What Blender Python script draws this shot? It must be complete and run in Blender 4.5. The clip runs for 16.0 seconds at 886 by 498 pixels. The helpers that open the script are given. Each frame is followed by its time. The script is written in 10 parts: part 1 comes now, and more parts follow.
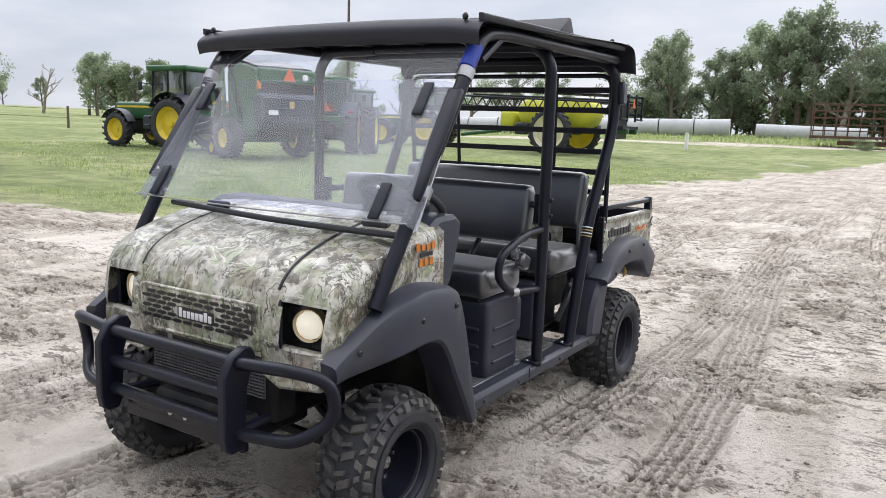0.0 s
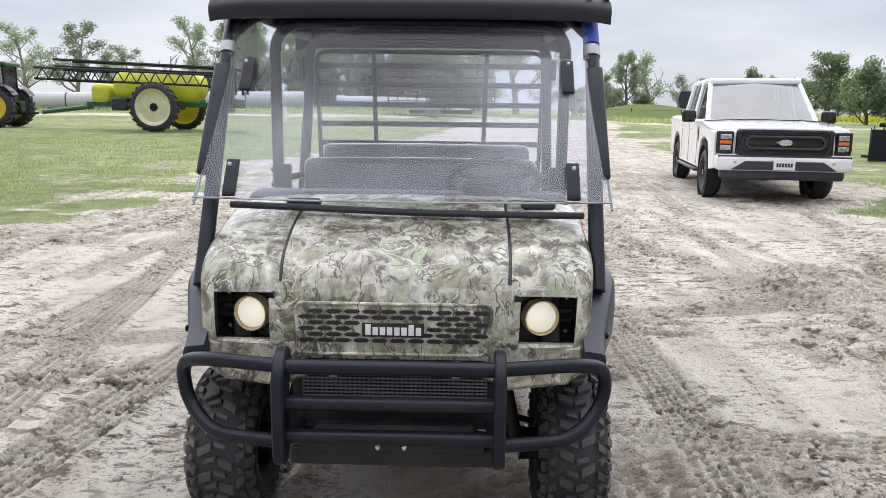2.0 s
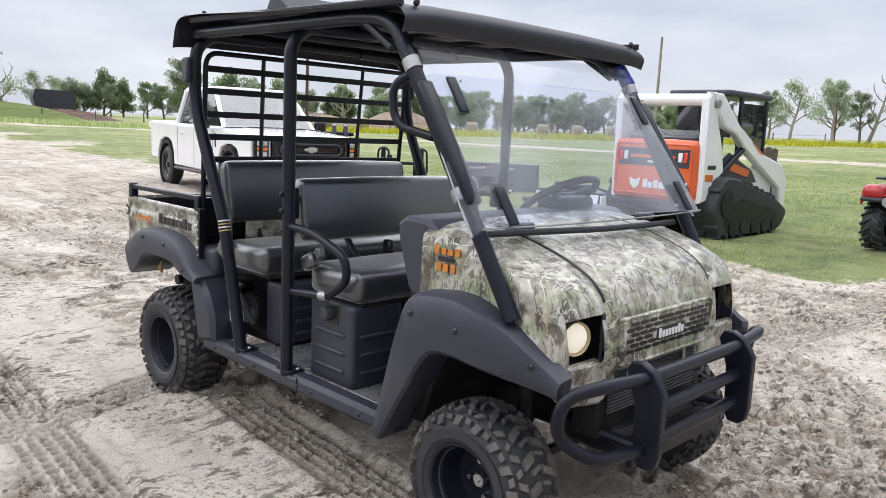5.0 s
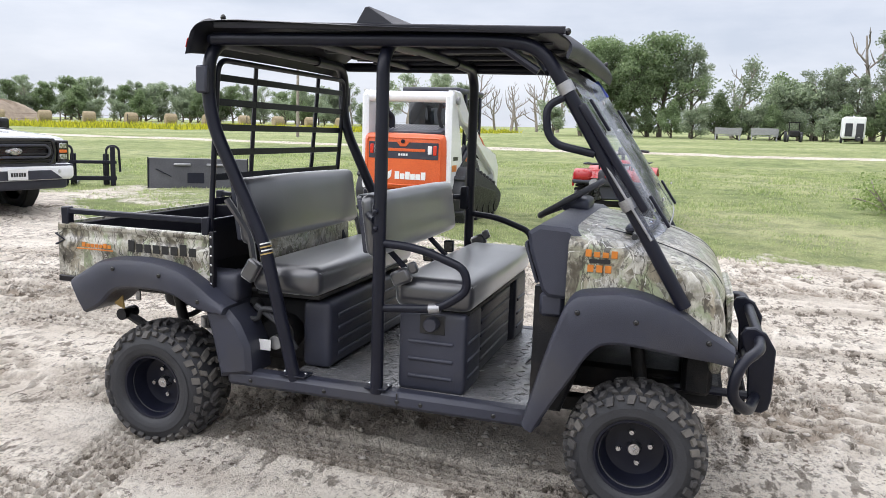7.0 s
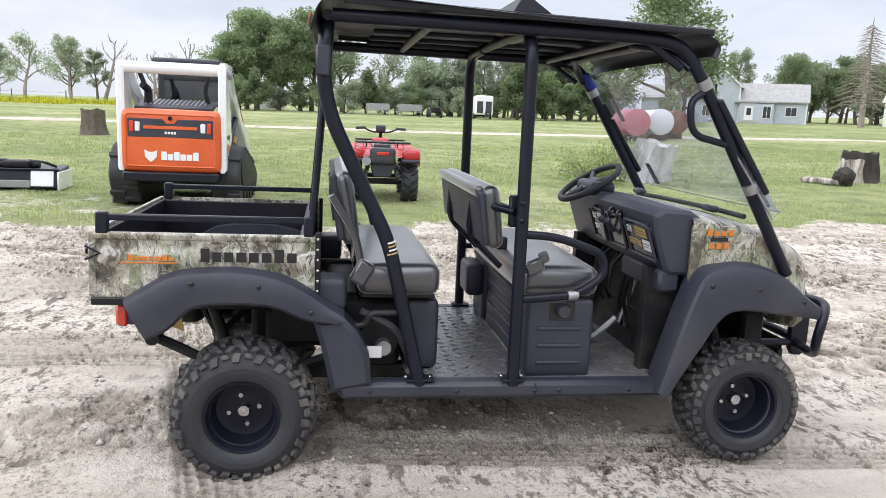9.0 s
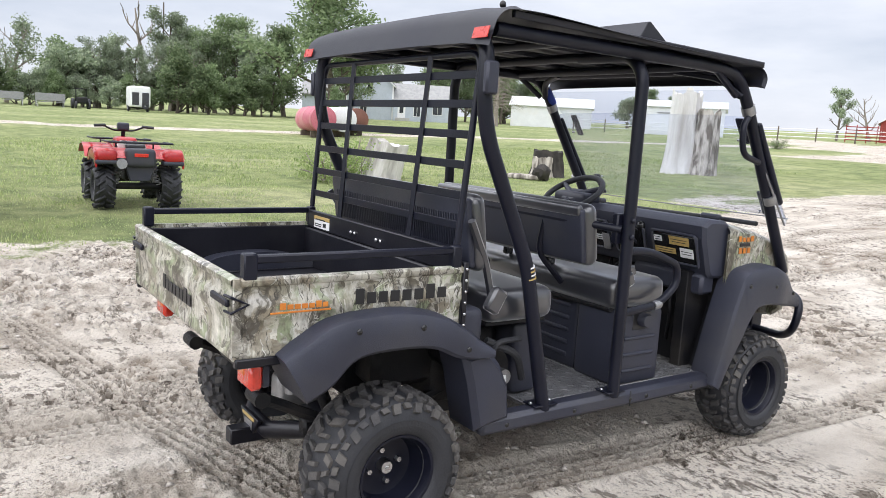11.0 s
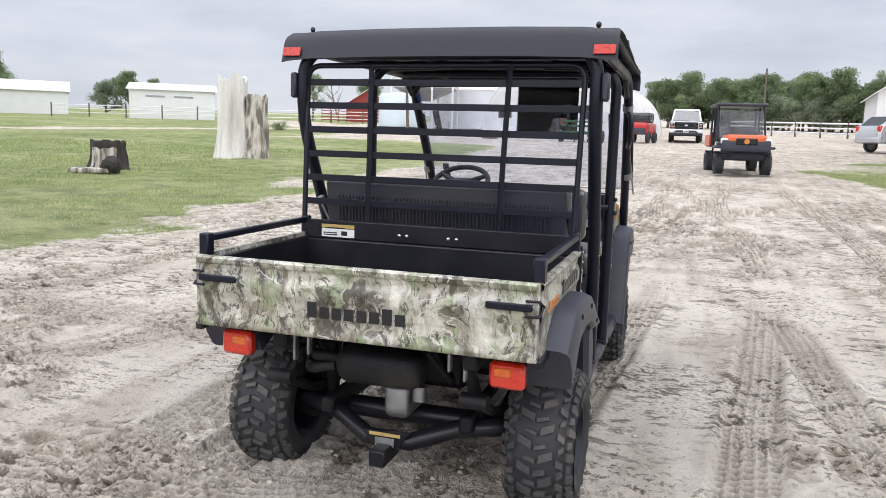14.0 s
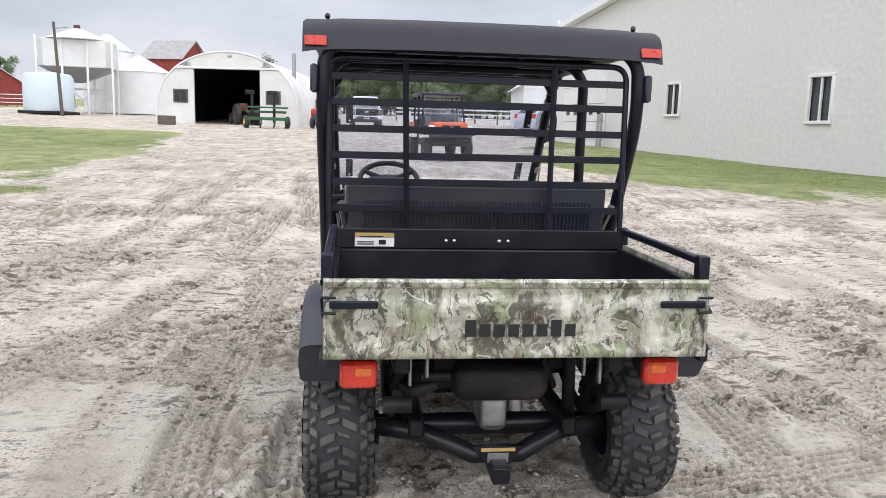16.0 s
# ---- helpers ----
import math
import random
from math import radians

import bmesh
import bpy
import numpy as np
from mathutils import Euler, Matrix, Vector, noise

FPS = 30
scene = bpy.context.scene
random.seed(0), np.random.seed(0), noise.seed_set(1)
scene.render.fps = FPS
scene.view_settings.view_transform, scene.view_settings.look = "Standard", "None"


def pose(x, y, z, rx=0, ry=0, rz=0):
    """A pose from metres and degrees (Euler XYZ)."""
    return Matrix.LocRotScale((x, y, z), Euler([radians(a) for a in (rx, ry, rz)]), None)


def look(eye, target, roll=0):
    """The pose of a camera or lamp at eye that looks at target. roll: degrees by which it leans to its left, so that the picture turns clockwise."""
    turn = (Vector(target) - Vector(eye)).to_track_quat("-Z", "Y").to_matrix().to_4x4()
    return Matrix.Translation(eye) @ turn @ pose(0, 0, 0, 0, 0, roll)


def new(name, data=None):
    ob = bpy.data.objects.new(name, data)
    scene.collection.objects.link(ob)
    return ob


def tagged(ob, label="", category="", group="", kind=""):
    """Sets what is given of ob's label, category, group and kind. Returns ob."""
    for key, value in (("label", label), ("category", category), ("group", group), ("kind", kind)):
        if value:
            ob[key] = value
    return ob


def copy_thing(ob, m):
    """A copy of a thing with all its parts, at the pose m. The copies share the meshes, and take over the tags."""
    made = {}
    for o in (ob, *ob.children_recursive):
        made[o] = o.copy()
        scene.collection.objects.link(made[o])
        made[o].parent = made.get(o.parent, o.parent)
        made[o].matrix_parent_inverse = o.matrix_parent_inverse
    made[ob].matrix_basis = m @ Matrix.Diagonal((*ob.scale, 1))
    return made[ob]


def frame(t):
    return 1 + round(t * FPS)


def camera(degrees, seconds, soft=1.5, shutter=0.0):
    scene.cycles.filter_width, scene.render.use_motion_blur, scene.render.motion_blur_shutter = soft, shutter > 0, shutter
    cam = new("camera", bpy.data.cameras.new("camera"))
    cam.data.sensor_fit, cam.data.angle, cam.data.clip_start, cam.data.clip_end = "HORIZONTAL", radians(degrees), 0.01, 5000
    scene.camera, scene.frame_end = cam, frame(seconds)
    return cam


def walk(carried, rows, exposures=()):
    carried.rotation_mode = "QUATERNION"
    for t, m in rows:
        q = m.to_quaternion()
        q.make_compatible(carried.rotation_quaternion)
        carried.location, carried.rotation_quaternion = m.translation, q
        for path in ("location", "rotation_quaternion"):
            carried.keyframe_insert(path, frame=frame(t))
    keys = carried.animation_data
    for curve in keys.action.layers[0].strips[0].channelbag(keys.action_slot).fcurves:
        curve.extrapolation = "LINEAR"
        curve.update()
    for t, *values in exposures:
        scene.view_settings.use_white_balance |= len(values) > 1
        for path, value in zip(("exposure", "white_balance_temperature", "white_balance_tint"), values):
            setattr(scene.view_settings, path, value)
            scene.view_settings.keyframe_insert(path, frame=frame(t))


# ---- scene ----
cam = camera(60.1, 16.0, 0.7)
METRES, EYE, TILT, LEAN, TURN = 14.80, 1.49, 0.0, 0.0, 32.5
ROWS = [
    (0.0, 0.0, 0.0, 0.0, 0.23, -9.94, -1.31),
    (0.5, -0.0342, 0.0077, 0.0014, -6.82, -10.02, -0.95),
    (1.0, -0.0648, 0.0136, 0.0005, -14.7, -10.42, -0.67),
    (1.5, -0.0955, 0.0292, 0.0011, -22.94, -10.89, -0.48),
    (2.0, -0.1284, 0.0419, -0.0008, -31.09, -11.37, -0.62),
    (2.5, -0.1573, 0.0627, 0.0, -38.99, -11.68, -1.01),
    (3.0, -0.1853, 0.0832, -0.0016, -46.85, -11.86, -1.57),
    (3.5, -0.2024, 0.1085, -0.0018, -54.75, -11.75, -2.15),
    (4.0, -0.2205, 0.136, -0.0022, -62.46, -11.26, -2.71),
    (4.5, -0.2336, 0.164, -0.0021, -69.82, -10.38, -3.06),
    (7.0, -0.253, 0.3182, -0.0014, -104.64, -9.0, -2.84),
    (7.5, -0.2429, 0.3523, -0.0014, -110.88, -9.29, -2.6),
    (8.0, -0.227, 0.3833, -0.0032, -117.24, -9.34, -2.67),
    (8.5, -0.2071, 0.4102, -0.0031, -123.93, -9.46, -2.99),
    (9.0, -0.1882, 0.435, -0.0044, -130.97, -9.46, -3.49),
    (9.5, -0.1609, 0.4535, -0.0051, -137.86, -9.17, -3.89),
    (12.0, -0.034, 0.529, -0.007, -169.14, -7.39, -3.89),
    (12.5, -0.0088, 0.539, -0.0073, -175.82, -7.05, -3.53),
    (13.0, 0.0207, 0.536, -0.0067, -182.13, -6.94, -2.95),
    (13.5, 0.0506, 0.5338, -0.0087, -188.26, -7.04, -2.37),
    (14.0, 0.0776, 0.5265, -0.01, -194.3, -7.3, -1.93),
    (14.5, 0.1043, 0.5125, -0.0083, -200.26, -7.47, -1.57),
    (15.0, 0.1296, 0.5042, -0.0092, -206.12, -7.54, -1.43),
    (15.5, 0.15, 0.487, -0.0083, -212.18, -7.56, -1.36),
    (16.0, 0.1718, 0.4685, -0.0089, -219.2, -7.67, -1.37),
]
PLACE = pose(0, 0, 0, 1.0, 0, 0) @ pose(2.135, -2.057, EYE, TILT, LEAN, TURN)
walk(cam, [(t, PLACE @ pose(METRES * x, METRES * y, METRES * z, 90 + pitch, roll, yaw)) for t, x, y, z, yaw, pitch, roll in ROWS], [(t, e, 6340, 13) for t, e in ((0.0, 0.17), (4.5, 0.20), (7.0, 0.34), (9.5, 0.41), (12.0, 0.26), (13.5, 0.12), (16.0, 0.07))])


# ---- world, sun ----
SUN_DIR = Vector((-0.03, 0.40, 0.91)).normalized()
sky_world = bpy.data.worlds.new("overcast_sky")
scene.world = sky_world
sky_world.use_nodes = True
wt = sky_world.node_tree
wt.nodes.clear()
w_out = wt.nodes.new("ShaderNodeOutputWorld")
w_bg = wt.nodes.new("ShaderNodeBackground")
w_sky = wt.nodes.new("ShaderNodeTexSky")
w_sky.sky_type = "NISHITA"
w_sky.sun_disc = False
w_sky.sun_elevation = math.asin(SUN_DIR.z)
w_sky.sun_rotation = math.atan2(SUN_DIR.x, SUN_DIR.y)
w_sky.air_density, w_sky.dust_density = 1.0, 2.0
w_co = wt.nodes.new("ShaderNodeTexCoord")
w_map = wt.nodes.new("ShaderNodeMapping")
w_map.inputs["Scale"].default_value = (1.6, 1.6, 6.0)
w_n = wt.nodes.new("ShaderNodeTexNoise")
w_n.inputs["Scale"].default_value = 1.7
w_n.inputs["Detail"].default_value = 7
w_n.inputs["Roughness"].default_value = 0.55
w_ramp = wt.nodes.new("ShaderNodeValToRGB")
w_ramp.color_ramp.elements[0].position, w_ramp.color_ramp.elements[0].color = 0.32, (5.5, 6.0, 6.75, 1)
w_ramp.color_ramp.elements[1].position, w_ramp.color_ramp.elements[1].color = 0.68, (8.3, 8.5, 8.85, 1)
w_mix = wt.nodes.new("ShaderNodeMix")
w_mix.data_type = "RGBA"
w_mix.inputs["Factor"].default_value = 0.86
wt.links.new(w_co.outputs["Generated"], w_map.inputs["Vector"])
wt.links.new(w_map.outputs["Vector"], w_n.inputs["Vector"])
wt.links.new(w_n.outputs["Fac"], w_ramp.inputs["Fac"])
wt.links.new(w_sky.outputs["Color"], w_mix.inputs["A"])
wt.links.new(w_ramp.outputs["Color"], w_mix.inputs["B"])
wt.links.new(w_mix.outputs["Result"], w_bg.inputs["Color"])
w_bg.inputs["Strength"].default_value = 0.100
wt.links.new(w_bg.outputs["Background"], w_out.inputs["Surface"])

sun_data = bpy.data.lights.new("sun", "SUN")
sun_data.energy, sun_data.angle, sun_data.color = 3.9, radians(125), (1.0, 0.995, 0.985)
sun = new("sun", sun_data)
sun.matrix_world = look(SUN_DIR * 60, (0, 0, 0))


# ---- materials ----
def nodes_of(m):
    m.use_nodes = True
    return m.node_tree, m.node_tree.nodes["Principled BSDF"]


def rgba(c):
    return (c[0], c[1], c[2], 1.0)


def surf(name, c1, c2=None, scale=6.0, rough=0.6, metal=0.0, bump=0.1, bump_scale=None, spec=0.5, c3=None, spread=0.35, coat=0.0, vec_scale=None):
    """Two-tone surface with broad stains, fine grain and relief."""
    m = bpy.data.materials.new(name)
    nt, b = nodes_of(m)
    N, L = nt.nodes.new, nt.links.new
    c2 = c2 or tuple(v * 0.8 for v in c1)
    co = N("ShaderNodeTexCoord")
    src = co.outputs["Object"]
    if vec_scale:
        mp = N("ShaderNodeMapping")
        mp.inputs["Scale"].default_value = vec_scale
        L(src, mp.inputs["Vector"])
        src = mp.outputs["Vector"]
    n1, n2 = N("ShaderNodeTexNoise"), N("ShaderNodeTexNoise")
    n1.inputs["Scale"].default_value, n1.inputs["Detail"].default_value = scale, 5
    n2.inputs["Scale"].default_value, n2.inputs["Detail"].default_value = (bump_scale or scale * 14), 4
    for n in (n1, n2):
        L(src, n.inputs["Vector"])
    ramp = N("ShaderNodeValToRGB")
    e = ramp.color_ramp.elements
    e[0].position, e[0].color = 0.5 - spread / 2, rgba(c2)
    e[1].position, e[1].color = 0.5 + spread / 2, rgba(c1)
    L(n1.outputs["Fac"], ramp.inputs["Fac"])
    grain = N("ShaderNodeMix")
    grain.data_type, grain.blend_type = "RGBA", "OVERLAY"
    grain.inputs["Factor"].default_value = 0.35
    L(ramp.outputs["Color"], grain.inputs["A"])
    L(n2.outputs["Fac"], grain.inputs["B"])
    L(grain.outputs["Result"], b.inputs["Base Color"])
    if c3:
        dirt = N("ShaderNodeMix")
        dirt.data_type = "RGBA"
        n3 = N("ShaderNodeTexNoise")
        n3.inputs["Scale"].default_value, n3.inputs["Detail"].default_value = scale * 0.6, 8
        L(src, n3.inputs["Vector"])
        r3 = N("ShaderNodeMapRange")
        r3.inputs["From Min"].default_value, r3.inputs["From Max"].default_value = 0.5, 0.75
        L(n3.outputs["Fac"], r3.inputs["Value"])
        L(r3.outputs["Result"], dirt.inputs["Factor"])
        L(grain.outputs["Result"], dirt.inputs["A"])
        dirt.inputs["B"].default_value = rgba(c3)
        L(dirt.outputs["Result"], b.inputs["Base Color"])
    rr = N("ShaderNodeMapRange")
    rr.inputs["To Min"].default_value, rr.inputs["To Max"].default_value = max(0.02, rough - 0.12), min(1, rough + 0.12)
    L(n1.outputs["Fac"], rr.inputs["Value"])
    L(rr.outputs["Result"], b.inputs["Roughness"])
    b.inputs["Metallic"].default_value = metal
    b.inputs["Specular IOR Level"].default_value = spec
    b.inputs["Coat Weight"].default_value = min(coat, 1.0)
    b.inputs["Coat IOR"].default_value = 1.5 + 0.5 * max(0.0, coat - 1.0)
    if bump:
        bp = N("ShaderNodeBump")
        bp.inputs["Strength"].default_value, bp.inputs["Distance"].default_value = bump, 0.01
        L(n2.outputs["Fac"], bp.inputs["Height"])
        L(bp.outputs["Normal"], b.inputs["Normal"])
    return m


def camouflage():
    """Printed woodland film: overlapping leaf and bark patches, fibre streaks, thin twigs."""
    m = bpy.data.materials.new("camouflage_film")
    nt, b = nodes_of(m)
    N, L = nt.nodes.new, nt.links.new
    co = N("ShaderNodeTexCoord")
    warp = N("ShaderNodeTexNoise")
    warp.inputs["Scale"].default_value, warp.inputs["Detail"].default_value = 6, 4
    L(co.outputs["Object"], warp.inputs["Vector"])
    off = N("ShaderNodeVectorMath")
    off.operation = "MULTIPLY_ADD"
    off.inputs[1].default_value = (0.13, 0.13, 0.13)
    L(warp.outputs["Color"], off.inputs[0])
    L(co.outputs["Object"], off.inputs[2])
    vec = off.outputs["Vector"]

    def mapped(stretch=(1, 1, 1), turn=(0, 0, 0), shift=0.0):
        mp = N("ShaderNodeMapping")
        mp.inputs["Scale"].default_value = stretch
        mp.inputs["Rotation"].default_value = turn
        mp.inputs["Location"].default_value = (shift, shift * 0.7, shift * 1.3)
        L(vec, mp.inputs["Vector"])
        return mp.outputs["Vector"]

    def noise_tex(scale, detail, v, rough=0.6, dist=0.0):
        n = N("ShaderNodeTexNoise")
        n.inputs["Scale"].default_value, n.inputs["Detail"].default_value, n.inputs["Roughness"].default_value = scale, detail, rough
        n.inputs["Distortion"].default_value = dist
        L(v, n.inputs["Vector"])
        return n.outputs["Fac"]

    def span(src, lo, hi, top=1.0, base=0.0):
        r = N("ShaderNodeMapRange")
        r.inputs["From Min"].default_value, r.inputs["From Max"].default_value = lo, hi
        r.inputs["To Min"].default_value, r.inputs["To Max"].default_value = base, top
        L(src, r.inputs["Value"])
        return r.outputs["Result"]

    def blend(a, c, fac, mode="MIX"):
        x = N("ShaderNodeMix")
        x.data_type, x.blend_type = "RGBA", mode
        for v, key in ((a, "A"), (c, "B"), (fac, "Factor")):
            if hasattr(v, "links"):
                L(v, x.inputs[key])
            else:
                x.inputs[key].default_value = v
        return x.outputs["Result"]

    def ramp(src, stops, kind="LINEAR"):
        r = N("ShaderNodeValToRGB")
        r.color_ramp.interpolation = kind
        e = r.color_ramp.elements
        e[0].position, e[0].color = stops[0][0], rgba(stops[0][1])
        e[1].position, e[1].color = stops[-1][0], rgba(stops[-1][1])
        for p, c in stops[1:-1]:
            e.new(p).color = rgba(c)
        L(src, r.inputs["Fac"])
        return r.outputs["Color"]

    # broad ground of bark greys and faded greens
    base = ramp(noise_tex(4.2, 7, mapped((1, 1, 0.6)), 0.65, 0.6), [(0.34, (0.220, 0.203, 0.160)), (0.44, (0.360, 0.348, 0.270)), (0.52, (0.464, 0.447, 0.380)), (0.60, (0.383, 0.389, 0.292)), (0.68, (0.520, 0.505, 0.430))])
    # leaf-shaped patches, three sizes, each its own tint
    for sc, stretch, turn, lo, hi in ((10, (1, 1, 0.4), (0.5, 0.3, 0.2), 0.42, 0.55), (17, (0.4, 1, 1), (0.2, 0.6, 0.9), 0.45, 0.56), (20, (1, 0.8, 0.35), (-0.7, -0.3, 0.4), 0.47, 0.57)):
        v = N("ShaderNodeTexVoronoi")
        v.inputs["Scale"].default_value = sc
        L(mapped(stretch, turn, sc * 0.31), v.inputs["Vector"])
        sep = N("ShaderNodeSeparateColor")
        L(v.outputs["Color"], sep.inputs["Color"])
        tint = ramp(sep.outputs["Red"], [(0.0, (0.085, 0.072, 0.052)), (0.18, (0.267, 0.232, 0.171)), (0.36, (0.420, 0.400, 0.345)), (0.52, (0.270, 0.315, 0.190)), (0.72, (0.520, 0.505, 0.465)), (0.90, (0.620, 0.605, 0.530))], "CONSTANT")
        base = blend(base, tint, span(noise_tex(sc * 0.8, 5, mapped(shift=sc)), lo, hi, 0.75))
    # fibres
    for sc, stretch, turn, amount in ((30, (1, 1, 0.10), (0.1, 0.15, 0), 0.5), (38, (0.12, 0.5, 1), (0.0, 0.2, 0.3), 0.28)):
        f = ramp(noise_tex(sc, 4, mapped(stretch, turn, sc), 0.7), [(0.38, (0.348, 0.325, 0.275)), (0.50, (1, 1, 1)), (0.64, (1.3, 1.29, 1.27))])
        base = blend(base, f, amount, "MULTIPLY")
    # dark hollows between leaves
    base = blend(base, (0.05, 0.043, 0.033, 1), span(noise_tex(12, 6, mapped((1.2, 1.2, 0.5), (0.3, 0.2, 0), 4.0), 0.7), 0.565, 0.61, 0.85))
    # twigs: thin edges of stretched cells, broken up
    for sc, width, col, stretch, turn in ((7, 0.011, (0.028, 0.024, 0.019), (1, 1, 0.16), 0.3), (6, 0.009, (0.58, 0.56, 0.51), (1, 1, 0.15), -0.4), (9, 0.010, (0.64, 0.64, 0.60), (0.4, 1, 0.5), 1.7), (15, 0.016, (0.04, 0.034, 0.026), (1, 1, 0.18), 2.3)):
        v = N("ShaderNodeTexVoronoi")
        v.feature = "DISTANCE_TO_EDGE"
        v.inputs["Scale"].default_value = sc
        L(mapped(stretch, (turn, turn * 0.8, sc), sc), v.inputs["Vector"])
        line = span(v.outputs["Distance"], width * 0.55, width, 0.0, 0.85)
        gate = span(noise_tex(4 + sc * 0.6, 3, mapped(shift=sc * 2.0)), 0.53, 0.57)
        mul = N("ShaderNodeMath")
        mul.operation = "MULTIPLY"
        L(line, mul.inputs[0])
        L(gate, mul.inputs[1])
        base = blend(base, rgba(col), mul.outputs["Value"])
    # scribbles of bark grain: thin level lines of stretched noise, in clusters
    for sc, stretch, turn, width, col, lo in ((2.6, (1.6, 1.6, 0.5), (0.2, 0.3, 0.1), 0.010, (0.036, 0.030, 0.023), 0.47), (4.5, (1, 1.4, 0.45), (-0.4, 0.2, 0.6), 0.014, (0.05, 0.043, 0.033), 0.49), (3.4, (0.5, 1, 1.8), (0.3, -0.2, 0.2), 0.009, (0.60, 0.58, 0.53), 0.53), (7, (1, 1, 0.5), (0.7, 0.5, 0.2), 0.020, (0.07, 0.06, 0.045), 0.52)):
        away = N("ShaderNodeMath")
        away.operation = "SUBTRACT"
        L(noise_tex(sc, 5, mapped(stretch, turn, sc * 3.7), 0.62, 0.8), away.inputs[0])
        away.inputs[1].default_value = 0.5
        level = N("ShaderNodeMath")
        level.operation = "ABSOLUTE"
        L(away.outputs["Value"], level.inputs[0])
        mul = N("ShaderNodeMath")
        mul.operation = "MULTIPLY"
        L(span(level.outputs["Value"], width * 0.4, width, 0.0, 0.8), mul.inputs[0])
        L(span(noise_tex(5, 3, mapped(shift=sc * 5.0)), lo, lo + 0.05), mul.inputs[1])
        base = blend(base, rgba(col), mul.outputs["Value"])
    L(base, b.inputs["Base Color"])
    b.inputs["Roughness"].default_value = 0.34
    b.inputs["Coat Weight"].default_value = 0.25
    b.inputs["Coat Roughness"].default_value = 0.2
    bp = N("ShaderNodeBump")
    bp.inputs["Strength"].default_value, bp.inputs["Distance"].default_value = 0.10, 0.004
    L(warp.outputs["Fac"], bp.inputs["Height"])
    L(bp.outputs["Normal"], b.inputs["Normal"])
    return m


def clear_sheet(name, haze, tint, rough, haze_scale=3.0, haze_colour=(0.75, 0.77, 0.82), gloss=0.022, drift=0.0):
    """See-through sheet with a reflective skin and a patchy dusty haze."""
    m = bpy.data.materials.new(name)
    m.use_nodes = True
    nt = m.node_tree
    nt.nodes.clear()
    N, L = nt.nodes.new, nt.links.new
    out, tr, gl, df = N("ShaderNodeOutputMaterial"), N("ShaderNodeBsdfTransparent"), N("ShaderNodeBsdfGlossy"), N("ShaderNodeBsdfDiffuse")
    tr.inputs["Color"].default_value = rgba(tint)
    gl.inputs["Roughness"].default_value = rough
    df.inputs["Color"].default_value = rgba(haze_colour)
    lw = N("ShaderNodeLayerWeight")
    lw.inputs["Blend"].default_value = 0.5
    pw = N("ShaderNodeMath")
    pw.operation = "POWER"
    L(lw.outputs["Facing"], pw.inputs[0])
    pw.inputs[1].default_value = 4.0
    fr = N("ShaderNodeMath")
    fr.operation = "MULTIPLY_ADD"
    L(pw.outputs["Value"], fr.inputs[0])
    fr.inputs[1].default_value, fr.inputs[2].default_value = 0.62, gloss
    co, n = N("ShaderNodeTexCoord"), N("ShaderNodeTexNoise")
    n.inputs["Scale"].default_value, n.inputs["Detail"].default_value = haze_scale, 6
    L(co.outputs["Object"], n.inputs["Vector"])
    mr = N("ShaderNodeMapRange")
    mr.inputs["From Min"].default_value, mr.inputs["From Max"].default_value = 0.35, 0.7
    mr.inputs["To Min"].default_value, mr.inputs["To Max"].default_value = haze * 0.12, haze
    # the haze thickens along x
    axes, tip = N("ShaderNodeSeparateXYZ"), N("ShaderNodeMath")
    tip.operation = "MULTIPLY_ADD"
    L(co.outputs["Object"], axes.inputs["Vector"])
    L(axes.outputs["X"], tip.inputs[0])
    tip.inputs[1].default_value = drift
    L(n.outputs["Fac"], tip.inputs[2])
    L(tip.outputs["Value"], mr.inputs["Value"])
    sp = N("ShaderNodeTexVoronoi")
    sp.inputs["Scale"].default_value = 60
    L(co.outputs["Object"], sp.inputs["Vector"])
    spr = N("ShaderNodeMapRange")
    spr.inputs["From Min"].default_value, spr.inputs["From Max"].default_value = 0.03, 0.07
    spr.inputs["To Min"].default_value, spr.inputs["To Max"].default_value = haze * 0.12, 0
    L(sp.outputs["Distance"], spr.inputs["Value"])
    ad = N("ShaderNodeMath")
    ad.operation = "ADD"
    L(mr.outputs["Result"], ad.inputs[0])
    L(spr.outputs["Result"], ad.inputs[1])
    a, c = N("ShaderNodeMixShader"), N("ShaderNodeMixShader")
    L(ad.outputs["Value"], a.inputs["Fac"])
    L(tr.outputs["BSDF"], a.inputs[1])
    L(df.outputs["BSDF"], a.inputs[2])
    L(fr.outputs["Value"], c.inputs["Fac"])
    L(a.outputs["Shader"], c.inputs[1])
    L(gl.outputs["BSDF"], c.inputs[2])
    L(c.outputs["Shader"], out.inputs["Surface"])
    return m


def lamp_lens(name, colour, strength):
    m = bpy.data.materials.new(name)
    nt, b = nodes_of(m)
    b.inputs["Base Color"].default_value = rgba(colour)
    b.inputs["Roughness"].default_value = 0.15
    b.inputs["Emission Color"].default_value = rgba(colour)
    b.inputs["Emission Strength"].default_value = strength
    return m


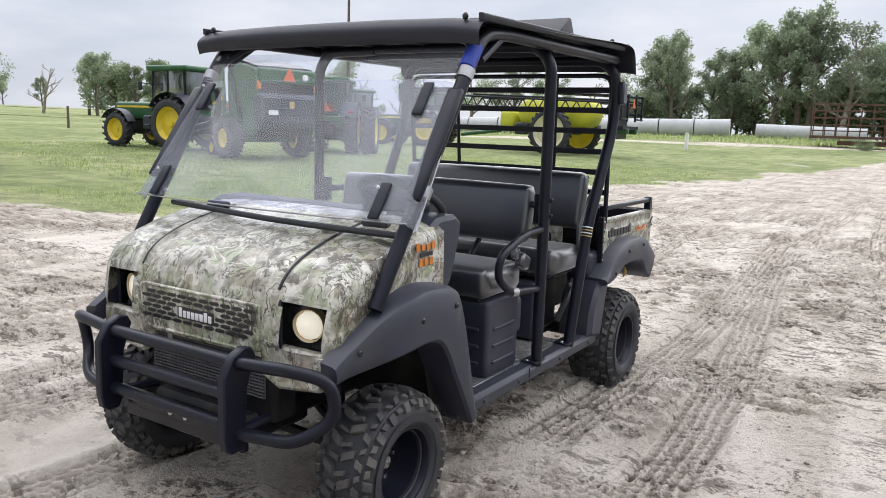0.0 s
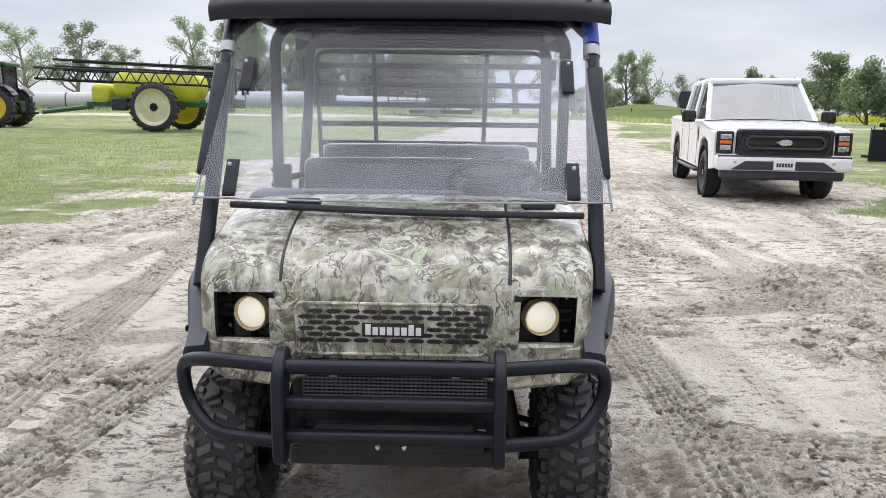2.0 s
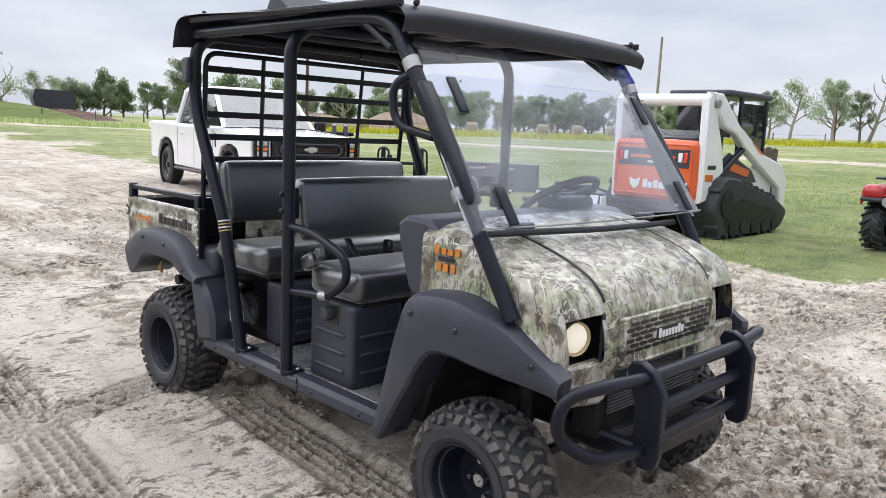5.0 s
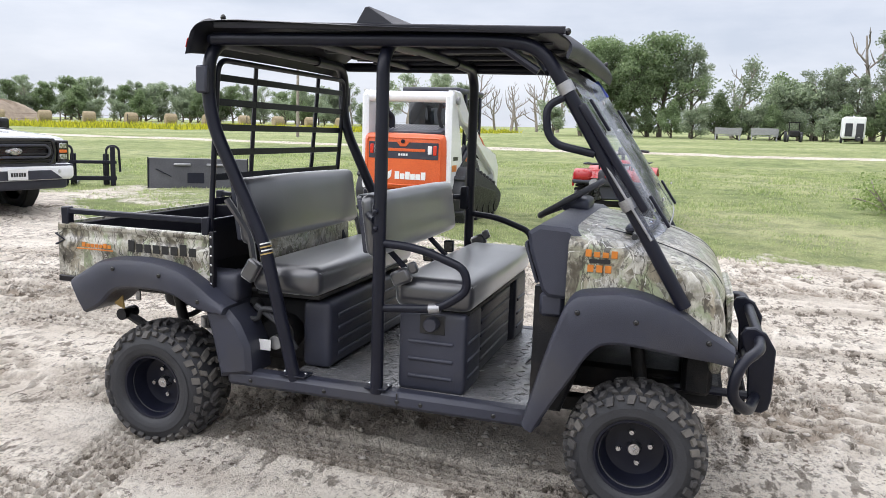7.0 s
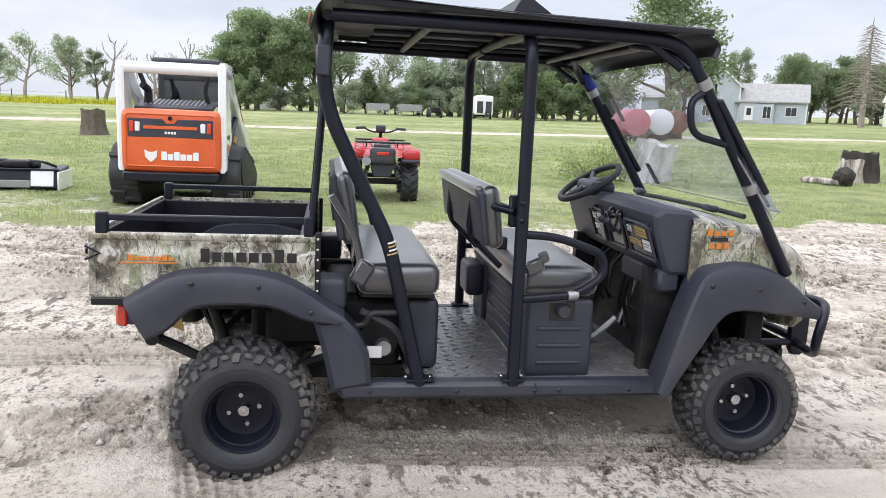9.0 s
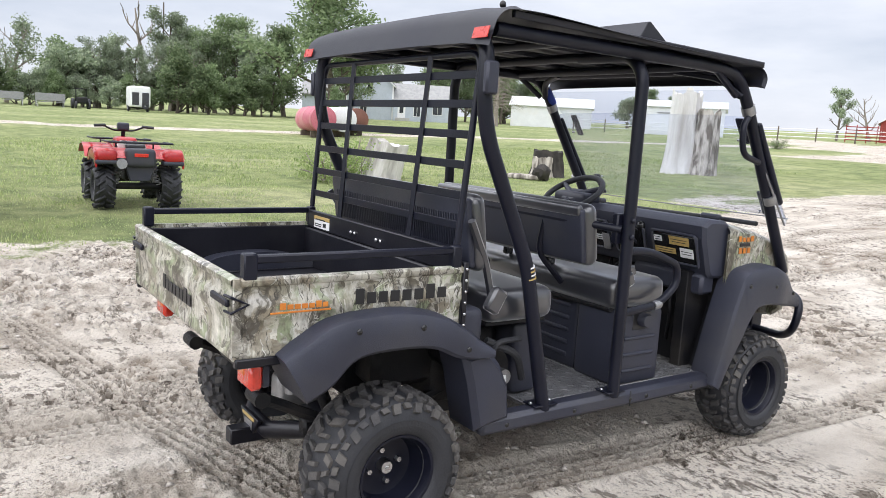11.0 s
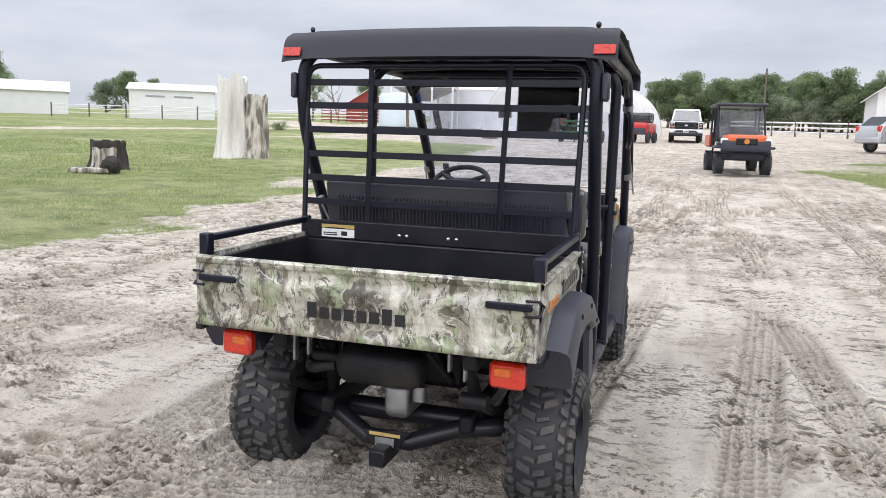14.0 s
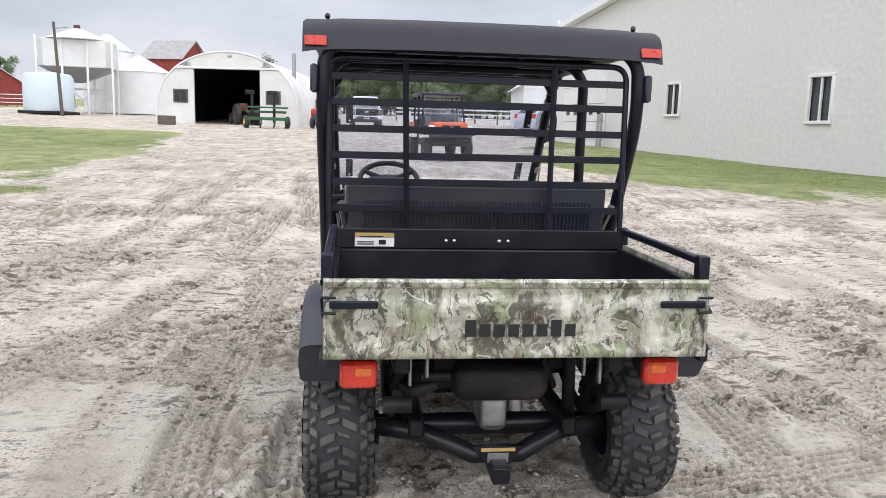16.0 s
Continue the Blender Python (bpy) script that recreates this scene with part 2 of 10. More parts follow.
def foliage(name, c1, c2, c3):
    m = bpy.data.materials.new(name)
    m.use_nodes = True
    nt = m.node_tree
    nt.nodes.clear()
    N, L = nt.nodes.new, nt.links.new
    out, d, t, mx = N("ShaderNodeOutputMaterial"), N("ShaderNodeBsdfDiffuse"), N("ShaderNodeBsdfTranslucent"), N("ShaderNodeMixShader")
    g = N("ShaderNodeNewGeometry")
    oi = N("ShaderNodeObjectInfo")
    r = N("ShaderNodeValToRGB")
    e = r.color_ramp.elements
    e[0].position, e[0].color = 0.0, rgba(c1)
    e[1].position, e[1].color = 1.0, rgba(c3)
    k = e.new(0.55)
    k.color = rgba(c2)
    L(g.outputs["Random Per Island"], r.inputs["Fac"])
    hs = N("ShaderNodeHueSaturation")
    mr = N("ShaderNodeMapRange")
    mr.inputs["To Min"].default_value, mr.inputs["To Max"].default_value = 0.75, 1.2
    L(oi.outputs["Random"], mr.inputs["Value"])
    L(mr.outputs["Result"], hs.inputs["Value"])
    L(r.outputs["Color"], hs.inputs["Color"])
    L(hs.outputs["Color"], d.inputs["Color"])
    # light passing through a leaf comes out brighter and yellower
    through_leaf = N("ShaderNodeMix")
    through_leaf.data_type, through_leaf.blend_type = "RGBA", "MULTIPLY"
    through_leaf.inputs["Factor"].default_value = 1.0
    L(hs.outputs["Color"], through_leaf.inputs["A"])
    through_leaf.inputs["B"].default_value = (1.5, 1.6, 1.3, 1)
    L(through_leaf.outputs["Result"], t.inputs["Color"])
    mx.inputs["Fac"].default_value = 0.55
    L(d.outputs["BSDF"], mx.inputs[1])
    L(t.outputs["BSDF"], mx.inputs[2])
    L(mx.outputs["Shader"], out.inputs["Surface"])
    return m


CAMO = camouflage()
BLACK_PLASTIC = surf("black_moulded_plastic", (0.032, 0.035, 0.054), (0.023, 0.025, 0.039), 4, 0.46, bump=0.12, bump_scale=260, c3=(0.050, 0.049, 0.053))
BLACK_PAINT = surf("black_powder_coat", (0.009, 0.010, 0.020), (0.006, 0.007, 0.014), 5, 0.36, bump=0.08, bump_scale=200, spec=0.30)
BLACK_STEEL = surf("black_bed_steel", (0.010, 0.010, 0.015), (0.006, 0.006, 0.010), 6, 0.36, bump=0.06, bump_scale=90, c3=(0.022, 0.022, 0.025), spec=0.4)
ROOF_PLASTIC = surf("roof_plastic", (0.019, 0.020, 0.030), (0.014, 0.015, 0.022), 3, 0.50, bump=0.06, bump_scale=300, spec=0.4)
VINYL = surf("black_vinyl", (0.020, 0.021, 0.029), (0.015, 0.016, 0.023), 5, 0.36, bump=0.0, spec=0.8, coat=1.3)
# sheen makes the vinyl brighter at grazing angles
vinyl_inputs = VINYL.node_tree.nodes["Principled BSDF"].inputs
vinyl_inputs["Coat Roughness"].default_value, vinyl_inputs["Sheen Weight"].default_value, vinyl_inputs["Sheen Roughness"].default_value = 0.28, 0.85, 0.35
RUBBER = surf("tyre_rubber", (0.082, 0.077, 0.074), (0.042, 0.041, 0.043), 7, 0.80, bump=0.3, bump_scale=120, c3=(0.15, 0.138, 0.122))
RUBBER_CLEAN = surf("dark_rubber", (0.030, 0.031, 0.036), (0.021, 0.022, 0.026), 7, 0.62, bump=0.2, bump_scale=140)
FLOOR_PLATE = surf("floor_plate_black", (0.16, 0.161, 0.168), (0.10, 0.101, 0.106), 5, 0.24, bump=0.45, bump_scale=55, spec=1.0, c3=(0.24, 0.23, 0.215))
CHROME = surf("bright_steel", (0.62, 0.62, 0.63), (0.50, 0.50, 0.52), 20, 0.28, metal=1.0, bump=0.05)
ALUMINIUM = surf("cast_aluminium", (0.42, 0.42, 0.43), (0.30, 0.30, 0.31), 18, 0.45, metal=0.9, bump=0.2)
DARK_MACHINE = surf("dark_running_gear", (0.011, 0.011, 0.013), (0.006, 0.006, 0.008), 12, 0.5, bump=0.3, c3=(0.035, 0.031, 0.028), spec=0.3)
ORANGE_DECAL = surf("orange_decal", (0.62, 0.22, 0.03), (0.50, 0.15, 0.02), 30, 0.4, bump=0)
BLACK_DECAL = surf("black_decal", (0.015, 0.015, 0.017), (0.012, 0.012, 0.014), 20, 0.4, bump=0)
WHITE_DECAL = surf("white_decal", (0.78, 0.78, 0.78), (0.72, 0.72, 0.72), 20, 0.4, bump=0)
YELLOW_DECAL = surf("yellow_decal", (0.50, 0.36, 0.13), (0.42, 0.29, 0.10), 20, 0.45, bump=0)
RED_REFLECTOR = surf("red_reflective_tape", (0.55, 0.04, 0.025), (0.45, 0.03, 0.02), 60, 0.3, bump=0.1)
RED_LENS = surf("red_lamp_lens", (0.66, 0.035, 0.016), (0.55, 0.028, 0.012), 40, 0.12, bump=0.3, bump_scale=90, coat=1.0)
AMBER_LENS = surf("amber_lamp_lens", (0.75, 0.16, 0.02), (0.65, 0.12, 0.02), 40, 0.12, bump=0.3, bump_scale=90, coat=1.0)
HEADLIGHT_LIT = lamp_lens("headlight_lit", (0.95, 0.88, 0.72), 0.34)
BRASS_RIM = surf("tan_lamp_ring", (0.50, 0.42, 0.26), (0.40, 0.33, 0.20), 20, 0.3, bump=0)
GREY_MESH = surf("dusty_grey_mesh", (0.12, 0.12, 0.13), (0.07, 0.07, 0.08), 12, 0.6, bump=0.1)
WINDSHIELD = clear_sheet("scuffed_polycarbonate", 0.28, (0.80, 0.84, 0.96), 0.06, 1.6, (0.74, 0.76, 0.83), 0.035, 0.10)
UPPER_SHEET = clear_sheet("clear_polycarbonate", 0.10, (0.90, 0.92, 0.97), 0.06, 1.6, (0.74, 0.76, 0.83), 0.03)
AUTO_GLASS = clear_sheet("tinted_glass", 0.05, (0.10, 0.12, 0.13), 0.02, gloss=0.10)
SCREEN_GLASS = clear_sheet("windscreen_glass", 0.10, (0.42, 0.45, 0.46), 0.03, gloss=0.26)
BLUE_STRAP = surf("blue_strap", (0.02, 0.05, 0.35), (0.015, 0.04, 0.28), 30, 0.6, bump=0.2)
WHITE_PAINT = surf("white_vehicle_paint", (0.80, 0.81, 0.83), (0.77, 0.78, 0.81), 2, 0.22, bump=0.01, coat=0.7)
SILVER_PAINT = surf("silver_vehicle_paint", (0.52, 0.54, 0.57), (0.47, 0.49, 0.52), 2, 0.3, metal=0.3, bump=0.01, coat=0.6)
ORANGE_PAINT = surf("orange_machine_paint", (0.66, 0.115, 0.025), (0.60, 0.095, 0.02), 3, 0.35, bump=0.02, coat=0.3)
RED_PAINT = surf("red_plastic", (0.45, 0.02, 0.022), (0.36, 0.015, 0.018), 4, 0.3, bump=0.05, coat=0.3)
GREEN_PAINT = surf("green_machine_paint", (0.026, 0.105, 0.042), (0.018, 0.078, 0.030), 2, 0.35, bump=0.03, c3=(0.05, 0.11, 0.06))
YELLOW_PAINT = surf("yellow_machine_paint", (0.72, 0.55, 0.03), (0.62, 0.46, 0.025), 3, 0.4, bump=0.05)
TANK_YELLOW = surf("yellow_poly_tank", (0.66, 0.66, 0.06), (0.58, 0.58, 0.05), 2, 0.45, bump=0.05)
CREAM_RIM = surf("cream_rim", (0.62, 0.60, 0.42), (0.55, 0.52, 0.34), 3, 0.5, bump=0.05)
BLACK_GLOSS = surf("gloss_black", (0.012, 0.012, 0.013), (0.009, 0.009, 0.010), 6, 0.2, bump=0.02)
RUST = surf("rusty_steel", (0.13, 0.068, 0.048), (0.07, 0.04, 0.03), 5, 0.85, bump=0.5)
GREY_STEEL = surf("grey_steel", (0.36, 0.36, 0.37), (0.27, 0.27, 0.28), 6, 0.5, metal=0.4, bump=0.1)
WHITE_SIDING = surf("white_painted_metal", (0.72, 0.73, 0.74), (0.66, 0.67, 0.68), 1.2, 0.55, bump=0.1, c3=(0.68, 0.67, 0.64))
WHITE_WEATHERED = surf("weathered_white_metal", (0.70, 0.70, 0.70), (0.62, 0.62, 0.61), 0.8, 0.6, bump=0.2, c3=(0.58, 0.54, 0.48))
GREY_SIDING = surf("light_grey_wall", (0.665, 0.655, 0.645), (0.655, 0.645, 0.636), 0.5, 0.7, bump=0.0, c3=(0.648, 0.640, 0.632))
BLUE_SIDING = surf("pale_blue_siding", (0.46, 0.50, 0.56), (0.41, 0.45, 0.51), 1.5, 0.7, bump=0.15)
ROOF_WHITE = surf("white_roof_metal", (0.76, 0.77, 0.78), (0.70, 0.71, 0.72), 1, 0.45, bump=0.05)
ROOF_GREY = surf("grey_shingles", (0.36, 0.36, 0.35), (0.28, 0.28, 0.28), 2, 0.85, bump=0.5)
BARN_RED = surf("barn_red_boards", (0.28, 0.045, 0.035), (0.20, 0.032, 0.026), 2, 0.8, bump=0.4)
WINDOW_DARK = surf("window_glass_dark", (0.03, 0.034, 0.04), (0.02, 0.022, 0.026), 1.5, 0.06, bump=0.0, spec=0.8)
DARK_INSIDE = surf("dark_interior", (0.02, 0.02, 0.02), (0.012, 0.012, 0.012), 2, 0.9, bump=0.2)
DEAD_WOOD = surf("bleached_dead_wood", (0.52, 0.48, 0.43), (0.15, 0.13, 0.11), 7, 0.9, bump=0.9, bump_scale=26, c3=(0.05, 0.042, 0.035), spread=0.18, vec_scale=(1, 1, 0.25))
CHARRED = surf("charred_bark", (0.05, 0.043, 0.038), (0.022, 0.02, 0.018), 6, 0.95, bump=0.9, bump_scale=30)
BARK = surf("tree_bark", (0.16, 0.135, 0.11), (0.09, 0.075, 0.06), 4, 0.95, bump=0.8, bump_scale=20)
BARK_PALE = surf("pale_dead_bark", (0.34, 0.30, 0.26), (0.22, 0.19, 0.165), 4, 0.95, bump=0.6, bump_scale=20)
WOOD_POST = surf("weathered_post", (0.15, 0.12, 0.095), (0.09, 0.075, 0.06), 6, 0.9, bump=0.7)
CONCRETE = surf("concrete", (0.44, 0.43, 0.41), (0.36, 0.35, 0.33), 1.5, 0.85, bump=0.3)
PIPE_GREY = surf("pale_pipe", (0.50, 0.51, 0.52), (0.42, 0.43, 0.44), 0.7, 0.6, bump=0.1)
POLY_BLUE = surf("pale_blue_poly_tank", (0.58, 0.67, 0.72), (0.53, 0.62, 0.68), 1, 0.5, bump=0.05)
TANK_RED = surf("faded_red_tank", (0.50, 0.16, 0.20), (0.42, 0.10, 0.14), 1.5, 0.55, bump=0.1, c3=(0.50, 0.25, 0.24))
TANK_BROWN = surf("rusty_brown_tank", (0.20, 0.085, 0.06), (0.14, 0.06, 0.045), 2, 0.8, bump=0.3)
HAY = surf("hay", (0.36, 0.29, 0.18), (0.24, 0.19, 0.12), 5, 0.95, bump=0.9, bump_scale=30)
DIRT = surf("bare_dirt", (0.30, 0.24, 0.18), (0.20, 0.155, 0.115), 1.2, 0.95, bump=0.8, bump_scale=10)
LEAF_BROAD = foliage("broad_leaves", (0.112, 0.150, 0.086), (0.180, 0.224, 0.138), (0.275, 0.320, 0.208))
LEAF_GREY = foliage("grey_green_leaves", (0.160, 0.192, 0.145), (0.246, 0.280, 0.217), (0.350, 0.378, 0.306))
LEAF_BUSH = foliage("bush_leaves", (0.17, 0.23, 0.09), (0.26, 0.33, 0.14), (0.38, 0.43, 0.21))
GRASS_BLADE = foliage("grass_blades", (0.20, 0.245, 0.11), (0.29, 0.335, 0.165), (0.43, 0.44, 0.26))
YELLOW_FLOWER = foliage("yellow_flowers", (0.20, 0.22, 0.05), (0.42, 0.40, 0.05), (0.62, 0.55, 0.05))


# ---- mesh tools ----
class Geo:
    def __init__(self):
        self.v, self.f = [], []

    def add(self, verts, faces):
        o = len(self.v)
        self.v += [tuple(p) for p in verts]
        self.f += [tuple(i + o for i in q) for q in faces]
        return self

    def box(self, c, s, b=0.006, rot=None):
        """Chamfered box. rot: a Matrix or degrees about z."""
        h = [v / 2 for v in s]
        b = min(b, 0.45 * min(s))
        vs, fs, idx = [], [], {}
        for sx in (-1, 1):
            for sy in (-1, 1):
                for sz in (-1, 1):
                    for a in range(3):
                        p = [sx * (h[0] - b), sy * (h[1] - b), sz * (h[2] - b)]
                        p[a] = (sx, sy, sz)[a] * h[a]
                        idx[(sx, sy, sz, a)] = len(vs)
                        vs.append(p)
        for a in range(3):
            u, w = (a + 1) % 3, (a + 2) % 3
            for s0 in (-1, 1):
                q = []
                for su, sw in ((-1, -1), (1, -1), (1, 1), (-1, 1)):
                    k = [0, 0, 0]
                    k[a], k[u], k[w] = s0, su, sw
                    q.append(idx[(*k, a)])
                fs.append(q if s0 > 0 else q[::-1])
            for su in (-1, 1):
                for sw in (-1, 1):
                    k0, k1 = [0, 0, 0], [0, 0, 0]
                    k0[a], k1[a] = -1, 1
                    for k in (k0, k1):
                        k[u], k[w] = su, sw
                    q = [idx[(*k0, u)], idx[(*k1, u)], idx[(*k1, w)], idx[(*k0, w)]]
                    fs.append(q if su * sw < 0 else q[::-1])
        for sx in (-1, 1):
            for sy in (-1, 1):
                for sz in (-1, 1):
                    q = [idx[(sx, sy, sz, a)] for a in range(3)]
                    fs.append(q if sx * sy * sz > 0 else q[::-1])
        if rot is not None:
            m = rot if isinstance(rot, Matrix) else Matrix.Rotation(radians(rot), 4, "Z")
            vs = [m @ Vector(p) for p in vs]
        return self.add([(p[0] + c[0], p[1] + c[1], p[2] + c[2]) for p in vs], fs)

    def soft(self, c, s, r, n=4, puff=0.0, rot=None):
        """Rounded cushion: a box with edge radius r."""
        h = [v / 2 for v in s]
        r = min(r, min(h) * 0.98)
        cut = []
        for a in range(3):
            e = [-h[a] + r * (1 - math.cos(math.pi / 2 * k / n)) for k in range(n + 1)]
            mid = [-h[a] + r + (2 * h[a] - 2 * r) * k / 4 for k in range(1, 4)]
            cut.append(e + mid + [-x for x in e[::-1]])
        vs, fs, seen = [], [], {}

        def put(p):
            key = tuple(round(x, 6) for x in p)
            if key not in seen:
                q = [max(-h[i] + r, min(h[i] - r, p[i])) for i in range(3)]
                d = Vector([p[i] - q[i] for i in range(3)])
                if d.length > 1e-9:
                    d = d.normalized() * r
                w = Vector(q) + d
                if puff:
                    k = [1 - (w[i] / h[i]) ** 2 for i in range(3)]
                    for i in range(3):
                        j, l = (i + 1) % 3, (i + 2) % 3
                        w[i] += math.copysign(puff, w[i]) * (abs(w[i]) / h[i]) ** 3 * max(0, k[j]) * max(0, k[l])
                seen[key] = len(vs)
                vs.append(w)
            return seen[key]

        for a in range(3):
            u, w = (a + 1) % 3, (a + 2) % 3
            for sgn in (-1, 1):
                for i in range(len(cut[u]) - 1):
                    for j in range(len(cut[w]) - 1):
                        q = []
                        for du, dw in ((0, 0), (1, 0), (1, 1), (0, 1)):
                            p = [0, 0, 0]
                            p[a], p[u], p[w] = sgn * h[a], cut[u][i + du], cut[w][j + dw]
                            q.append(put(p))
                        if len(set(q)) > 2:
                            fs.append(q if sgn > 0 else q[::-1])
        if rot is not None:
            vs = [rot @ p for p in vs]
        return self.add([(p[0] + c[0], p[1] + c[1], p[2] + c[2]) for p in vs], fs)

    def tube(self, pts, r, seg=10, closed=False):
        pts = [Vector(p) for p in pts]
        rs = r if isinstance(r, (list, tuple)) else [r] * len(pts)
        n, up, vs, fs = len(pts), None, [], []
        for i, p in enumerate(pts):
            a = pts[(i - 1) % n] if (closed or i > 0) else p
            c = pts[(i + 1) % n] if (closed or i < n - 1) else p
            d = (c - a).normalized()
            if up is None:
                up = Vector((0, 0, 1)) if abs(d.z) < 0.9 else Vector((1, 0, 0))
            x = d.cross(up).normalized()
            up = x.cross(d).normalized()
            for k in range(seg):
                an = 2 * math.pi * k / seg
                vs.append(p + (x * math.cos(an) + up * math.sin(an)) * rs[i])
        for i in range(n if closed else n - 1):
            j = (i + 1) % n
            for k in range(seg):
                l = (k + 1) % seg
                fs.append((i * seg + k, i * seg + l, j * seg + l, j * seg + k))
        if not closed:
            fs.append(tuple(range(seg))[::-1])
            fs.append(tuple((n - 1) * seg + k for k in range(seg)))
        return self.add(vs, fs)

    def cyl(self, p0, p1, r0, r1=None, seg=16):
        return self.tube([p0, p1], [r0, r0 if r1 is None else r1], seg)

    def lathe(self, profile, c=(0, 0, 0), axis="x", seg=32, closed=True):
        """Turns (radius, along) points round an axis through c. closed: the profile is a loop."""
        vs, fs, n = [], [], len(profile)
        for k in range(seg):
            a = 2 * math.pi * k / seg
            ca, sa = math.cos(a), math.sin(a)
            for r, t in profile:
                p = {"x": (t, r * ca, r * sa), "y": (r * ca, t, r * sa), "z": (r * ca, r * sa, t)}[axis]
                vs.append((p[0] + c[0], p[1] + c[1], p[2] + c[2]))
        for k in range(seg):
            l = (k + 1) % seg
            for i in range(n if closed else n - 1):
                j = (i + 1) % n
                fs.append((k * n + i, k * n + j, l * n + j, l * n + i))
        return self.add(vs, fs)

    def prism(self, poly, axis, a0, a1, b=0.0):
        """A flat outline pushed from a0 to a1 along an axis, its rims chamfered by b. The outline's two numbers are the other two axes in order."""
        n = len(poly)
        area = sum(poly[i][0] * poly[(i + 1) % n][1] - poly[(i + 1) % n][0] * poly[i][1] for i in range(n))
        if area < 0:
            poly = poly[::-1]

        def inset(d):
            out = []
            for i in range(n):
                p, q, r = Vector(poly[i - 1]), Vector(poly[i]), Vector(poly[(i + 1) % n])
                e0, e1 = (q - p).normalized(), (r - q).normalized()
                n0, n1 = Vector((-e0.y, e0.x)), Vector((-e1.y, e1.x))
                m = (n0 + n1)
                m = m / max(0.35, m.length_squared / 2) if m.length > 1e-6 else n0
                out.append(q + m * d)
            return out

        def at(p, a):
            return {"x": (a, p[0], p[1]), "y": (p[0], a, p[1]), "z": (p[0], p[1], a)}[axis]

        loops = [(poly, a0), (poly, a1)] if not b else [(inset(b), a0), (poly, a0 + math.copysign(b, a1 - a0)), (poly, a1 - math.copysign(b, a1 - a0)), (inset(b), a1)]
        vs = [at(p, a) for lp, a in loops for p in lp]
        fs = [tuple(range(n))[::-1], tuple(range((len(loops) - 1) * n, len(loops) * n))]
        for k in range(len(loops) - 1):
            for i in range(n):
                j = (i + 1) % n
                fs.append((k * n + i, k * n + j, (k + 1) * n + j, (k + 1) * n + i))
        return self.add(vs, fs)

    def grid(self, rows, close_u=False):
        """A skin over rows of points."""
        n, m = len(rows), len(rows[0])
        fs = []
        for i in range(n - 1):
            for j in range(m if close_u else m - 1):
                k = (j + 1) % m
                fs.append((i * m + j, i * m + k, (i + 1) * m + k, (i + 1) * m + j))
        return self.add([p for r in rows for p in r], fs)

    def ball(self, c, s, seg=12, rings=8):
        rows = []
        for i in range(rings + 1):
            a = math.pi * i / rings
            rows.append([(c[0] + s[0] * math.sin(a) * math.cos(2 * math.pi * k / seg), c[1] + s[1] * math.sin(a) * math.sin(2 * math.pi * k / seg), c[2] + s[2] * math.cos(a)) for k in range(seg)])
        return self.grid(rows, True)

    def mirror_x(self):
        o = len(self.v)
        self.v += [(-x, y, z) for x, y, z in self.v]
        self.f += [tuple(i + o for i in q[::-1]) for q in self.f]
        return self


def fillet(pts, r, n=5):
    """Rounds the corners of a path of points."""
    pts = [Vector(p) for p in pts]
    out = [pts[0]]
    for a, p, c in zip(pts, pts[1:], pts[2:]):
        d = min(r, (a - p).length * 0.48, (c - p).length * 0.48)
        s, e = p + (a - p).normalized() * d, p + (c - p).normalized() * d
        for k in range(n + 1):
            t = k / n
            out.append(s * (1 - t) ** 2 + p * 2 * t * (1 - t) + e * t * t)
    return out + [pts[-1]]


def mesh_of(name, geo, material, smooth=40):
    me = bpy.data.meshes.new(name)
    me.from_pydata(geo.v, [], geo.f)
    bm = bmesh.new()
    bm.from_mesh(me)
    bmesh.ops.recalc_face_normals(bm, faces=bm.faces)
    bm.to_mesh(me)
    bm.free()
    me.materials.append(material)
    if smooth:
        me.polygons.foreach_set("use_smooth", [True] * len(me.polygons))
        me.set_sharp_from_angle(angle=radians(smooth))
    return me


def part(name, geo, material, parent=None, label="", smooth=40):
    ob = new(name, mesh_of(name, geo, material, smooth))
    ob.parent = parent
    if label:
        ob["label"] = label
    return ob


def pieces(name, geo, material, parent, label="", smooth=40):
    """Each separate piece of the mesh as a part of its own; past sixty they stay one part of kind stuff. Returns the first."""
    root = list(range(len(geo.v)))

    def find(i):
        while root[i] != i:
            root[i] = root[root[i]]
            i = root[i]
        return i

    for q in geo.f:
        a = find(q[0])
        for i in q[1:]:
            root[find(i)] = a
    groups = {}
    for q in geo.f:
        groups.setdefault(find(q[0]), []).append(q)
    if len(groups) > 60:
        return tagged(part(name, geo, material, parent, label, smooth), kind="stuff")
    first = None
    for faces in groups.values():
        ids = sorted({i for q in faces for i in q})
        at_new = {i: k for k, i in enumerate(ids)}
        g = Geo()
        g.v, g.f = [geo.v[i] for i in ids], [tuple(at_new[i] for i in q) for q in faces]
        ob = part(name, g, material, parent, label, smooth)
        first = first or ob
    return first


def thing(name, m, label, category, group="", kind=""):
    ob = new(name)
    ob.empty_display_size = 0.2
    ob.matrix_world = m
    return tagged(ob, label, category, group, kind)


def solo(name, geo, material, m, label, category, group="", kind="", smooth=40):
    ob = new(name, mesh_of(name, geo, material, smooth))
    ob.matrix_world = m
    return tagged(ob, label, category, group, kind)


def again(ob, parent, m):
    """A copy of a part with its own parts, under the same or another thing, at the local pose m."""
    c = copy_thing(ob, m)
    c.parent = parent
    return c


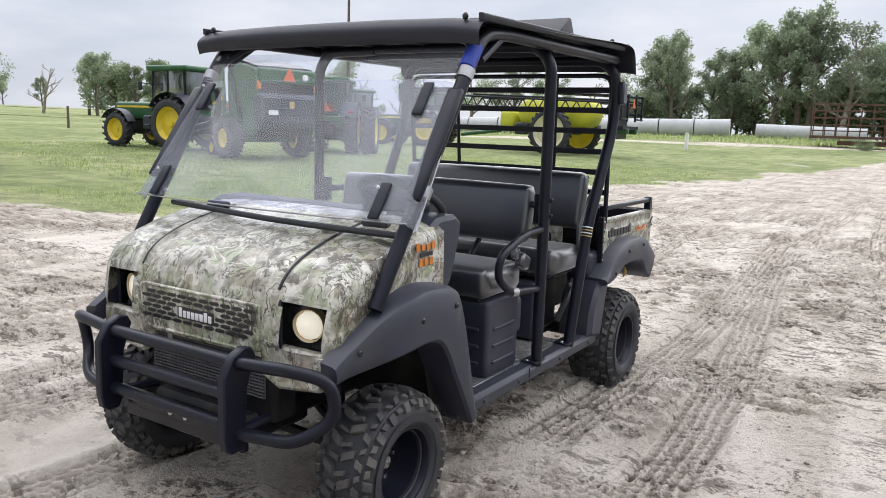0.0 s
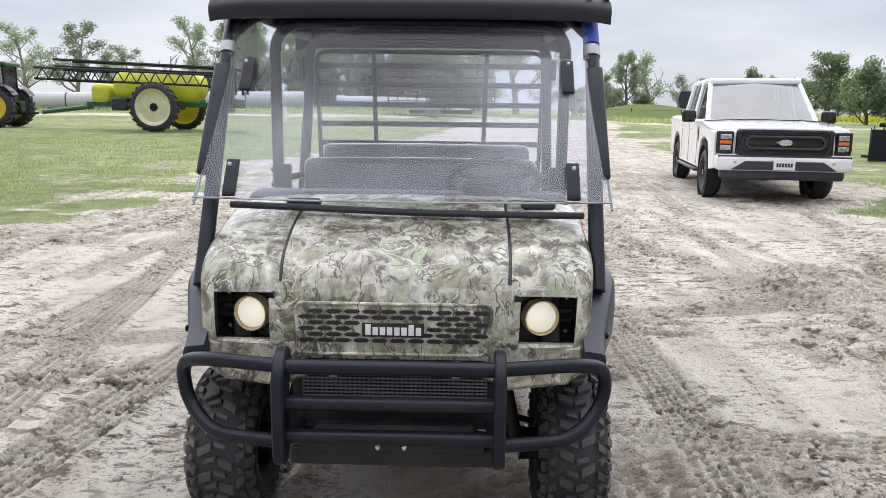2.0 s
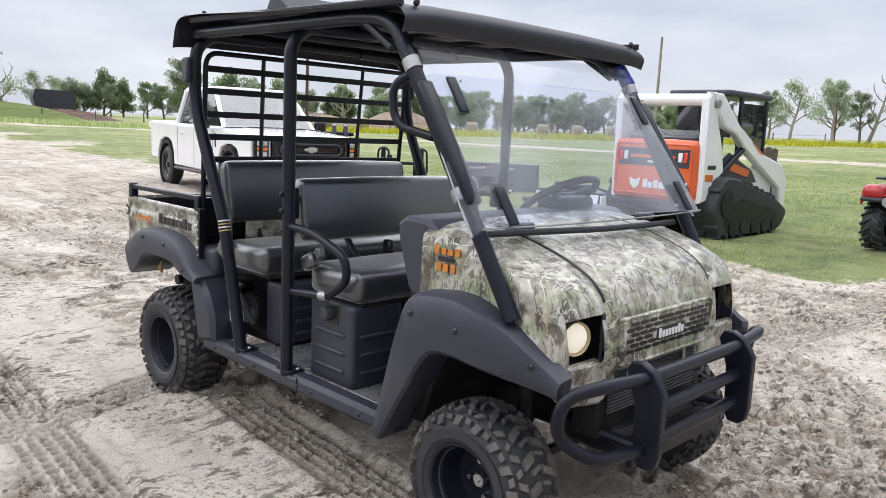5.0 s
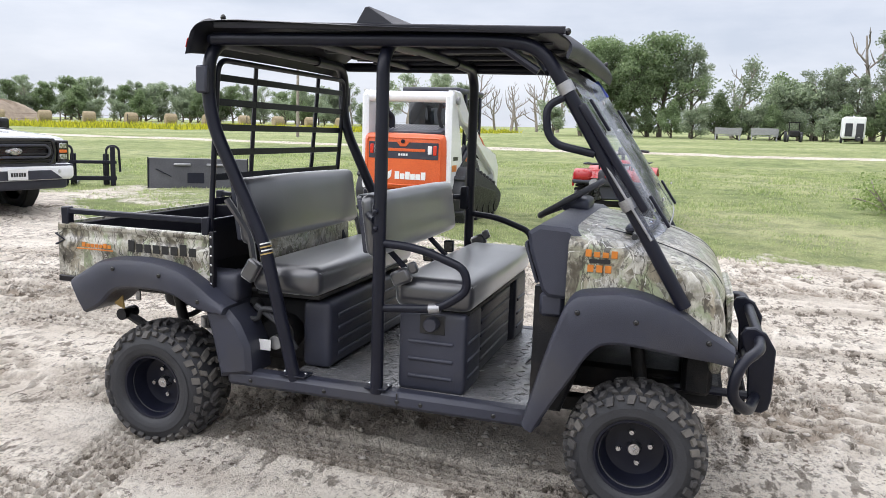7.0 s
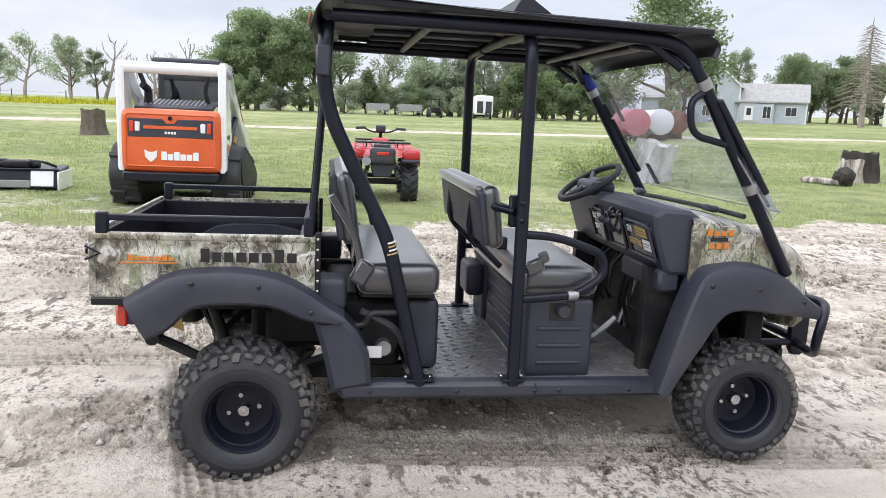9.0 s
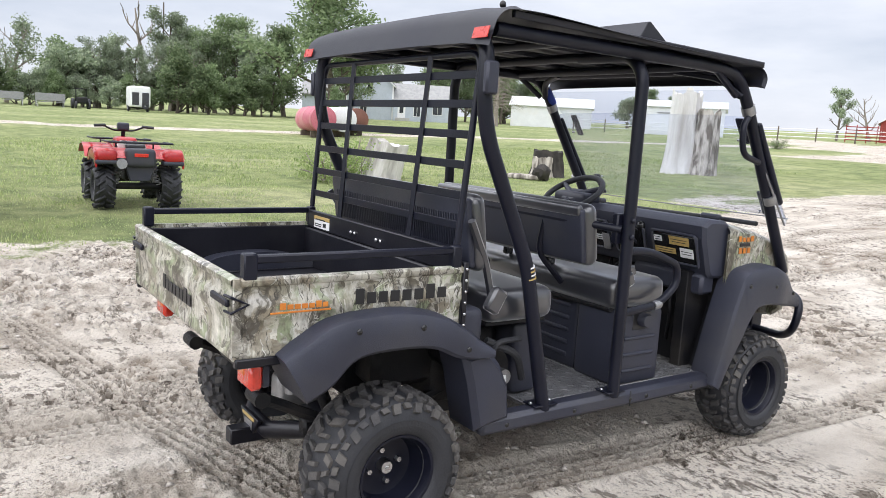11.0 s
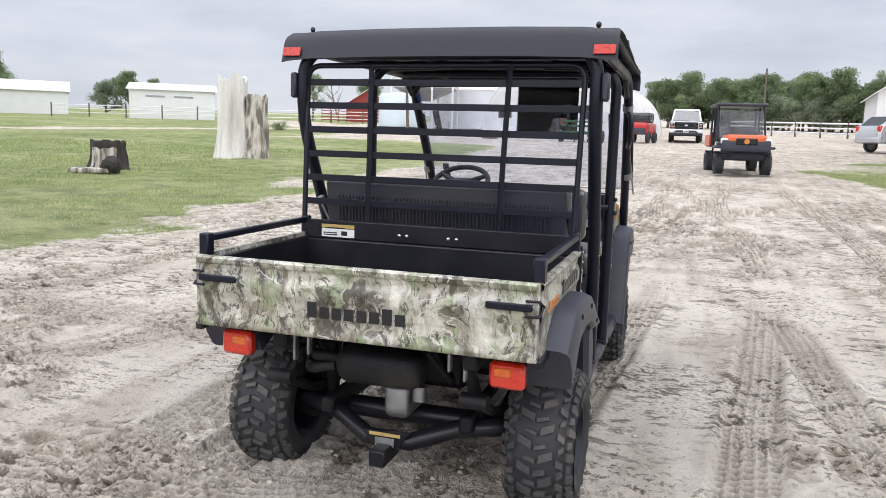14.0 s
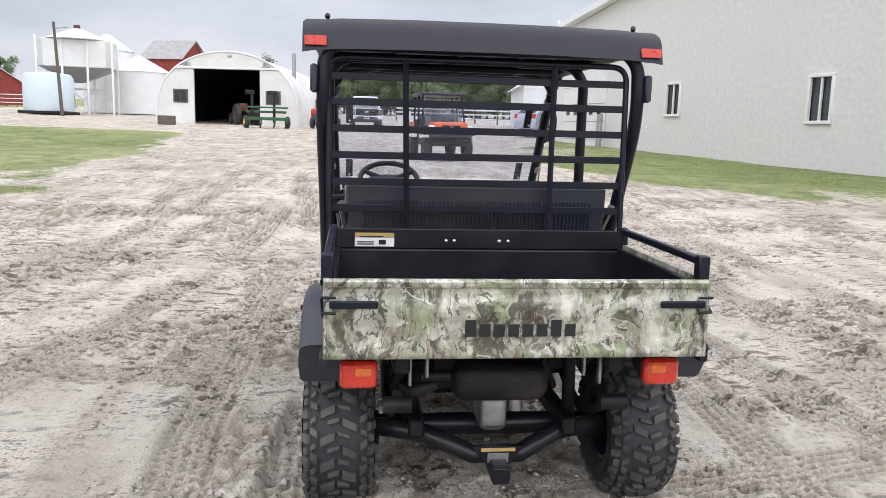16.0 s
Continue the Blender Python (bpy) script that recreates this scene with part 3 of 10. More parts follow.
def ground_z(x, y):
    """Height of the land: nearly flat round the vehicle, rising gently towards the farm buildings."""
    x, y = np.asarray(x, float), np.asarray(y, float)
    r = np.hypot(x, y - 1.0)
    a = np.arctan2(y - 1.0, x)
    z = (2.0 + 1.5 * np.cos(a + math.radians(95))) * np.clip(r - 2, 0, 250) / 100
    return z + 1.0 * np.exp(-((x + 14) ** 2 + (y - 74) ** 2) / 600.0)


def on_ground(x, y, turn=0.0, dz=0.0):
    return pose(x, y, float(ground_z(x, y)) + dz, 0, 0, turn)


# ---- ground: one sheet out to the horizon ----
rng = np.random.default_rng(7)
LATTICE = rng.random((256, 256))


def vnoise(x, y):
    """Smooth value noise in -1..1."""
    xi, yi = np.floor(x).astype(int), np.floor(y).astype(int)
    fx, fy = x - xi, y - yi
    fx, fy = fx * fx * (3 - 2 * fx), fy * fy * (3 - 2 * fy)
    a, b = LATTICE[xi % 256, yi % 256], LATTICE[(xi + 1) % 256, yi % 256]
    c, d = LATTICE[xi % 256, (yi + 1) % 256], LATTICE[(xi + 1) % 256, (yi + 1) % 256]
    return 2 * ((a * (1 - fx) + b * fx) * (1 - fy) + (c * (1 - fx) + d * fx) * fy) - 1


def fbm(x, y, f, octaves=4, gain=0.5):
    z, a = 0, 1.0
    for k in range(octaves):
        z = z + a * vnoise(x * f + 17.3 * k, y * f - 9.1 * k)
        f, a = f * 2.03, a * gain
    return z


def ease(e0, e1, v):
    t = np.clip((v - e0) / (e1 - e0), 0, 1)
    return t * t * (3 - 2 * t)


def to_line(x, y, pts):
    """Distance to a path of points."""
    best = np.full(np.shape(x), 1e9)
    for (x0, y0), (x1, y1) in zip(pts, pts[1:]):
        dx, dy = x1 - x0, y1 - y0
        t = np.clip(((x - x0) * dx + (y - y0) * dy) / (dx * dx + dy * dy), 0, 1)
        best = np.minimum(best, np.hypot(x - x0 - t * dx, y - y0 - t * dy))
    return best


FIELD_ROAD = [(-60, 46), (-12, 55), (5, 61), (24, 55), (38, 42), (41, 12), (38, -5), (38, -27), (30, -50), (22, -52)]
YARD_ROAD = [(2, -34), (12, -44), (26, -54), (50, -80)]


def grass_cover(x, y):
    """0 on bare sand, 1 on turf."""
    west = np.interp(y, [-60, -45, -35, -22, -12.5, -11, -8, -6, 0, 3.1, 5, 6.3, 12, 15, 36, 44, 62, 90], [-26, -24, -9, -4.2, -5.4, -6, -9, -12, -14, -9, -5.8, -4.6, -3.4, -4, -0.6, 0, 4, 8])
    east = np.interp(y, [-70, -42, -30, -20, -11.7, -5.4, -2, 0.5, 3.6, 5, 8.4, 11, 14, 20, 40, 70, 90], [34, 10, 7.4, 6.6, 6.2, 5.9, 5.0, 5.2, 5.2, 4.9, 5.6, 7.6, 7.8, 6.5, 8, 15, 8])
    wob = 0.7 * fbm(x, y, 0.35, 3) + 0.35 * fbm(x, y, 1.7, 3)
    d = np.maximum(west - x, x - east) + wob
    d = np.where(y > 64, 3.0 + 0 * d, d)
    g = ease(-0.5, 1.1, d)
    for road, half in ((FIELD_ROAD, 1.7), (YARD_ROAD, 4.0)):
        g = np.minimum(g, ease(half - 0.5, half + 0.6, to_line(x, y, road) + 0.5 * wob))
    yard = ease(0, 3, np.maximum(np.abs(x - 3) - 17, np.abs(y + 42) - 6.5) + wob)
    g = np.minimum(g, np.where(y < -33, yard, 1))
    bare = ease(0.18, 0.62, fbm(x, y, 0.30, 4) + 0.40 * np.exp(-np.abs(d) / 3.0) - 0.10)
    return g * (1 - 0.85 * bare * np.exp(-np.maximum(d, 0) / 5.0))


TRACKS = [(-1.55, 0.02, 0.0), (-2.75, 0.05, 0.4), (1.15, -0.03, 1.0), (2.3, 0.10, 0.2), (3.3, 0.02, 2.0), (0.62, 0.0, 0.0), (-0.62, 0.0, 0.0), (-3.9, -0.06, 0.7), (4.1, 0.14, 1.6), (-2.1, -0.08, 1.4), (-3.3, 0.11, 2.2), (2.85, -0.11, 0.9)]


def tread(d, s, w):
    """Print of a block tread: d across, s along; 1 where the soil stands up between blocks."""
    row = np.floor(d / 0.056 + 0.5)
    u = d / 0.056 + 0.5 - row
    v = s / 0.062 + 0.5 * (row % 2) + 0.55 * np.abs(u - 0.5)
    v = v - np.floor(v)
    return 1 - ease(0.08, 0.26, u) * ease(0.92, 0.74, u) * ease(0.10, 0.30, v) * ease(1.0, 0.80, v)


def relief(x, y, grass):
    """Height of ruts, prints and clods over the land, and how dark their shaded pits are painted."""
    near = np.exp(-np.maximum(np.hypot(x, y - 1) - 9, 0) / 6)
    sand = 1 - grass
    z = 0.022 * fbm(x, y, 0.5, 3) + 0.014 * grass * fbm(x, y, 3.1, 3)
    churn = ease(0.0, 0.5, fbm(x + 40, y, 0.55, 3) + 0.25 * fbm(x, y + 11, 2.1, 2))
    # crumbled crust: sharp-edged plates and pits
    crumb = 1 - np.abs(fbm(x, y, 6.5, 3, 0.6))
    clod = np.abs(vnoise(x * 15 + 3.3 * vnoise(x * 4, y * 4), y * 15)) + 0.5 * np.abs(vnoise(x * 31, y * 31))
    plate = ease(0.05, 0.22, fbm(x + 5, y + 3, 7.0, 3, 0.6))
    z = z + near * sand * (0.004 * fbm(x, y, 19.0, 2) + churn * (0.024 * plate + 0.022 * clod - 0.014 * ease(0.75, 1.0, crumb)))
    # overlapping prints: a net of thin ridges round dark pits
    net = ease(-0.12, 0.10, fbm(x + 70, y + 20, 0.75, 3)) * ease(-0.35, 0.05, fbm(x - 21, y + 8, 0.45, 2))
    u = 0.90 * x + 0.44 * y + 0.07 * vnoise(x * 3.1, y * 3.1)
    w = -0.44 * x + 0.90 * y + 0.07 * vnoise(x * 3.1 + 9, y * 3.1)
    ridge = np.maximum(ease(0.42, 0.06, np.abs(vnoise(u * 7.5, w * 13))), 0.6 * ease(0.30, 0.04, np.abs(vnoise(u * 17 + 5, w * 23))))
    churn = churn * (1 - 0.75 * net)
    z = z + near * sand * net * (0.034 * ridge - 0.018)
    # shade of the pits between plates, ridges and lugs, put into the colour
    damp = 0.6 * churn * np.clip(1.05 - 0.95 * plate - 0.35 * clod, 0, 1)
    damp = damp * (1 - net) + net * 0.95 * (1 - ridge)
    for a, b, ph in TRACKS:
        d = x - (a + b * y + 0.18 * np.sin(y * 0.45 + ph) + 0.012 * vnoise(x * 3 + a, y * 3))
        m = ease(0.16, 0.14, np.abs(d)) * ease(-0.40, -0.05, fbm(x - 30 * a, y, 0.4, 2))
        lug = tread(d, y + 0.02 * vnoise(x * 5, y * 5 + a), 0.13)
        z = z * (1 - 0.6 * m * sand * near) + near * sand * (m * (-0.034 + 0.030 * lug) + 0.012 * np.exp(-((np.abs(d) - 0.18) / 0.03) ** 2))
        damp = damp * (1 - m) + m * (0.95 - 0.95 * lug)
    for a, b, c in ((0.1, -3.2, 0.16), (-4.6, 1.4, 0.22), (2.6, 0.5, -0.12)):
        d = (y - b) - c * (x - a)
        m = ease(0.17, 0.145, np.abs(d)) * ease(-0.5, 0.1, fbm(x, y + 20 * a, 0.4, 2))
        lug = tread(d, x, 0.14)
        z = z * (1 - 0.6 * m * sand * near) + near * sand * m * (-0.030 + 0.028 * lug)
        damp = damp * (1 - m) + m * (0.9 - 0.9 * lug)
    # sand farther than about 9 m out is tinted darker as well
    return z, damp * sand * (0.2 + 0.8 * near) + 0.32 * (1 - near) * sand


def grow(step, out, rate):
    v, s = [], step
    while sum(v) < out:
        s *= rate
        v.append(s)
    return np.cumsum(v)


def axis_cuts(lo, hi, step, out, rate=1.062):
    core, side = np.arange(lo, hi, step), grow(step, out, rate)
    return np.concatenate([(lo - side)[::-1], core, core[-1] + side])


GX, GY = axis_cuts(-4.0, 5.0, 0.015, 900, 1.05), axis_cuts(-3.4, 6.4, 0.015, 900, 1.05)
XX, YY = np.meshgrid(GX, GY, indexing="ij")
GRASS = grass_cover(XX, YY)
RELIEF, PIT_SHADE_FAR_TONE = relief(XX, YY, GRASS)
ZZ = ground_z(XX, YY) + RELIEF * (np.hypot(XX, YY) < 60)
nx, ny = XX.shape
ids = np.arange(nx * ny).reshape(nx, ny)
quads = np.stack([ids[:-1, :-1], ids[1:, :-1], ids[1:, 1:], ids[:-1, 1:]], -1).reshape(-1, 4)
me = bpy.data.meshes.new("ground")
me.vertices.add(nx * ny)
me.vertices.foreach_set("co", np.stack([XX, YY, ZZ], -1).ravel().astype(np.float32))
me.loops.add(quads.size)
me.loops.foreach_set("vertex_index", quads.ravel().astype(np.int32))
me.polygons.add(len(quads))
me.polygons.foreach_set("loop_start", np.arange(0, quads.size, 4, dtype=np.int32))
me.polygons.foreach_set("use_smooth", np.ones(len(quads), bool))
me.update(calc_edges=True)
at = me.attributes.new("grass", "FLOAT", "POINT")
at.data.foreach_set("value", GRASS.ravel().astype(np.float32))
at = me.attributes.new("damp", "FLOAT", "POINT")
at.data.foreach_set("value", PIT_SHADE_FAR_TONE.ravel().astype(np.float32))


def ground_material():
    m = bpy.data.materials.new("sand_and_turf")
    nt, b = nodes_of(m)
    N, L = nt.nodes.new, nt.links.new
    co = N("ShaderNodeTexCoord")

    def tex(scale, detail=5, rough=0.55):
        n = N("ShaderNodeTexNoise")
        n.inputs["Scale"].default_value, n.inputs["Detail"].default_value, n.inputs["Roughness"].default_value = scale, detail, rough
        L(co.outputs["Object"], n.inputs["Vector"])
        return n.outputs["Fac"]

    def ramp(src, stops):
        r = N("ShaderNodeValToRGB")
        e = r.color_ramp.elements
        e[0].position, e[0].color = stops[0][0], rgba(stops[0][1])
        e[1].position, e[1].color = stops[-1][0], rgba(stops[-1][1])
        for p, c in stops[1:-1]:
            e.new(p).color = rgba(c)
        L(src, r.inputs["Fac"])
        return r.outputs["Color"]

    def mix(a, c, fac, mode="MIX"):
        x = N("ShaderNodeMix")
        x.data_type, x.blend_type = "RGBA", mode
        for s, key in ((a, "A"), (c, "B"), (fac, "Factor")):
            if hasattr(s, "links"):
                L(s, x.inputs[key])
            else:
                x.inputs[key].default_value = s
        return x.outputs["Result"]

    sand = ramp(tex(0.55, 6), [(0.30, (0.67, 0.608, 0.528)), (0.48, (0.755, 0.694, 0.610)), (0.66, (0.81, 0.75, 0.665))])
    # smears along the lane
    lane = N("ShaderNodeMapping")
    lane.inputs["Scale"].default_value = (2.6, 0.5, 1)
    L(co.outputs["Object"], lane.inputs["Vector"])
    smear = N("ShaderNodeTexNoise")
    smear.inputs["Scale"].default_value, smear.inputs["Detail"].default_value = 1.6, 7
    L(lane.outputs["Vector"], smear.inputs["Vector"])
    sand = mix(sand, ramp(smear.outputs["Fac"], [(0.38, (0.74, 0.71, 0.68)), (0.54, (1.05, 1.05, 1.05))]), 0.6, "MULTIPLY")
    # paints the pits' shade, and the far tone, as darker sand
    shade_tone_attr = N("ShaderNodeAttribute")
    shade_tone_attr.attribute_name = "damp"
    sand = mix(sand, mix(sand, (0.48, 0.435, 0.395, 1), 1.0, "MULTIPLY"), shade_tone_attr.outputs["Fac"])
    # crumbs of turned soil in patches
    patch = ramp(tex(1.3, 5, 0.6), [(0.47, (0.04, 0.04, 0.04)), (0.60, (1, 1, 1))])
    speck = ramp(tex(20, 5, 0.75), [(0.40, (0.27, 0.245, 0.23)), (0.48, (1, 1, 1))])
    sand = mix(sand, mix(sand, speck, 1.0, "MULTIPLY"), patch)
    # dark soil flakes and shaded recesses painted across the lane, in bands
    flat = N("ShaderNodeMapping")
    flat.inputs["Scale"].default_value = (3.6, 7.5, 4)
    flat.inputs["Rotation"].default_value = (0, 0, 0.35)
    L(co.outputs["Object"], flat.inputs["Vector"])
    flake = N("ShaderNodeTexNoise")
    flake.inputs["Scale"].default_value, flake.inputs["Detail"].default_value, flake.inputs["Roughness"].default_value = 1.5, 6, 0.72
    L(flat.outputs["Vector"], flake.inputs["Vector"])
    bands = ramp(tex(0.8, 5, 0.62), [(0.43, (0, 0, 0)), (0.54, (1, 1, 1))])
    dark = ramp(flake.outputs["Fac"], [(0.425, (0.37, 0.352, 0.335)), (0.475, (1, 1, 1))])
    sand = mix(sand, mix(sand, dark, 1.0, "MULTIPLY"), bands)
    # shade of fine pits between grains and small prints, painted as dark dots
    fine_pit_shade = ramp(tex(46, 4, 0.7), [(0.37, (0.42, 0.38, 0.35)), (0.45, (1, 1, 1)), (0.62, (1.12, 1.12, 1.12))])
    sand = mix(sand, mix(sand, fine_pit_shade, 1.0, "MULTIPLY"), ramp(tex(0.9, 4, 0.6), [(0.47, (0.12, 0.12, 0.12)), (0.58, (1, 1, 1))]))
    sand = mix(sand, tex(110, 3, 0.75), 0.38, "OVERLAY")
    turf = ramp(tex(0.16, 5), [(0.30, (0.205, 0.25, 0.115)), (0.50, (0.27, 0.31, 0.15)), (0.68, (0.37, 0.385, 0.225))])
    turf = mix(turf, ramp(tex(1.6, 6, 0.7), [(0.36, (0.50, 0.56, 0.48)), (0.58, (1.15, 1.1, 1.0))]), 0.8, "MULTIPLY")
    turf = mix(turf, tex(38, 3, 0.75), 0.8, "OVERLAY")
    a = N("ShaderNodeAttribute")
    a.attribute_name = "grass"
    edge = N("ShaderNodeMath")
    edge.operation = "MULTIPLY_ADD"
    L(tex(5.5, 6, 0.75), edge.inputs[0])
    edge.inputs[1].default_value = 1.3
    edge.inputs[2].default_value = -0.65
    add = N("ShaderNodeMath")
    L(a.outputs["Fac"], add.inputs[0])
    L(edge.outputs["Value"], add.inputs[1])
    mr = N("ShaderNodeMapRange")
    mr.interpolation_type = "SMOOTHSTEP"
    mr.inputs["From Min"].default_value, mr.inputs["From Max"].default_value = 0.28, 0.66
    L(add.outputs["Value"], mr.inputs["Value"])
    L(mix(sand, turf, mr.outputs["Result"]), b.inputs["Base Color"])
    b.inputs["Roughness"].default_value = 0.95
    b.inputs["Specular IOR Level"].default_value = 0.15
    bp = N("ShaderNodeBump")
    bp.inputs["Strength"].default_value, bp.inputs["Distance"].default_value = 1.0, 0.035
    h = N("ShaderNodeMath")
    h.operation = "ADD"
    L(tex(22, 8, 0.75), h.inputs[0])
    L(tex(60, 4, 0.7), h.inputs[1])
    L(h.outputs["Value"], bp.inputs["Height"])
    L(bp.outputs["Normal"], b.inputs["Normal"])
    return m


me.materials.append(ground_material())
ground = tagged(new("ground", me), "pale rutted sandy farmyard with tyre tracks between mown grass", "ground", kind="structure")


def blades(name, material, label, boxes, per_m2, h0, h1, wide, seed, cover=0.35, limit=0):
    """Grass: thin upright blades over stretches (x0, y0, x1, y1) where turf grows."""
    r = np.random.default_rng(seed)
    P = []
    for x0, y0, x1, y1 in boxes:
        n = int((x1 - x0) * (y1 - y0) * per_m2)
        x, y = r.uniform(x0, x1, n), r.uniform(y0, y1, n)
        g = grass_cover(x, y) + 0.35 * fbm(x, y, 2.2, 2) if cover else np.ones(n)
        k = g > cover
        P.append(np.stack([x[k], y[k]], 1))
    P = np.concatenate(P)
    n = len(P)
    z = ground_z(P[:, 0], P[:, 1]) + relief(P[:, 0], P[:, 1], grass_cover(P[:, 0], P[:, 1]))[0] - 0.01
    a, h, lean = r.uniform(0, 6.283, n), r.uniform(h0, h1, n) * (0.7 + 0.6 * np.clip(fbm(P[:, 0], P[:, 1], 1.1, 2), -0.8, 1)), r.uniform(0.1, 0.7, n)
    la = r.uniform(0, 6.283, n)
    w = wide * r.uniform(0.6, 1.3, n)
    base = np.stack([P[:, 0], P[:, 1], z], 1)
    side = np.stack([np.cos(a) * w, np.sin(a) * w, 0 * a], 1)
    tip = base + np.stack([np.cos(la) * lean * h, np.sin(la) * lean * h, h], 1)
    V = np.stack([base - side, base + side, tip], 1).reshape(-1, 3)
    me = bpy.data.meshes.new(name)
    me.vertices.add(3 * n)
    me.vertices.foreach_set("co", V.ravel().astype(np.float32))
    me.loops.add(3 * n)
    me.loops.foreach_set("vertex_index", np.arange(3 * n, dtype=np.int32))
    me.polygons.add(n)
    me.polygons.foreach_set("loop_start", np.arange(0, 3 * n, 3, dtype=np.int32))
    me.update(calc_edges=True)
    me.materials.append(material)
    return tagged(new(name, me), label, "grass", kind="stuff")


blades("grass", GRASS_BLADE, "short green and yellowing lawn grass beside the sand", [(4.2, -13, 12, 13), (-11, 4.5, -3, 14), (-12, -22, -4, -8)], 330, 0.03, 0.075, 0.008, 3)
blades("grass", GRASS_BLADE, "mown lawn grass farther from the lane", [(12, -22, 26, 18), (-26, 8, -4, 26)], 85, 0.05, 0.10, 0.018, 4)
blades("tall_grass", GRASS_BLADE, "long rough grass along the far field edge", [(-62, 58, 30, 74), (-62, 40, -30, 58)], 11, 0.2, 0.5, 0.05, 5, 0.3)
blades("wildflowers", YELLOW_FLOWER, "strip of yellow wildflowers along the far field fence", [(40 + 8 * k, 70 - 6.5 * k, 56 + 8 * k, 88 - 6.5 * k) for k in range(8)], 11, 0.35, 0.75, 0.08, 6, 0)


def crumbs(n, seed):
    """Loose clods of dried soil strewn over the churned sand."""
    r = np.random.default_rng(seed)
    x, y = r.uniform(-7, 6.2, n), r.uniform(-7, 9, n)
    g = grass_cover(x, y)
    churn = ease(-0.15, 0.40, fbm(x + 40, y, 0.55, 3) + 0.25 * fbm(x, y + 11, 2.1, 2))
    k = (g < 0.3) & (r.random(n) < 0.06 + 0.9 * churn) & (np.hypot(x, y - 1) < 9)
    x, y = x[k], y[k]
    n = len(x)
    z = ground_z(x, y) + relief(x, y, g[k])[0]
    size = 0.005 + 0.016 * r.random(n) ** 5
    corner = np.array([(1, 1, 0.2), (-1, 1, 0.1), (-1, -1, 0.2), (1, -1, 0.1), (0.1, 0.1, 1.0), (0, 0, -0.6)], float)
    V = corner[None] * size[:, None, None] * r.uniform(0.45, 1.25, (n, 6, 3))
    a = r.uniform(0, 6.283, n)
    c, s = np.cos(a)[:, None], np.sin(a)[:, None]
    V = np.stack([V[..., 0] * c - V[..., 1] * s, V[..., 0] * s + V[..., 1] * c, V[..., 2]], -1)
    V += np.stack([x, y, z + size * 0.15], -1)[:, None, :]
    F = np.array([(0, 1, 4), (1, 2, 4), (2, 3, 4), (3, 0, 4), (1, 0, 5), (2, 1, 5), (3, 2, 5), (0, 3, 5)])
    F = (F[None] + 6 * np.arange(n)[:, None, None]).reshape(-1)
    me = bpy.data.meshes.new("clods")
    me.vertices.add(6 * n)
    me.vertices.foreach_set("co", V.reshape(-1).astype(np.float32))
    me.loops.add(len(F))
    me.loops.foreach_set("vertex_index", F.astype(np.int32))
    me.polygons.add(len(F) // 3)
    me.polygons.foreach_set("loop_start", np.arange(0, len(F), 3, dtype=np.int32))
    me.update(calc_edges=True)
    me.materials.append(CLOD)
    return tagged(new("soil_clods", me), "loose crumbs and clods of dry sandy soil", "soil", kind="stuff")


CLOD = surf("sandy_clods", (0.52, 0.48, 0.43), (0.34, 0.305, 0.27), 9, 0.95, bump=0.5, bump_scale=120)
crumbs(60000, 12)


# ---- the camouflage utility vehicle: nose towards -y, its left side at +x, front axle at y = 0 ----
AXLE_F, AXLE_R, HUB_Z = 0.0, 2.165, 0.260
# (x of the wheel's middle, hub height, tyre radius, tyre width, how far the disc sits in)
WHEEL_F, WHEEL_R = (0.590, 0.264, 0.276, 0.235, -0.046), (0.595, 0.256, 0.294, 0.275, -0.018)


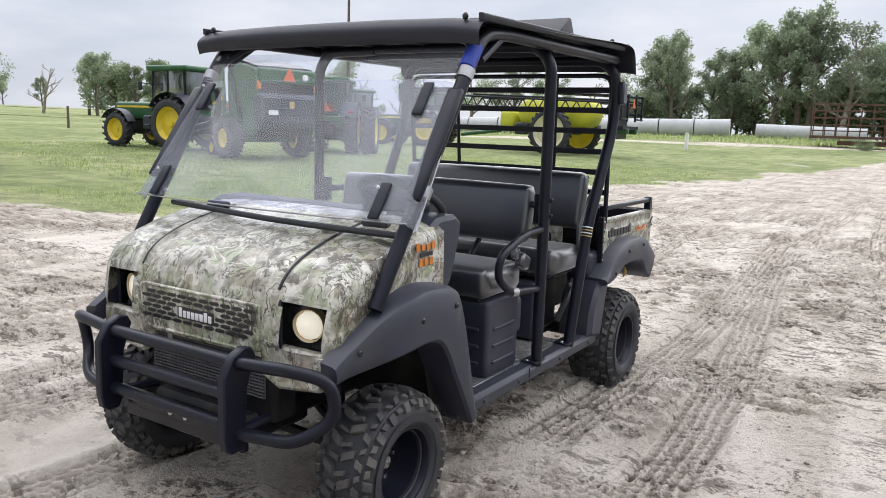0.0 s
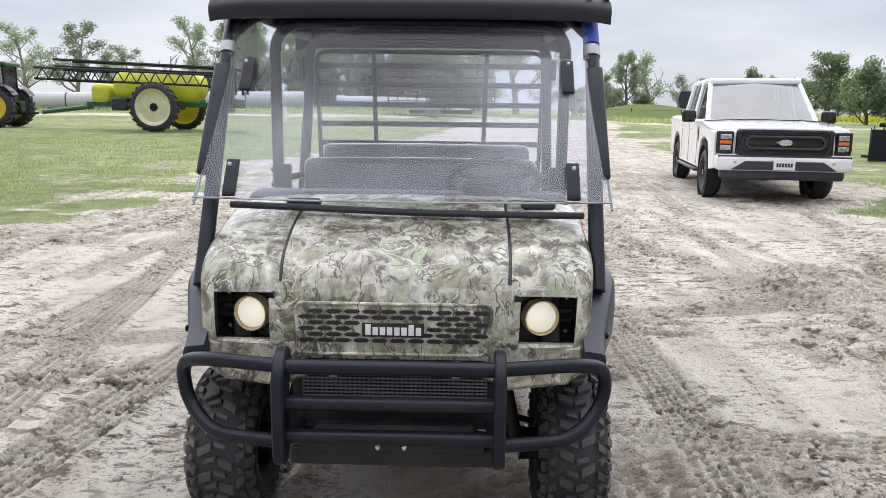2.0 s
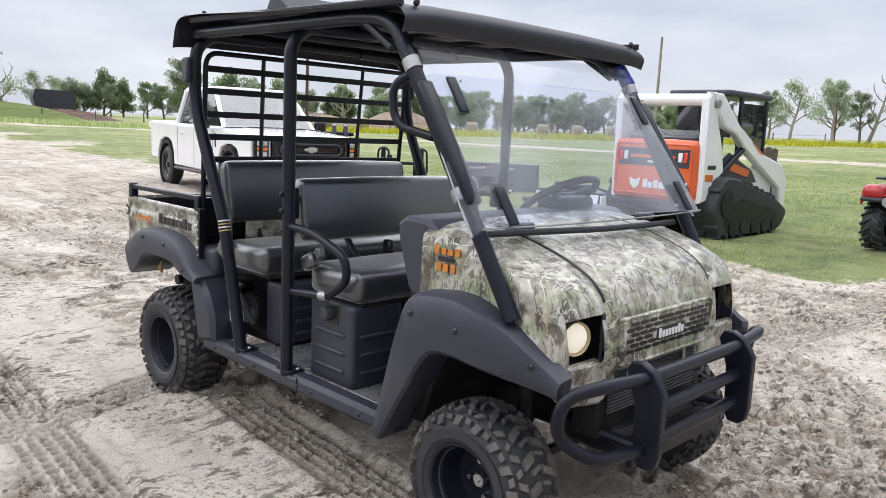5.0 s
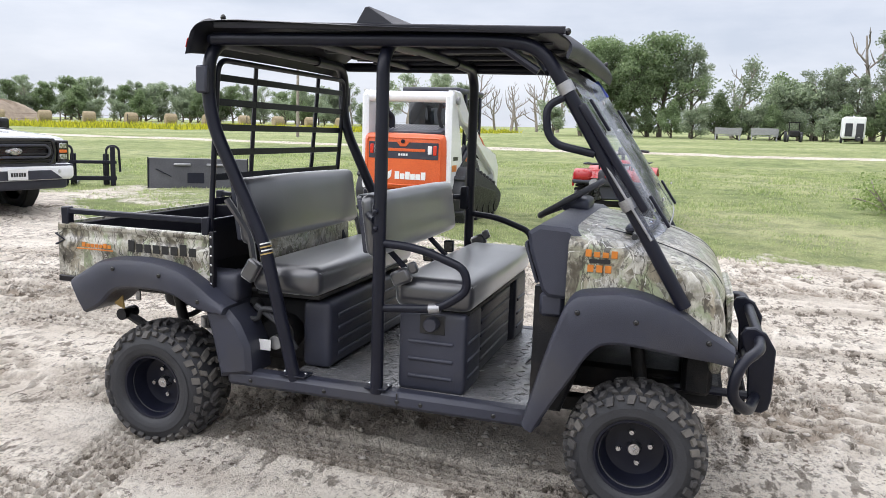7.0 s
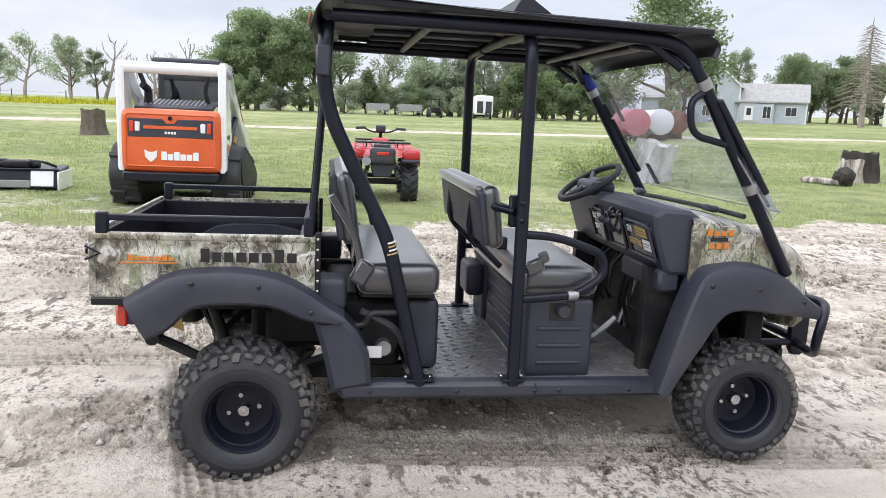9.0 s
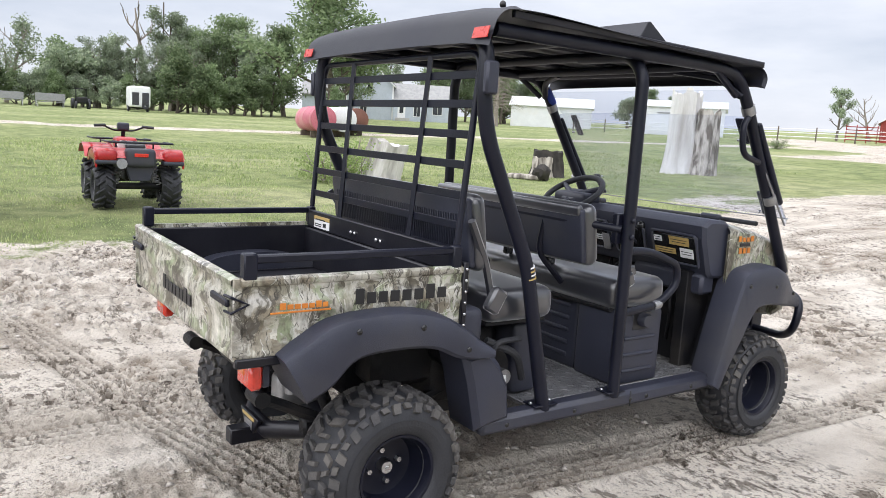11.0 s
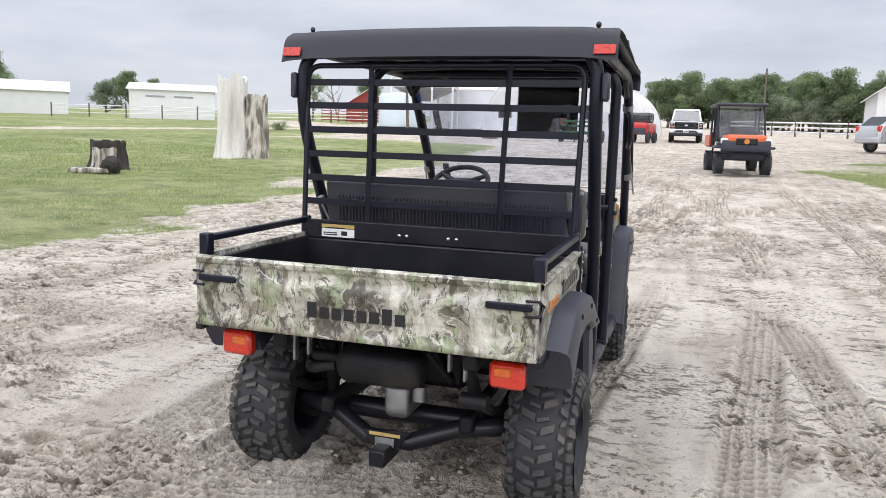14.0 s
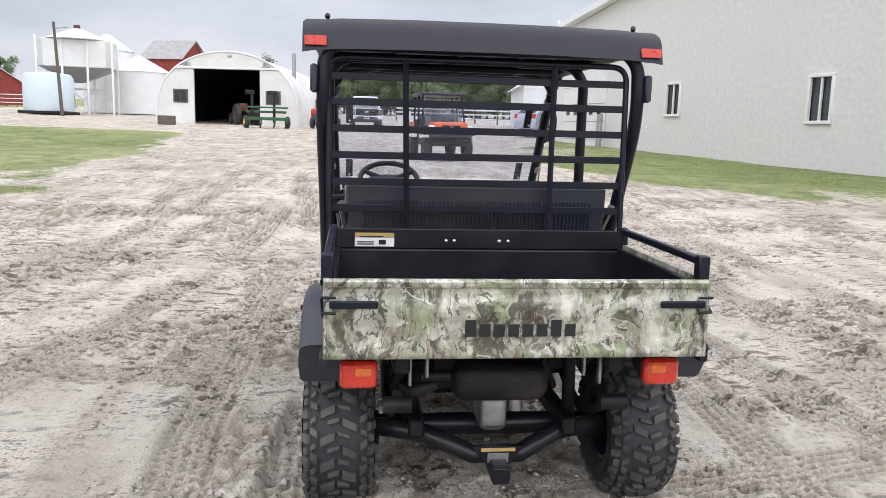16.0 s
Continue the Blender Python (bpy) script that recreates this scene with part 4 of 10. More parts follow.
def tyre_mesh(R, W, rim_r, pitches=18, lug_h=0.016):
    """All-terrain tyre turned round x: a rounded carcass, and blocks that wrap over its shoulders."""
    h, c = W / 2, R - lug_h
    side = [(0.0, c + 0.001), (0.30, c), (0.56, c - 0.006), (0.74, c - 0.017), (0.87, c - 0.036), (0.955, c - 0.062), (0.99, c - 0.090), (1.0, (c + rim_r) / 2), (0.97, rim_r + 0.030), (0.88, rim_r + 0.012), (0.72, rim_r)]
    loop = [(r, -x * h) for x, r in side[::-1]] + [(r, x * h) for x, r in side[1:]] + [(rim_r - 0.012, h * 0.62), (rim_r - 0.012, -h * 0.62)]
    g = Geo().lathe(loop, seg=56)

    def at(u, lift):
        """Point (r, x) over the crown: u 0 in the middle, 1 well down the shoulder."""
        k = min(abs(u), 1.0) * 5
        i = min(int(k), 4)
        p, q = Vector(side[i]), Vector(side[i + 1])
        w = p.lerp(q, k - i)
        n = Vector(((q.y - p.y) * -1, (q.x - p.x) * h)).normalized()
        return w.y + n.y * lift, math.copysign(w.x * h + n.x * lift, u if u else 1)

    blocks = [(-0.33, -0.06, 0.06, 0.38, 0.22), (0.06, 0.33, 0.56, 0.88, -0.22), (-0.58, -0.39, 0.34, 0.62, -0.16), (0.39, 0.58, 0.84, 1.12, 0.16), (-0.57, -0.41, 0.82, 1.04, 0.12), (0.41, 0.57, 0.32, 0.54, -0.12), (-0.88, -0.63, 0.04, 0.40, -0.10), (0.63, 0.88, 0.54, 0.90, 0.10), (-0.80, -0.64, 0.56, 0.88, 0.05), (0.64, 0.80, 0.06, 0.38, -0.05), (-0.20, 0.02, -0.22, -0.06, 0.12), (-0.02, 0.20, 0.28, 0.46, -0.12)]
    t = Geo()
    for k in range(pitches):
        for u0, u1, v0, v1, skew in blocks:
            wide = abs(u1 - u0) > 0.3
            cols = 4 if wide else 3
            verts = []
            for lift, inset in ((-0.004, 0.0), (lug_h * 0.8, 0.02), (lug_h, 0.045)):
                for j in range(cols):
                    f = j / (cols - 1)
                    u = u0 + (u1 - u0) * (inset + f * (1 - 2 * inset))
                    for v in (v0 + inset * 0.5, v1 - inset * 0.5):
                        a = 2 * math.pi * (k + v + skew * (f - 0.5)) / pitches
                        r, x = at(u, lift)
                        verts.append((x, r * math.cos(a), r * math.sin(a)))
            n, faces = cols * 2, []
            for lay in (0, 1):
                o = lay * n
                ring = [o + 2 * j for j in range(cols)] + [o + 2 * j + 1 for j in range(cols)][::-1]
                for i in range(len(ring)):
                    i2 = (i + 1) % len(ring)
                    faces.append((ring[i], ring[i2], ring[i2] + n, ring[i] + n))
            for j in range(cols - 1):
                o = 2 * n + 2 * j
                faces.append((o, o + 2, o + 3, o + 1))
            t.add(verts, faces)
    return g, t


def make_wheel(parent, spec, y, side):
    """One wheel: tyre, dished black steel rim, hub cap and four nuts."""
    x, z, R, W, d = spec
    w = new("wheel")
    w.parent = parent
    w.matrix_basis = pose(side * x, y, z, 0, 0, 0 if side > 0 else 180)
    carcass, tread_geo = tyre_mesh(R, W, 0.140)
    ty = part("tyre", carcass, RUBBER_CLEAN, w, "knobbly dusty off-road tyre")
    tagged(part("tread", tread_geo, RUBBER, ty), kind="stuff")
    e = W / 2 - 0.022
    rim = Geo()
    rim.lathe([(0.142, e - 0.010), (0.152, e), (0.149, e + 0.006), (0.140, e + 0.004), (0.134, e - 0.010), (0.128, e - 0.035), (0.118, d + 0.045), (0.112, d + 0.032), (0.085, d + 0.026), (0.06, d + 0.030), (0.0005, d + 0.030), (0.0005, d), (0.116, d + 0.005), (0.128, -e + 0.01), (0.142, -e)], seg=44)
    part("rim", rim, BLACK_PAINT, w, "matt black steel rim")
    part("hub_cap", Geo().lathe([(0.0005, d + 0.062), (0.022, d + 0.062), (0.027, d + 0.052), (0.029, d + 0.026), (0.0005, d + 0.026)], seg=20).cyl((d + 0.05, 0, 0), (d + 0.068, 0, 0), 0.008, 0.006, 8), CHROME, w)
    first = part("wheel_nut", Geo().cyl((d + 0.026, 0, 0), (d + 0.046, 0, 0), 0.013, 0.010, 6), CHROME, w)
    for k in range(4):
        a = radians(12 + 90 * k)
        p = Matrix.Translation((0, 0.062 * math.cos(a), 0.062 * math.sin(a)))
        if k == 0:
            first.matrix_basis = p
        else:
            again(first, w, p)
    return w


def fender_skin(outer, inner, x0, x1, lip=0.02):
    """Flared arch: outer and inner edge lines in (y, z), from body x0 to outside x1."""
    rows = []
    for (yo, zo), (yi, zi) in zip(outer, inner):
        o, i = Vector((yo, zo)), Vector((yi, zi))
        d = (i - o)
        u = d.normalized() * min(lip * 1.5, d.length * 0.3)
        q = o + u
        e = i - u * 0.4
        rows.append([(x0, yo, zo + 0.006), (x1 - 0.035, yo, zo), (x1 - 0.010, (yo * 2 + q.x) / 3, (zo * 2 + q.y) / 3), (x1, q.x, q.y), (x1 + 0.004, (q.x + e.x) / 2, (q.y + e.y) / 2), (x1, e.x, e.y), (x1 - 0.012, i.x, i.y), (x1 - 0.035, i.x, i.y), (x0, i.x, i.y)])
    g = Geo().grid(rows, True)
    m = len(rows[0])
    g.f.append(tuple(range(m)))
    g.f.append(tuple(range(len(g.v) - m, len(g.v))))
    return g


def spline(pts, n):
    """Even points on a smooth line through the given ones."""
    pts = [Vector(p) for p in pts]
    P = [pts[0] * 2 - pts[1]] + pts + [pts[-1] * 2 - pts[-2]]
    out = []
    segs = len(pts) - 1
    for k in range(n + 1):
        u = min(k / n * segs, segs - 1e-6)
        i = int(u)
        t = u - i
        a, b, c, d = P[i:i + 4]
        out.append(0.5 * ((2 * b) + (c - a) * t + (2 * a - 5 * b + 4 * c - d) * t * t + (3 * b - a - 3 * c + d) * t ** 3))
    return out


def plates(rects, y=None, x=None, t=0.003):
    """Small flat bars: rects (u0, v0, u1, v1) on a plane of constant y or x."""
    g = Geo()
    for u0, v0, u1, v1 in rects:
        if y is not None:
            g.box(((u0 + u1) / 2, y, (v0 + v1) / 2), (abs(u1 - u0), t, abs(v1 - v0)), 0.0008)
        else:
            g.box((x, (u0 + u1) / 2, (v0 + v1) / 2), (t, abs(u1 - u0), abs(v1 - v0)), 0.0008)
    return g


def word_bars(u0, u1, v0, v1, n, tall=(0,), gap=0.24):
    """A word-sized row of plain blocks."""
    w = (u1 - u0) / n
    return [(u0 + k * w + w * gap / 2, v0, u0 + (k + 1) * w - w * gap / 2, v1 if k in tall else v0 + (v1 - v0) * 0.74) for k in range(n)]


def build_utv():
    car = thing("utility_vehicle", pose(0, 0, 0), "camouflage four-seat utility vehicle with black roof, cargo bed and bull bar", "utility vehicle")
    for s in (1, -1):
        make_wheel(car, WHEEL_F, AXLE_F, s)
        make_wheel(car, WHEEL_R, AXLE_R, s)

    # hood: a skin carried along the nose profile, rounded towards its sides
    prof = spline([(0.29, 1.115), (0.16, 1.098), (0.02, 1.068), (-0.12, 1.022), (-0.215, 0.970), (-0.268, 0.905), (-0.292, 0.82), (-0.300, 0.74), (-0.285, 0.665)], 40)
    rows, edge = [], []
    for k, p in enumerate(prof):
        a = prof[max(0, k - 1)]
        b = prof[min(len(prof) - 1, k + 1)]
        d = (b - a).normalized()
        inward = Vector((-d.y, d.x))
        if inward.y > 0.3 or inward.x < -0.5:
            inward = -inward
        t = k / (len(prof) - 1)
        hw = 0.625 - 0.022 * ease(0.3, 1.0, t)
        row = []
        for fx, dd in ((0, 0), (0.2, 0.0005), (0.40, 0.003), (0.565, 0.007), (0.575, 0.016), (0.59, 0.017), (0.60, 0.009), (0.635, 0.010), (0.72, 0.014), (0.84, 0.024), (0.92, 0.038), (0.97, 0.058), (1.0, 0.09), (1.003, 0.12)):
            q = p + inward * dd * 0.5
            row.append((fx * hw, q.x, q.y))
        full = [(-x, y, z) for x, y, z in row[:0:-1]] + row
        rows.append(full)
        edge.append(row[-1])
    skin_geo = Geo().grid(rows)

    def lamp_hole(face):
        c = sum((Vector(skin_geo.v[i]) for i in face), Vector()) / len(face)
        return 0.378 < abs(c.x) < 0.568 and 0.712 < c.z < 0.866 and c.y < -0.18

    skin_geo.f = [q for q in skin_geo.f if not lamp_hole(q)]
    hood = part("hood", skin_geo, CAMO, car, "printed camouflage hood with raised centre panel", 50)
    for j in (len(row) - 5, len(row) + 3):
        line = [Vector(r[j]) + Vector((0, 0, 0.001)) for r in rows[4:26]]
        part("seam", Geo().tube(line, 0.006, 6), BLACK_DECAL, hood, "dark gap beside the hood")
    for s in (1, -1):
        low = []
        n = len(edge)
        for k in range(n):
            t = k / (n - 1)
            low.append((edge[k][0], 0.30 - 0.50 * min(1, t * 1.15), 0.70 - 0.03 * t))
        rr = []
        for f in (0, 0.25, 0.5, 0.75, 1.0):
            rr.append([(s * (e[0] + 0.004 * f), e[1] * (1 - f) + l[1] * f, e[2] * (1 - f) + l[2] * f) for e, l in zip(edge, low)])
        rr2 = [[(p[0] - s * 0.012, p[1], p[2]) for p in r] for r in rr]
        g = Geo().grid(rr).grid(rr2)
        part("side_panel", g, CAMO, car, "camouflage body side")
        # the model decal: plain orange and black bars
        d = pieces("decal", plates(word_bars(0.235, 0.105, 1.015, 1.043, 4, (0, 3), 0.3) + word_bars(0.225, 0.125, 0.957, 0.985, 3, (0, 1, 2), 0.3), x=s * 0.632), ORANGE_DECAL, car)
        pieces("decal", plates([(0.215, 0.992, 0.135, 1.008)], x=s * 0.632), BLACK_DECAL, car)
        # head lamp sunk in its black recess
        seat = pose(s * 0.474, -0.268, 0.790, 0, 0, s * 15)

        def sunk(geo):
            geo.v = [tuple(seat @ Vector(p)) for p in geo.v]
            return geo

        hl = part("headlight", sunk(Geo().box((0, 0.006, 0.081), (0.214, 0.012, 0.008), 0.002).box((0, 0.006, -0.081), (0.214, 0.012, 0.008), 0.002).box((0.105, 0.006, 0), (0.008, 0.012, 0.154), 0.002).box((-0.105, 0.006, 0), (0.008, 0.012, 0.154), 0.002)), BLACK_PLASTIC, car, "lit round headlight sunk in a square black bezel")
        part("recess", sunk(Geo().box((0, 0.075, 0.078), (0.215, 0.14, 0.006), 0.001).box((0, 0.075, -0.078), (0.215, 0.14, 0.006), 0.001).box((0.105, 0.075, 0), (0.006, 0.14, 0.15), 0.001).box((-0.105, 0.075, 0), (0.006, 0.14, 0.15), 0.001).box((s * 0.012, 0.06, 0), (0.245, 0.01, 0.17), 0.002)), BLACK_GLOSS, hl)
        part("lens", sunk(Geo().lathe([(0.0005, 0.010), (0.030, 0.013), (0.047, 0.022), (0.051, 0.044), (0.0005, 0.044)], (-s * 0.010, 0, 0.002), "y", 28)), HEADLIGHT_LIT, hl, "glowing warm lens")
        part("bezel", sunk(Geo().lathe([(0.0515, 0.044), (0.0520, 0.018), (0.056, 0.014), (0.060, 0.044)], (-s * 0.010, 0, 0.002), "y", 28)), BRASS_RIM, hl)
        pieces("screw", sunk(Geo().ball((s * 0.085, 0.052, 0.055), (0.007, 0.004, 0.007), 8, 6).ball((s * 0.085, 0.052, -0.055), (0.007, 0.004, 0.007), 8, 6)), GREY_STEEL, hl)
        pieces("vent", sunk(Geo().box((s * 0.082, 0.052, 0.012), (0.045, 0.008, 0.012), 0.002).box((s * 0.082, 0.052, -0.018), (0.045, 0.008, 0.012), 0.002)), BLACK_PLASTIC, hl)
    part("cowl", Geo().prism([(0.28, 1.095), (0.34, 1.100), (0.36, 1.06), (0.30, 1.02)], "x", -0.590, 0.590, 0.006), BLACK_PLASTIC, car)

    # grille panel with rows of dark slots
    gr = part("grille", Geo().soft((0, -0.298, 0.768), (0.60, 0.030, 0.164), 0.012, 3), CAMO, car, "camouflage grille panel with dark slots")
    part("grille_rim", Geo().tube(fillet([(0, -0.312, 0.848), (0.302, -0.310, 0.848), (0.285, -0.311, 0.690), (-0.285, -0.311, 0.690), (-0.302, -0.310, 0.848), (0, -0.312, 0.848)], 0.03, 4), 0.006, 8), CAMO, gr)
    g = Geo()
    for r in range(6):
        for c in range(10):
            x, z = -0.252 + c * 0.056 + (0.014 if r % 2 else -0.014), 0.734 + r * 0.0182
            if r in (2, 3) and abs(x) < 0.11 or abs(x) > 0.268:
                continue
            g.prism([(x - 0.026, z), (x - 0.016, z + 0.0062), (x + 0.016, z + 0.0062), (x + 0.026, z), (x + 0.016, z - 0.0062), (x - 0.016, z - 0.0062)], "y", -0.3165, -0.308)
    pieces("slot", g, BLACK_DECAL, gr)
    pieces("badge", plates(word_bars(-0.088, 0.088, 0.752, 0.786, 8, (0, 6)), y=-0.3165), WHITE_DECAL, gr, "plain white maker's badge")
    part("badge_plate", Geo().box((0, -0.314, 0.768), (0.19, 0.004, 0.044), 0.002), BLACK_DECAL, gr)
    # lower face, radiator screen
    pieces("lower_panel", Geo().prism([(0.28, 0.717), (0.585, 0.717), (0.590, 0.630), (0.54, 0.588), (0.36, 0.565), (0.28, 0.60)], "y", -0.280, -0.235, 0.012).prism([(-0.28, 0.717), (-0.585, 0.717), (-0.590, 0.630), (-0.54, 0.588), (-0.36, 0.565), (-0.28, 0.60)], "y", -0.280, -0.235, 0.012), CAMO, car)
    part("front_frame", Geo().box((0, -0.20, 0.55), (0.66, 0.12, 0.26), 0.02).box((0, -0.16, 0.40), (0.52, 0.30, 0.10), 0.02).box((0, 0.10, 0.42), (0.44, 0.5, 0.12), 0.02), DARK_MACHINE, car)
    g = Geo()
    for k in range(15):
        g.box((0, -0.268, 0.515 + k * 0.0115), (0.58, 0.008, 0.005), 0.001)
    for k in range(40):
        g.box((-0.29 + k * 0.01487, -0.264, 0.595), (0.004, 0.006, 0.165), 0.001)
    pieces("radiator_screen", g, GREY_MESH, car)
    pieces("radiator_tag", plates([(-0.205, 0.60, -0.18, 0.66), (0.18, 0.60, 0.205, 0.66)], y=-0.274), ALUMINIUM, car)

    # bull bar
    bb = part("bull_bar", Geo().cyl((-0.325, -0.43, 0.575), (0.325, -0.43, 0.575), 0.0225, seg=14), BLACK_PAINT, car, "black tubular bull bar")
    for s in (1, -1):
        part("bar_upright", Geo().prism([(-0.352, 0.700), (-0.368, 0.728), (-0.405, 0.735), (-0.450, 0.712), (-0.488, 0.650), (-0.488, 0.450), (-0.478, 0.405), (-0.455, 0.388), (-0.415, 0.390), (-0.398, 0.420), (-0.388, 0.600)], "x", s * 0.305, s * 0.340, 0.005), BLACK_PAINT, bb)
    for z, y in ((0.685, -0.425), (0.470, -0.43)):
        part("cross_tube", Geo().cyl((-0.325, y, z), (0.325, y, z), 0.0225, seg=14), BLACK_PAINT, bb)
    for s in (1, -1):
        path = fillet([(s * 0.31, -0.425, 0.685), (s * 0.55, -0.408, 0.700), (s * 0.648, -0.335, 0.668), (s * 0.648, -0.310, 0.540), (s * 0.55, -0.385, 0.455), (s * 0.31, -0.43, 0.450)], 0.10, 7)
        part("side_hoop", Geo().tube(path, 0.0215, 14), BLACK_PAINT, bb)
        part("stay", Geo().tube([(s * 0.32, -0.40, 0.45), (s * 0.28, -0.12, 0.44)], 0.018, 8), BLACK_PAINT, bb)
    part("skid_plate", Geo().box((0, -0.37, 0.385), (0.62, 0.03, 0.055), 0.006).box((0, -0.39, 0.43), (0.56, 0.012, 0.05), 0.003), BLACK_STEEL, bb)
    g = Geo()
    for x in (-0.04, 0.04, 0.0):
        g.ball((x, -0.400, 0.425 if x else 0.442), (0.009, 0.006, 0.009), 8, 6)
    pieces("bolt", g, CHROME, bb)

    # front fenders, with a step-down leg to the sill
    fo = spline([(-0.335, 0.706), (-0.24, 0.768), (-0.14, 0.838), (-0.03, 0.886), (0.065, 0.902), (0.16, 0.895), (0.262, 0.868), (0.315, 0.76), (0.365, 0.60), (0.435, 0.345)], 36)
    fi = spline([(-0.330, 0.648), (-0.24, 0.664), (-0.14, 0.680), (-0.03, 0.698), (0.06, 0.705), (0.14, 0.694), (0.195, 0.640), (0.245, 0.555), (0.300, 0.465), (0.385, 0.315)], 36)
    ro = spline([(2.605, 0.730), (2.52, 0.782), (2.41, 0.836), (2.20, 0.852), (2.02, 0.824), (1.90, 0.764), (1.835, 0.716), (1.770, 0.675)], 30)
    ri = spline([(2.520, 0.575), (2.435, 0.620), (2.345, 0.700), (2.20, 0.716), (2.05, 0.706), (1.94, 0.660), (1.86, 0.644), (1.780, 0.640)], 30)
    for s in (1, -1):
        for nm, o, i in (("front_fender", fo, fi), ("rear_fender", ro, ri)):
            g = fender_skin([(p.x, p.y) for p in o], [(p.x, p.y) for p in i], 0.585 if nm[0] == "f" else 0.50, 0.728)
            g.v = [(s * x, y, z) for x, y, z in g.v]
            if nm[0] == "f":
                # the front end tucks in towards the nose
                g.v = [(x - s * 0.078 * float(ease(0.0, -0.33, y)) * max(0, abs(x) - 0.585) / 0.143, y, z) for x, y, z in g.v]
            fd = part(nm, g, BLACK_PLASTIC, car, "matt black plastic wheel arch", 32)
            g = Geo()
            for y, z in (((0.235, 0.815), (0.02, 0.80), (-0.24, 0.735)) if nm[0] == "f" else ((1.90, 0.69), (2.10, 0.79), (2.35, 0.80))):
                g.ball((s * (0.732 - 0.078 * float(ease(0.0, -0.33, y))), y, z), (0.006, 0.011, 0.011), 8, 6)
            pieces("rivet", g, BLACK_GLOSS, fd)
        # inner arches
        part("inner_arch", Geo().prism([(-0.25, 0.68), (0.0, 0.72), (0.2, 0.70), (0.32, 0.52), (0.36, 0.34), (0.44, 0.34), (0.44, 0.86), (-0.2, 0.86)], "x", s * 0.46, s * 0.52, 0.004), DARK_MACHINE, car)
        sill = part("sill", Geo().box((s * 0.645, 1.075, 0.350), (0.085, 1.42, 0.072), 0.018), BLACK_PLASTIC, car, "black plastic side sill")
        g = Geo()
        for y in (0.55, 0.86, 0.965, 1.30, 1.66):
            g.ball((s * 0.688, y, 0.348), (0.005, 0.010, 0.010), 8, 6)
        pieces("bolt", g, BLACK_GLOSS, sill)
        part("joint", Geo().box((s * 0.688, 0.965, 0.350), (0.004, 0.006, 0.070), 0.001), BLACK_DECAL, sill)
        # tie rods and dampers
        part("damper", Geo().cyl((s * 0.40, -0.02, 0.30), (s * 0.33, 0.03, 0.62), 0.030, seg=12).cyl((s * 0.40, -0.02, 0.28), (s * 0.30, 0.04, 0.70), 0.015, seg=10), DARK_MACHINE, car)
        part("front_arm", Geo().tube([(s * 0.50, 0.0, 0.26), (s * 0.12, -0.10, 0.34)], 0.02, 8).tube([(s * 0.50, 0.0, 0.25), (s * 0.12, 0.16, 0.34)], 0.02, 8).tube([(s * 0.48, 0.10, 0.30), (s * 0.08, 0.12, 0.40)], 0.012, 8), DARK_MACHINE, car)
        part("front_hub", Geo().cyl((s * 0.42, 0, HUB_Z), (s * 0.545, 0, HUB_Z), 0.06, 0.05, 14), DARK_MACHINE, car)

    # floor plates
    for nm, y0, y1 in (("floor_plate", 0.36, 0.98), ("floor_plate", 0.985, 1.50)):
        fp = part(nm, Geo().box((0, (y0 + y1) / 2, 0.372), (1.22, y1 - y0, 0.02), 0.003), FLOOR_PLATE, car, "dusty black tread-plate floor")
    g = Geo()
    for iy in range(17):
        for ix in range(18):
            x, y = -0.58 + ix * 0.068 + (0.034 if iy % 2 else 0), 0.42 + iy * 0.062
            if abs(x) < 0.60 and not (0.66 < y < 1.02):
                g.box((x, y, 0.3835), (0.034, 0.010, 0.004), 0.0015, 45 if (ix + iy) % 2 else -45)
    pieces("tread_stud", g, FLOOR_PLATE, car)
    part("chassis", Geo().box((0.30, 1.2, 0.32), (0.06, 2.3, 0.07), 0.01).box((-0.30, 1.2, 0.32), (0.06, 2.3, 0.07), 0.01).box((0, 0.55, 0.33), (0.6, 0.05, 0.05), 0.006).box((0, 1.55, 0.33), (0.6, 0.05, 0.05), 0.006), DARK_MACHINE, car)
    part("firewall", Geo().prism([(0.30, 0.37), (0.36, 0.37), (0.27, 0.70), (0.33, 1.02), (0.27, 1.05), (0.20, 0.70)], "x", -0.60, 0.60, 0.01), DARK_MACHINE, car)

    # dashboard with two pockets, column and steering wheel
    da = part("dashboard", Geo().prism([(0.30, 1.115), (0.42, 1.120), (0.465, 1.09), (0.455, 1.02), (0.40, 0.86), (0.375, 0.835), (0.26, 0.83), (0.24, 1.08)], "x", -0.604, 0.604, 0.016), BLACK_PLASTIC, car, "black moulded dashboard")
    lean = Matrix.Rotation(radians(-19), 4, "X")
    # three sunk bays: glove box with warning labels, lever bay, tag panel
    for x, w in ((-0.43, 0.27), (-0.14, 0.20), (0.10, 0.18)):
        pk = part("pocket", Geo().box((x, 0.432, 0.965), (w, 0.03, 0.16), 0.012, lean), BLACK_GLOSS, da)
        part("pocket_rim", Geo().tube(fillet([(x - w / 2, 0.425, 0.888), (x + w / 2, 0.425, 0.888), (x + w / 2, 0.476, 1.040), (x - w / 2, 0.476, 1.040), (x - w / 2, 0.425, 0.888)], 0.02, 3), 0.007, 6), BLACK_PLASTIC, pk)
